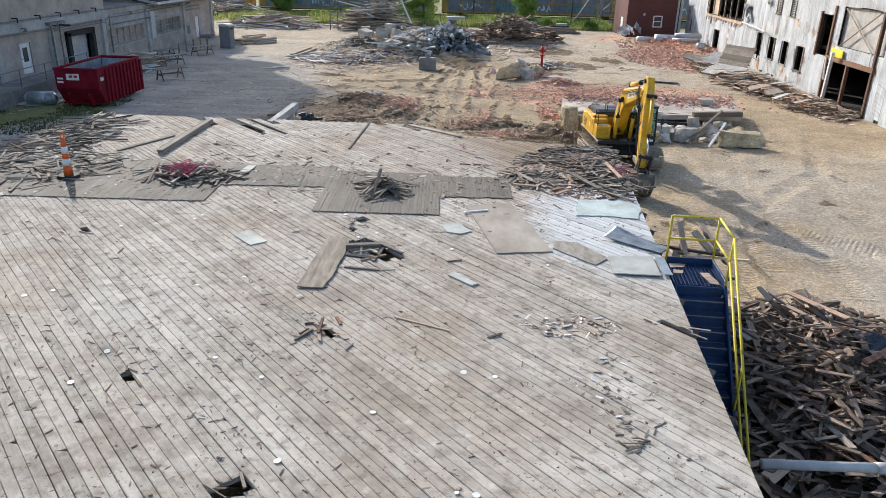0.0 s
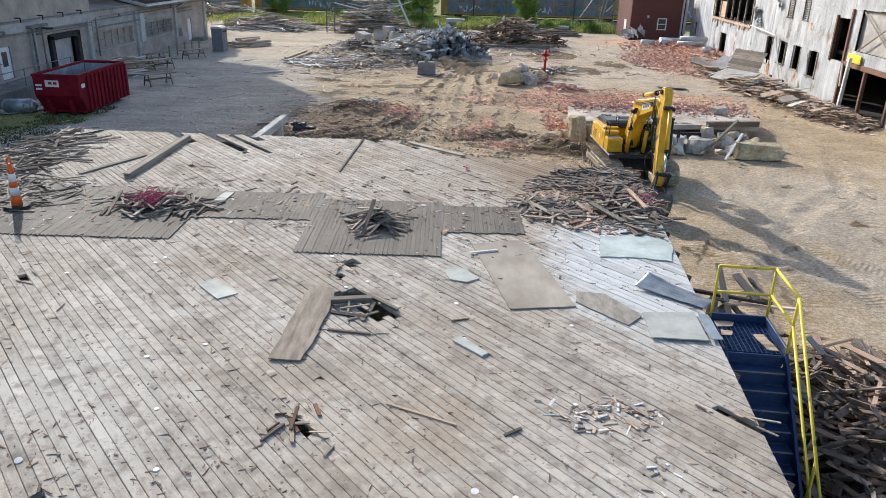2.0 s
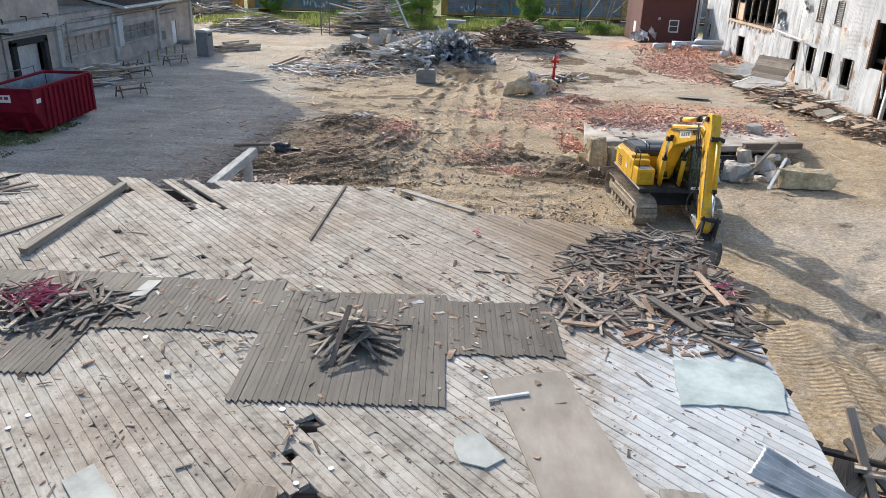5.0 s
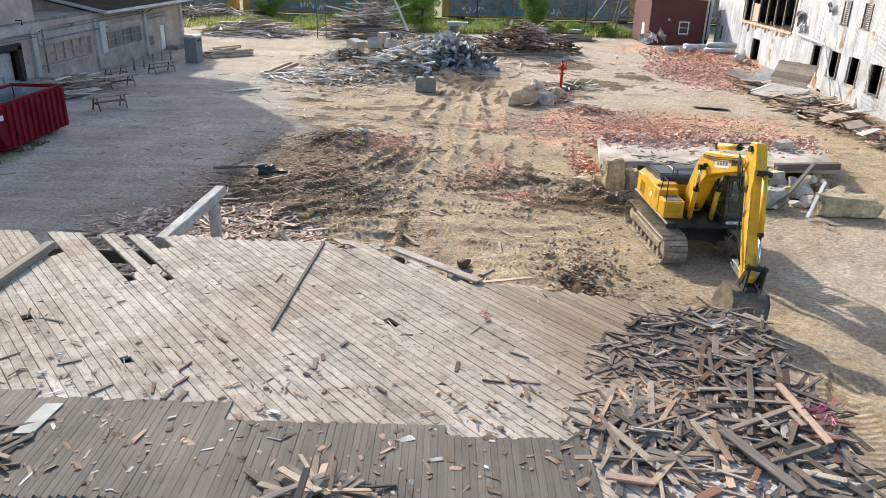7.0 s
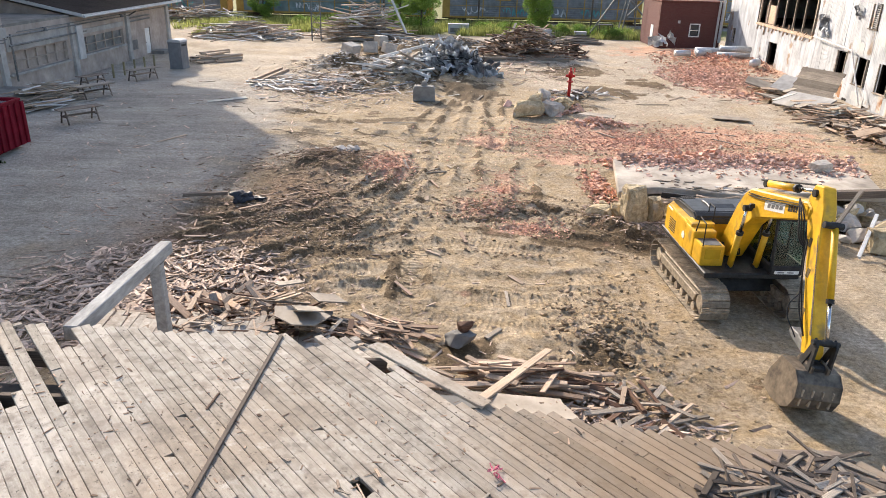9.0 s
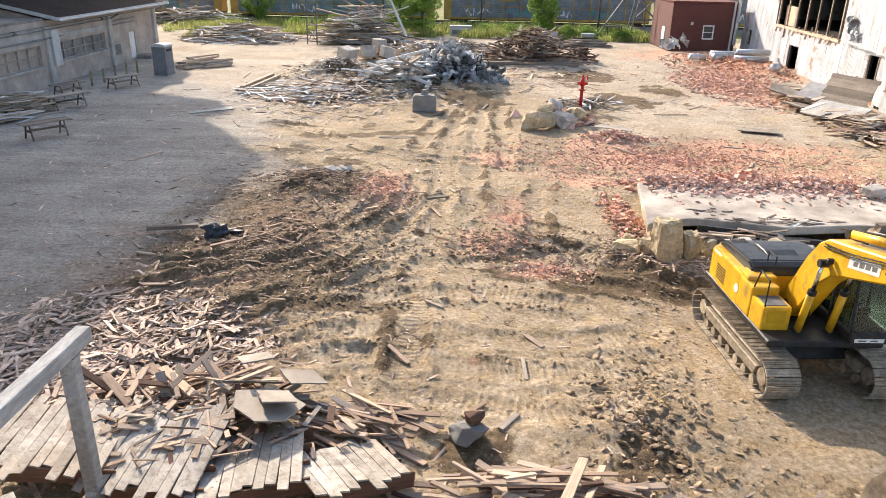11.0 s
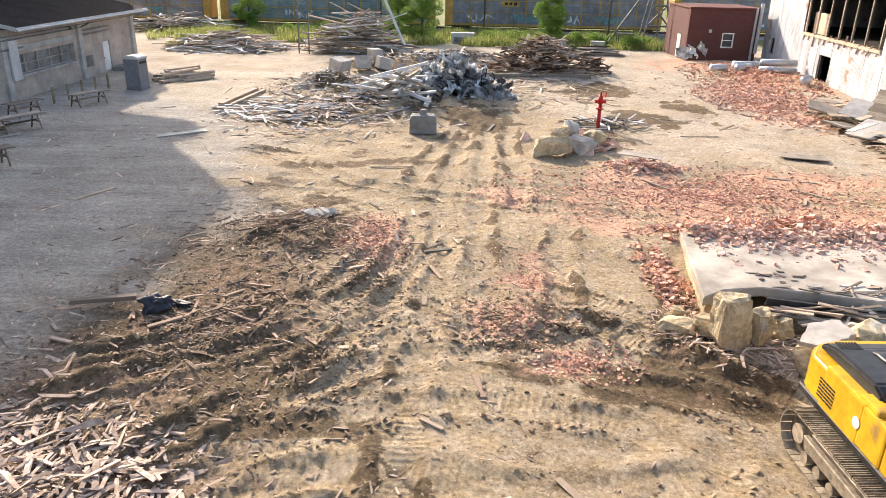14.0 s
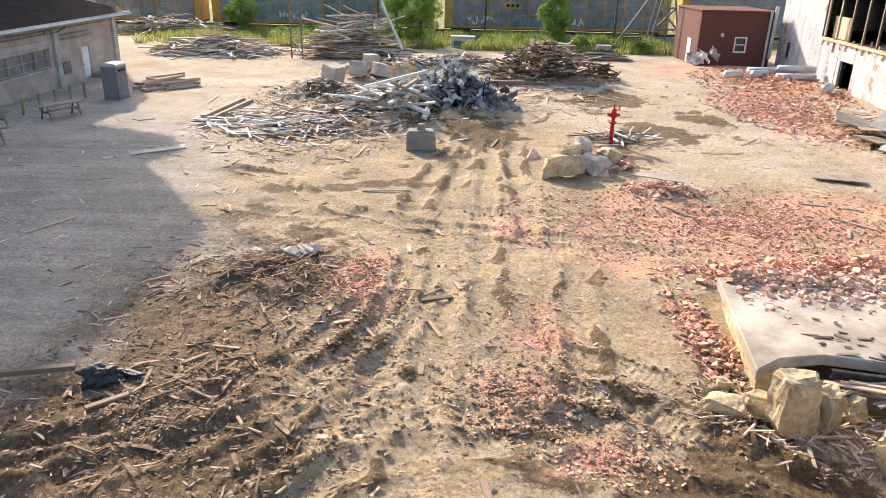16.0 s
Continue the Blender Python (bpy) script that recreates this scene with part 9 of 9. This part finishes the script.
ca = rail_car(-1.05, 27.8, car_panel, 11, "yellow auto carrier rail car with grey ribbed panels", 1)
pt = part("plate", boxbm((8.7, -1.46, 3.7), (2.3, 0.03, 0.7)), car_yellow, ca, "yellow plate with dark bars")
for i in range(3):
    part("mark", boxbm((8.1 + i * 0.6, -1.48, 3.7), (0.4, 0.01, 0.36)), rubber, pt)
rail_car(-31.0, -2.4, car_teal, 12, "faded blue-green auto carrier rail car with spray paint", 2)
rail_car(-60.5, -32.3, car_panel, 11, "grey and yellow auto carrier rail car", 3)
rail_car(29.2, 58.0, car_panel, 11, "yellow auto carrier rail car half hidden by the annex", 4)

# ---- weeds, bushes and trees along the tracks ----
def tree(x, y, h, r, n, seed, label, low=0.35):
    rg = random.Random(seed)
    t = thing("tree", label, "tree", (x, y, 0.0), 0, "trees along the tracks")
    part("trunk", tubebm((0, 0, -0.1), (0.1, 0, h * 0.75), 0.13, 10, 0.04), bark, t)
    cs, rs = [], []
    for i in range(n):
        a, z = rg.uniform(0, 2 * math.pi), h * rg.uniform(low, 1.0)
        k = r * (1 - abs(z / h - 0.6) * 0.9) * rg.uniform(0.3, 1.0)
        c = (k * math.cos(a), k * math.sin(a), z)
        cs.append(c)
        rs.append(rg.uniform(0.35, 0.7) * r * 0.9)
        if i % 3 == 0:
            part("limb", tubebm((0.05, 0, z * 0.7), c, 0.045, 6, 0.015), bark, t)
    leaves("crown", cs, rs, 700, 0.08, leaf, t, seed)
    return t


tree(-3.6, 107.5, 5.6, 1.9, 26, 1, "young leafy tree beside the tracks", 0.2)
tree(11.4, 109.5, 6.2, 1.6, 26, 2, "slender leafy tree before the rail cars", 0.25)
tree(-6.5, 111.0, 4.6, 1.8, 22, 3, "dense leafy sapling by the lumber", 0.15)
tree(-26.0, 117.0, 5.0, 1.8, 18, 4, "leafy sapling at the far fence", 0.2)


def bush(x, y, w, h, seed):
    rg = random.Random(seed)
    t = thing("bush", "low green bush in the weeds", "bush", (x, y, 0.0), 0, "bushes along the tracks")
    cs = [(rg.uniform(-w, w), rg.uniform(-0.6, 0.6), rg.uniform(0.15, h)) for _ in range(10)]
    for c in cs[:3]:
        part("stem", tubebm((0, 0, 0), c, 0.03, 5, 0.01), bark, t)
    leaves("foliage", cs, [rg.uniform(0.5, 0.95) for _ in cs], 420, 0.075, leaf, t, seed)


for i, (x, y, w, h) in enumerate(((-5.0, 108.2, 1.6, 1.2), (3.8, 108.6, 1.2, 1.0), (6.0, 109.5, 1.4, 0.9), (12.6, 109.0, 1.6, 1.1), (15.0, 110.0, 1.5, 0.9), (18.0, 110.5, 1.4, 0.9), (-9.0, 110.0, 1.8, 1.6), (-11.5, 111, 1.6, 1.2), (-19, 112, 2.0, 1.0), (21.5, 107, 1.2, 0.8), (8.5, 111, 1.6, 0.9), (-15, 113, 2, 1.1), (20.0, 105.8, 0.8, 0.9))):
    bush(x, y, w, h, 40 + i)


def grass_field(name, n, xr, yr, h, label, mat=weeds):
    x, y = RNG.uniform(*xr, n), RNG.uniform(*yr, n)
    ok = (fbm(x / 3, y / 3, 51) > -0.09)
    x, y = x[ok], y[ok]
    k = len(x)
    a, hh = RNG.uniform(0, 2 * np.pi, k), h * RNG.uniform(0.4, 1.2, k) * (0.7 + 1.2 * vnoise(x / 2.5, y / 2.5, 61))
    w = 0.05
    z = ground_z(x, y)
    lean = RNG.normal(0, 0.25, (k, 2)) * hh[:, None]
    v = np.stack([np.stack([x - w * np.cos(a), y - w * np.sin(a), z], -1), np.stack([x + w * np.cos(a), y + w * np.sin(a), z], -1), np.stack([x + lean[:, 0], y + lean[:, 1], z + hh], -1)], 1).reshape(-1, 3)
    me = bpy.data.meshes.new(name)
    me.from_pydata(v.tolist(), [], np.arange(3 * k).reshape(-1, 3).tolist())
    me.materials.append(mat)
    return tagged(new(name, me), label, "grass", "", "stuff")


grass_field("tall_grass", 42000, (-34, 24), (104, 120), 0.75, "tall green and yellow weeds before the tracks")
grass_field("tall_grass", 5000, (-29, -24), (96, 106), 0.4, "sparse grass by the lumber piles")
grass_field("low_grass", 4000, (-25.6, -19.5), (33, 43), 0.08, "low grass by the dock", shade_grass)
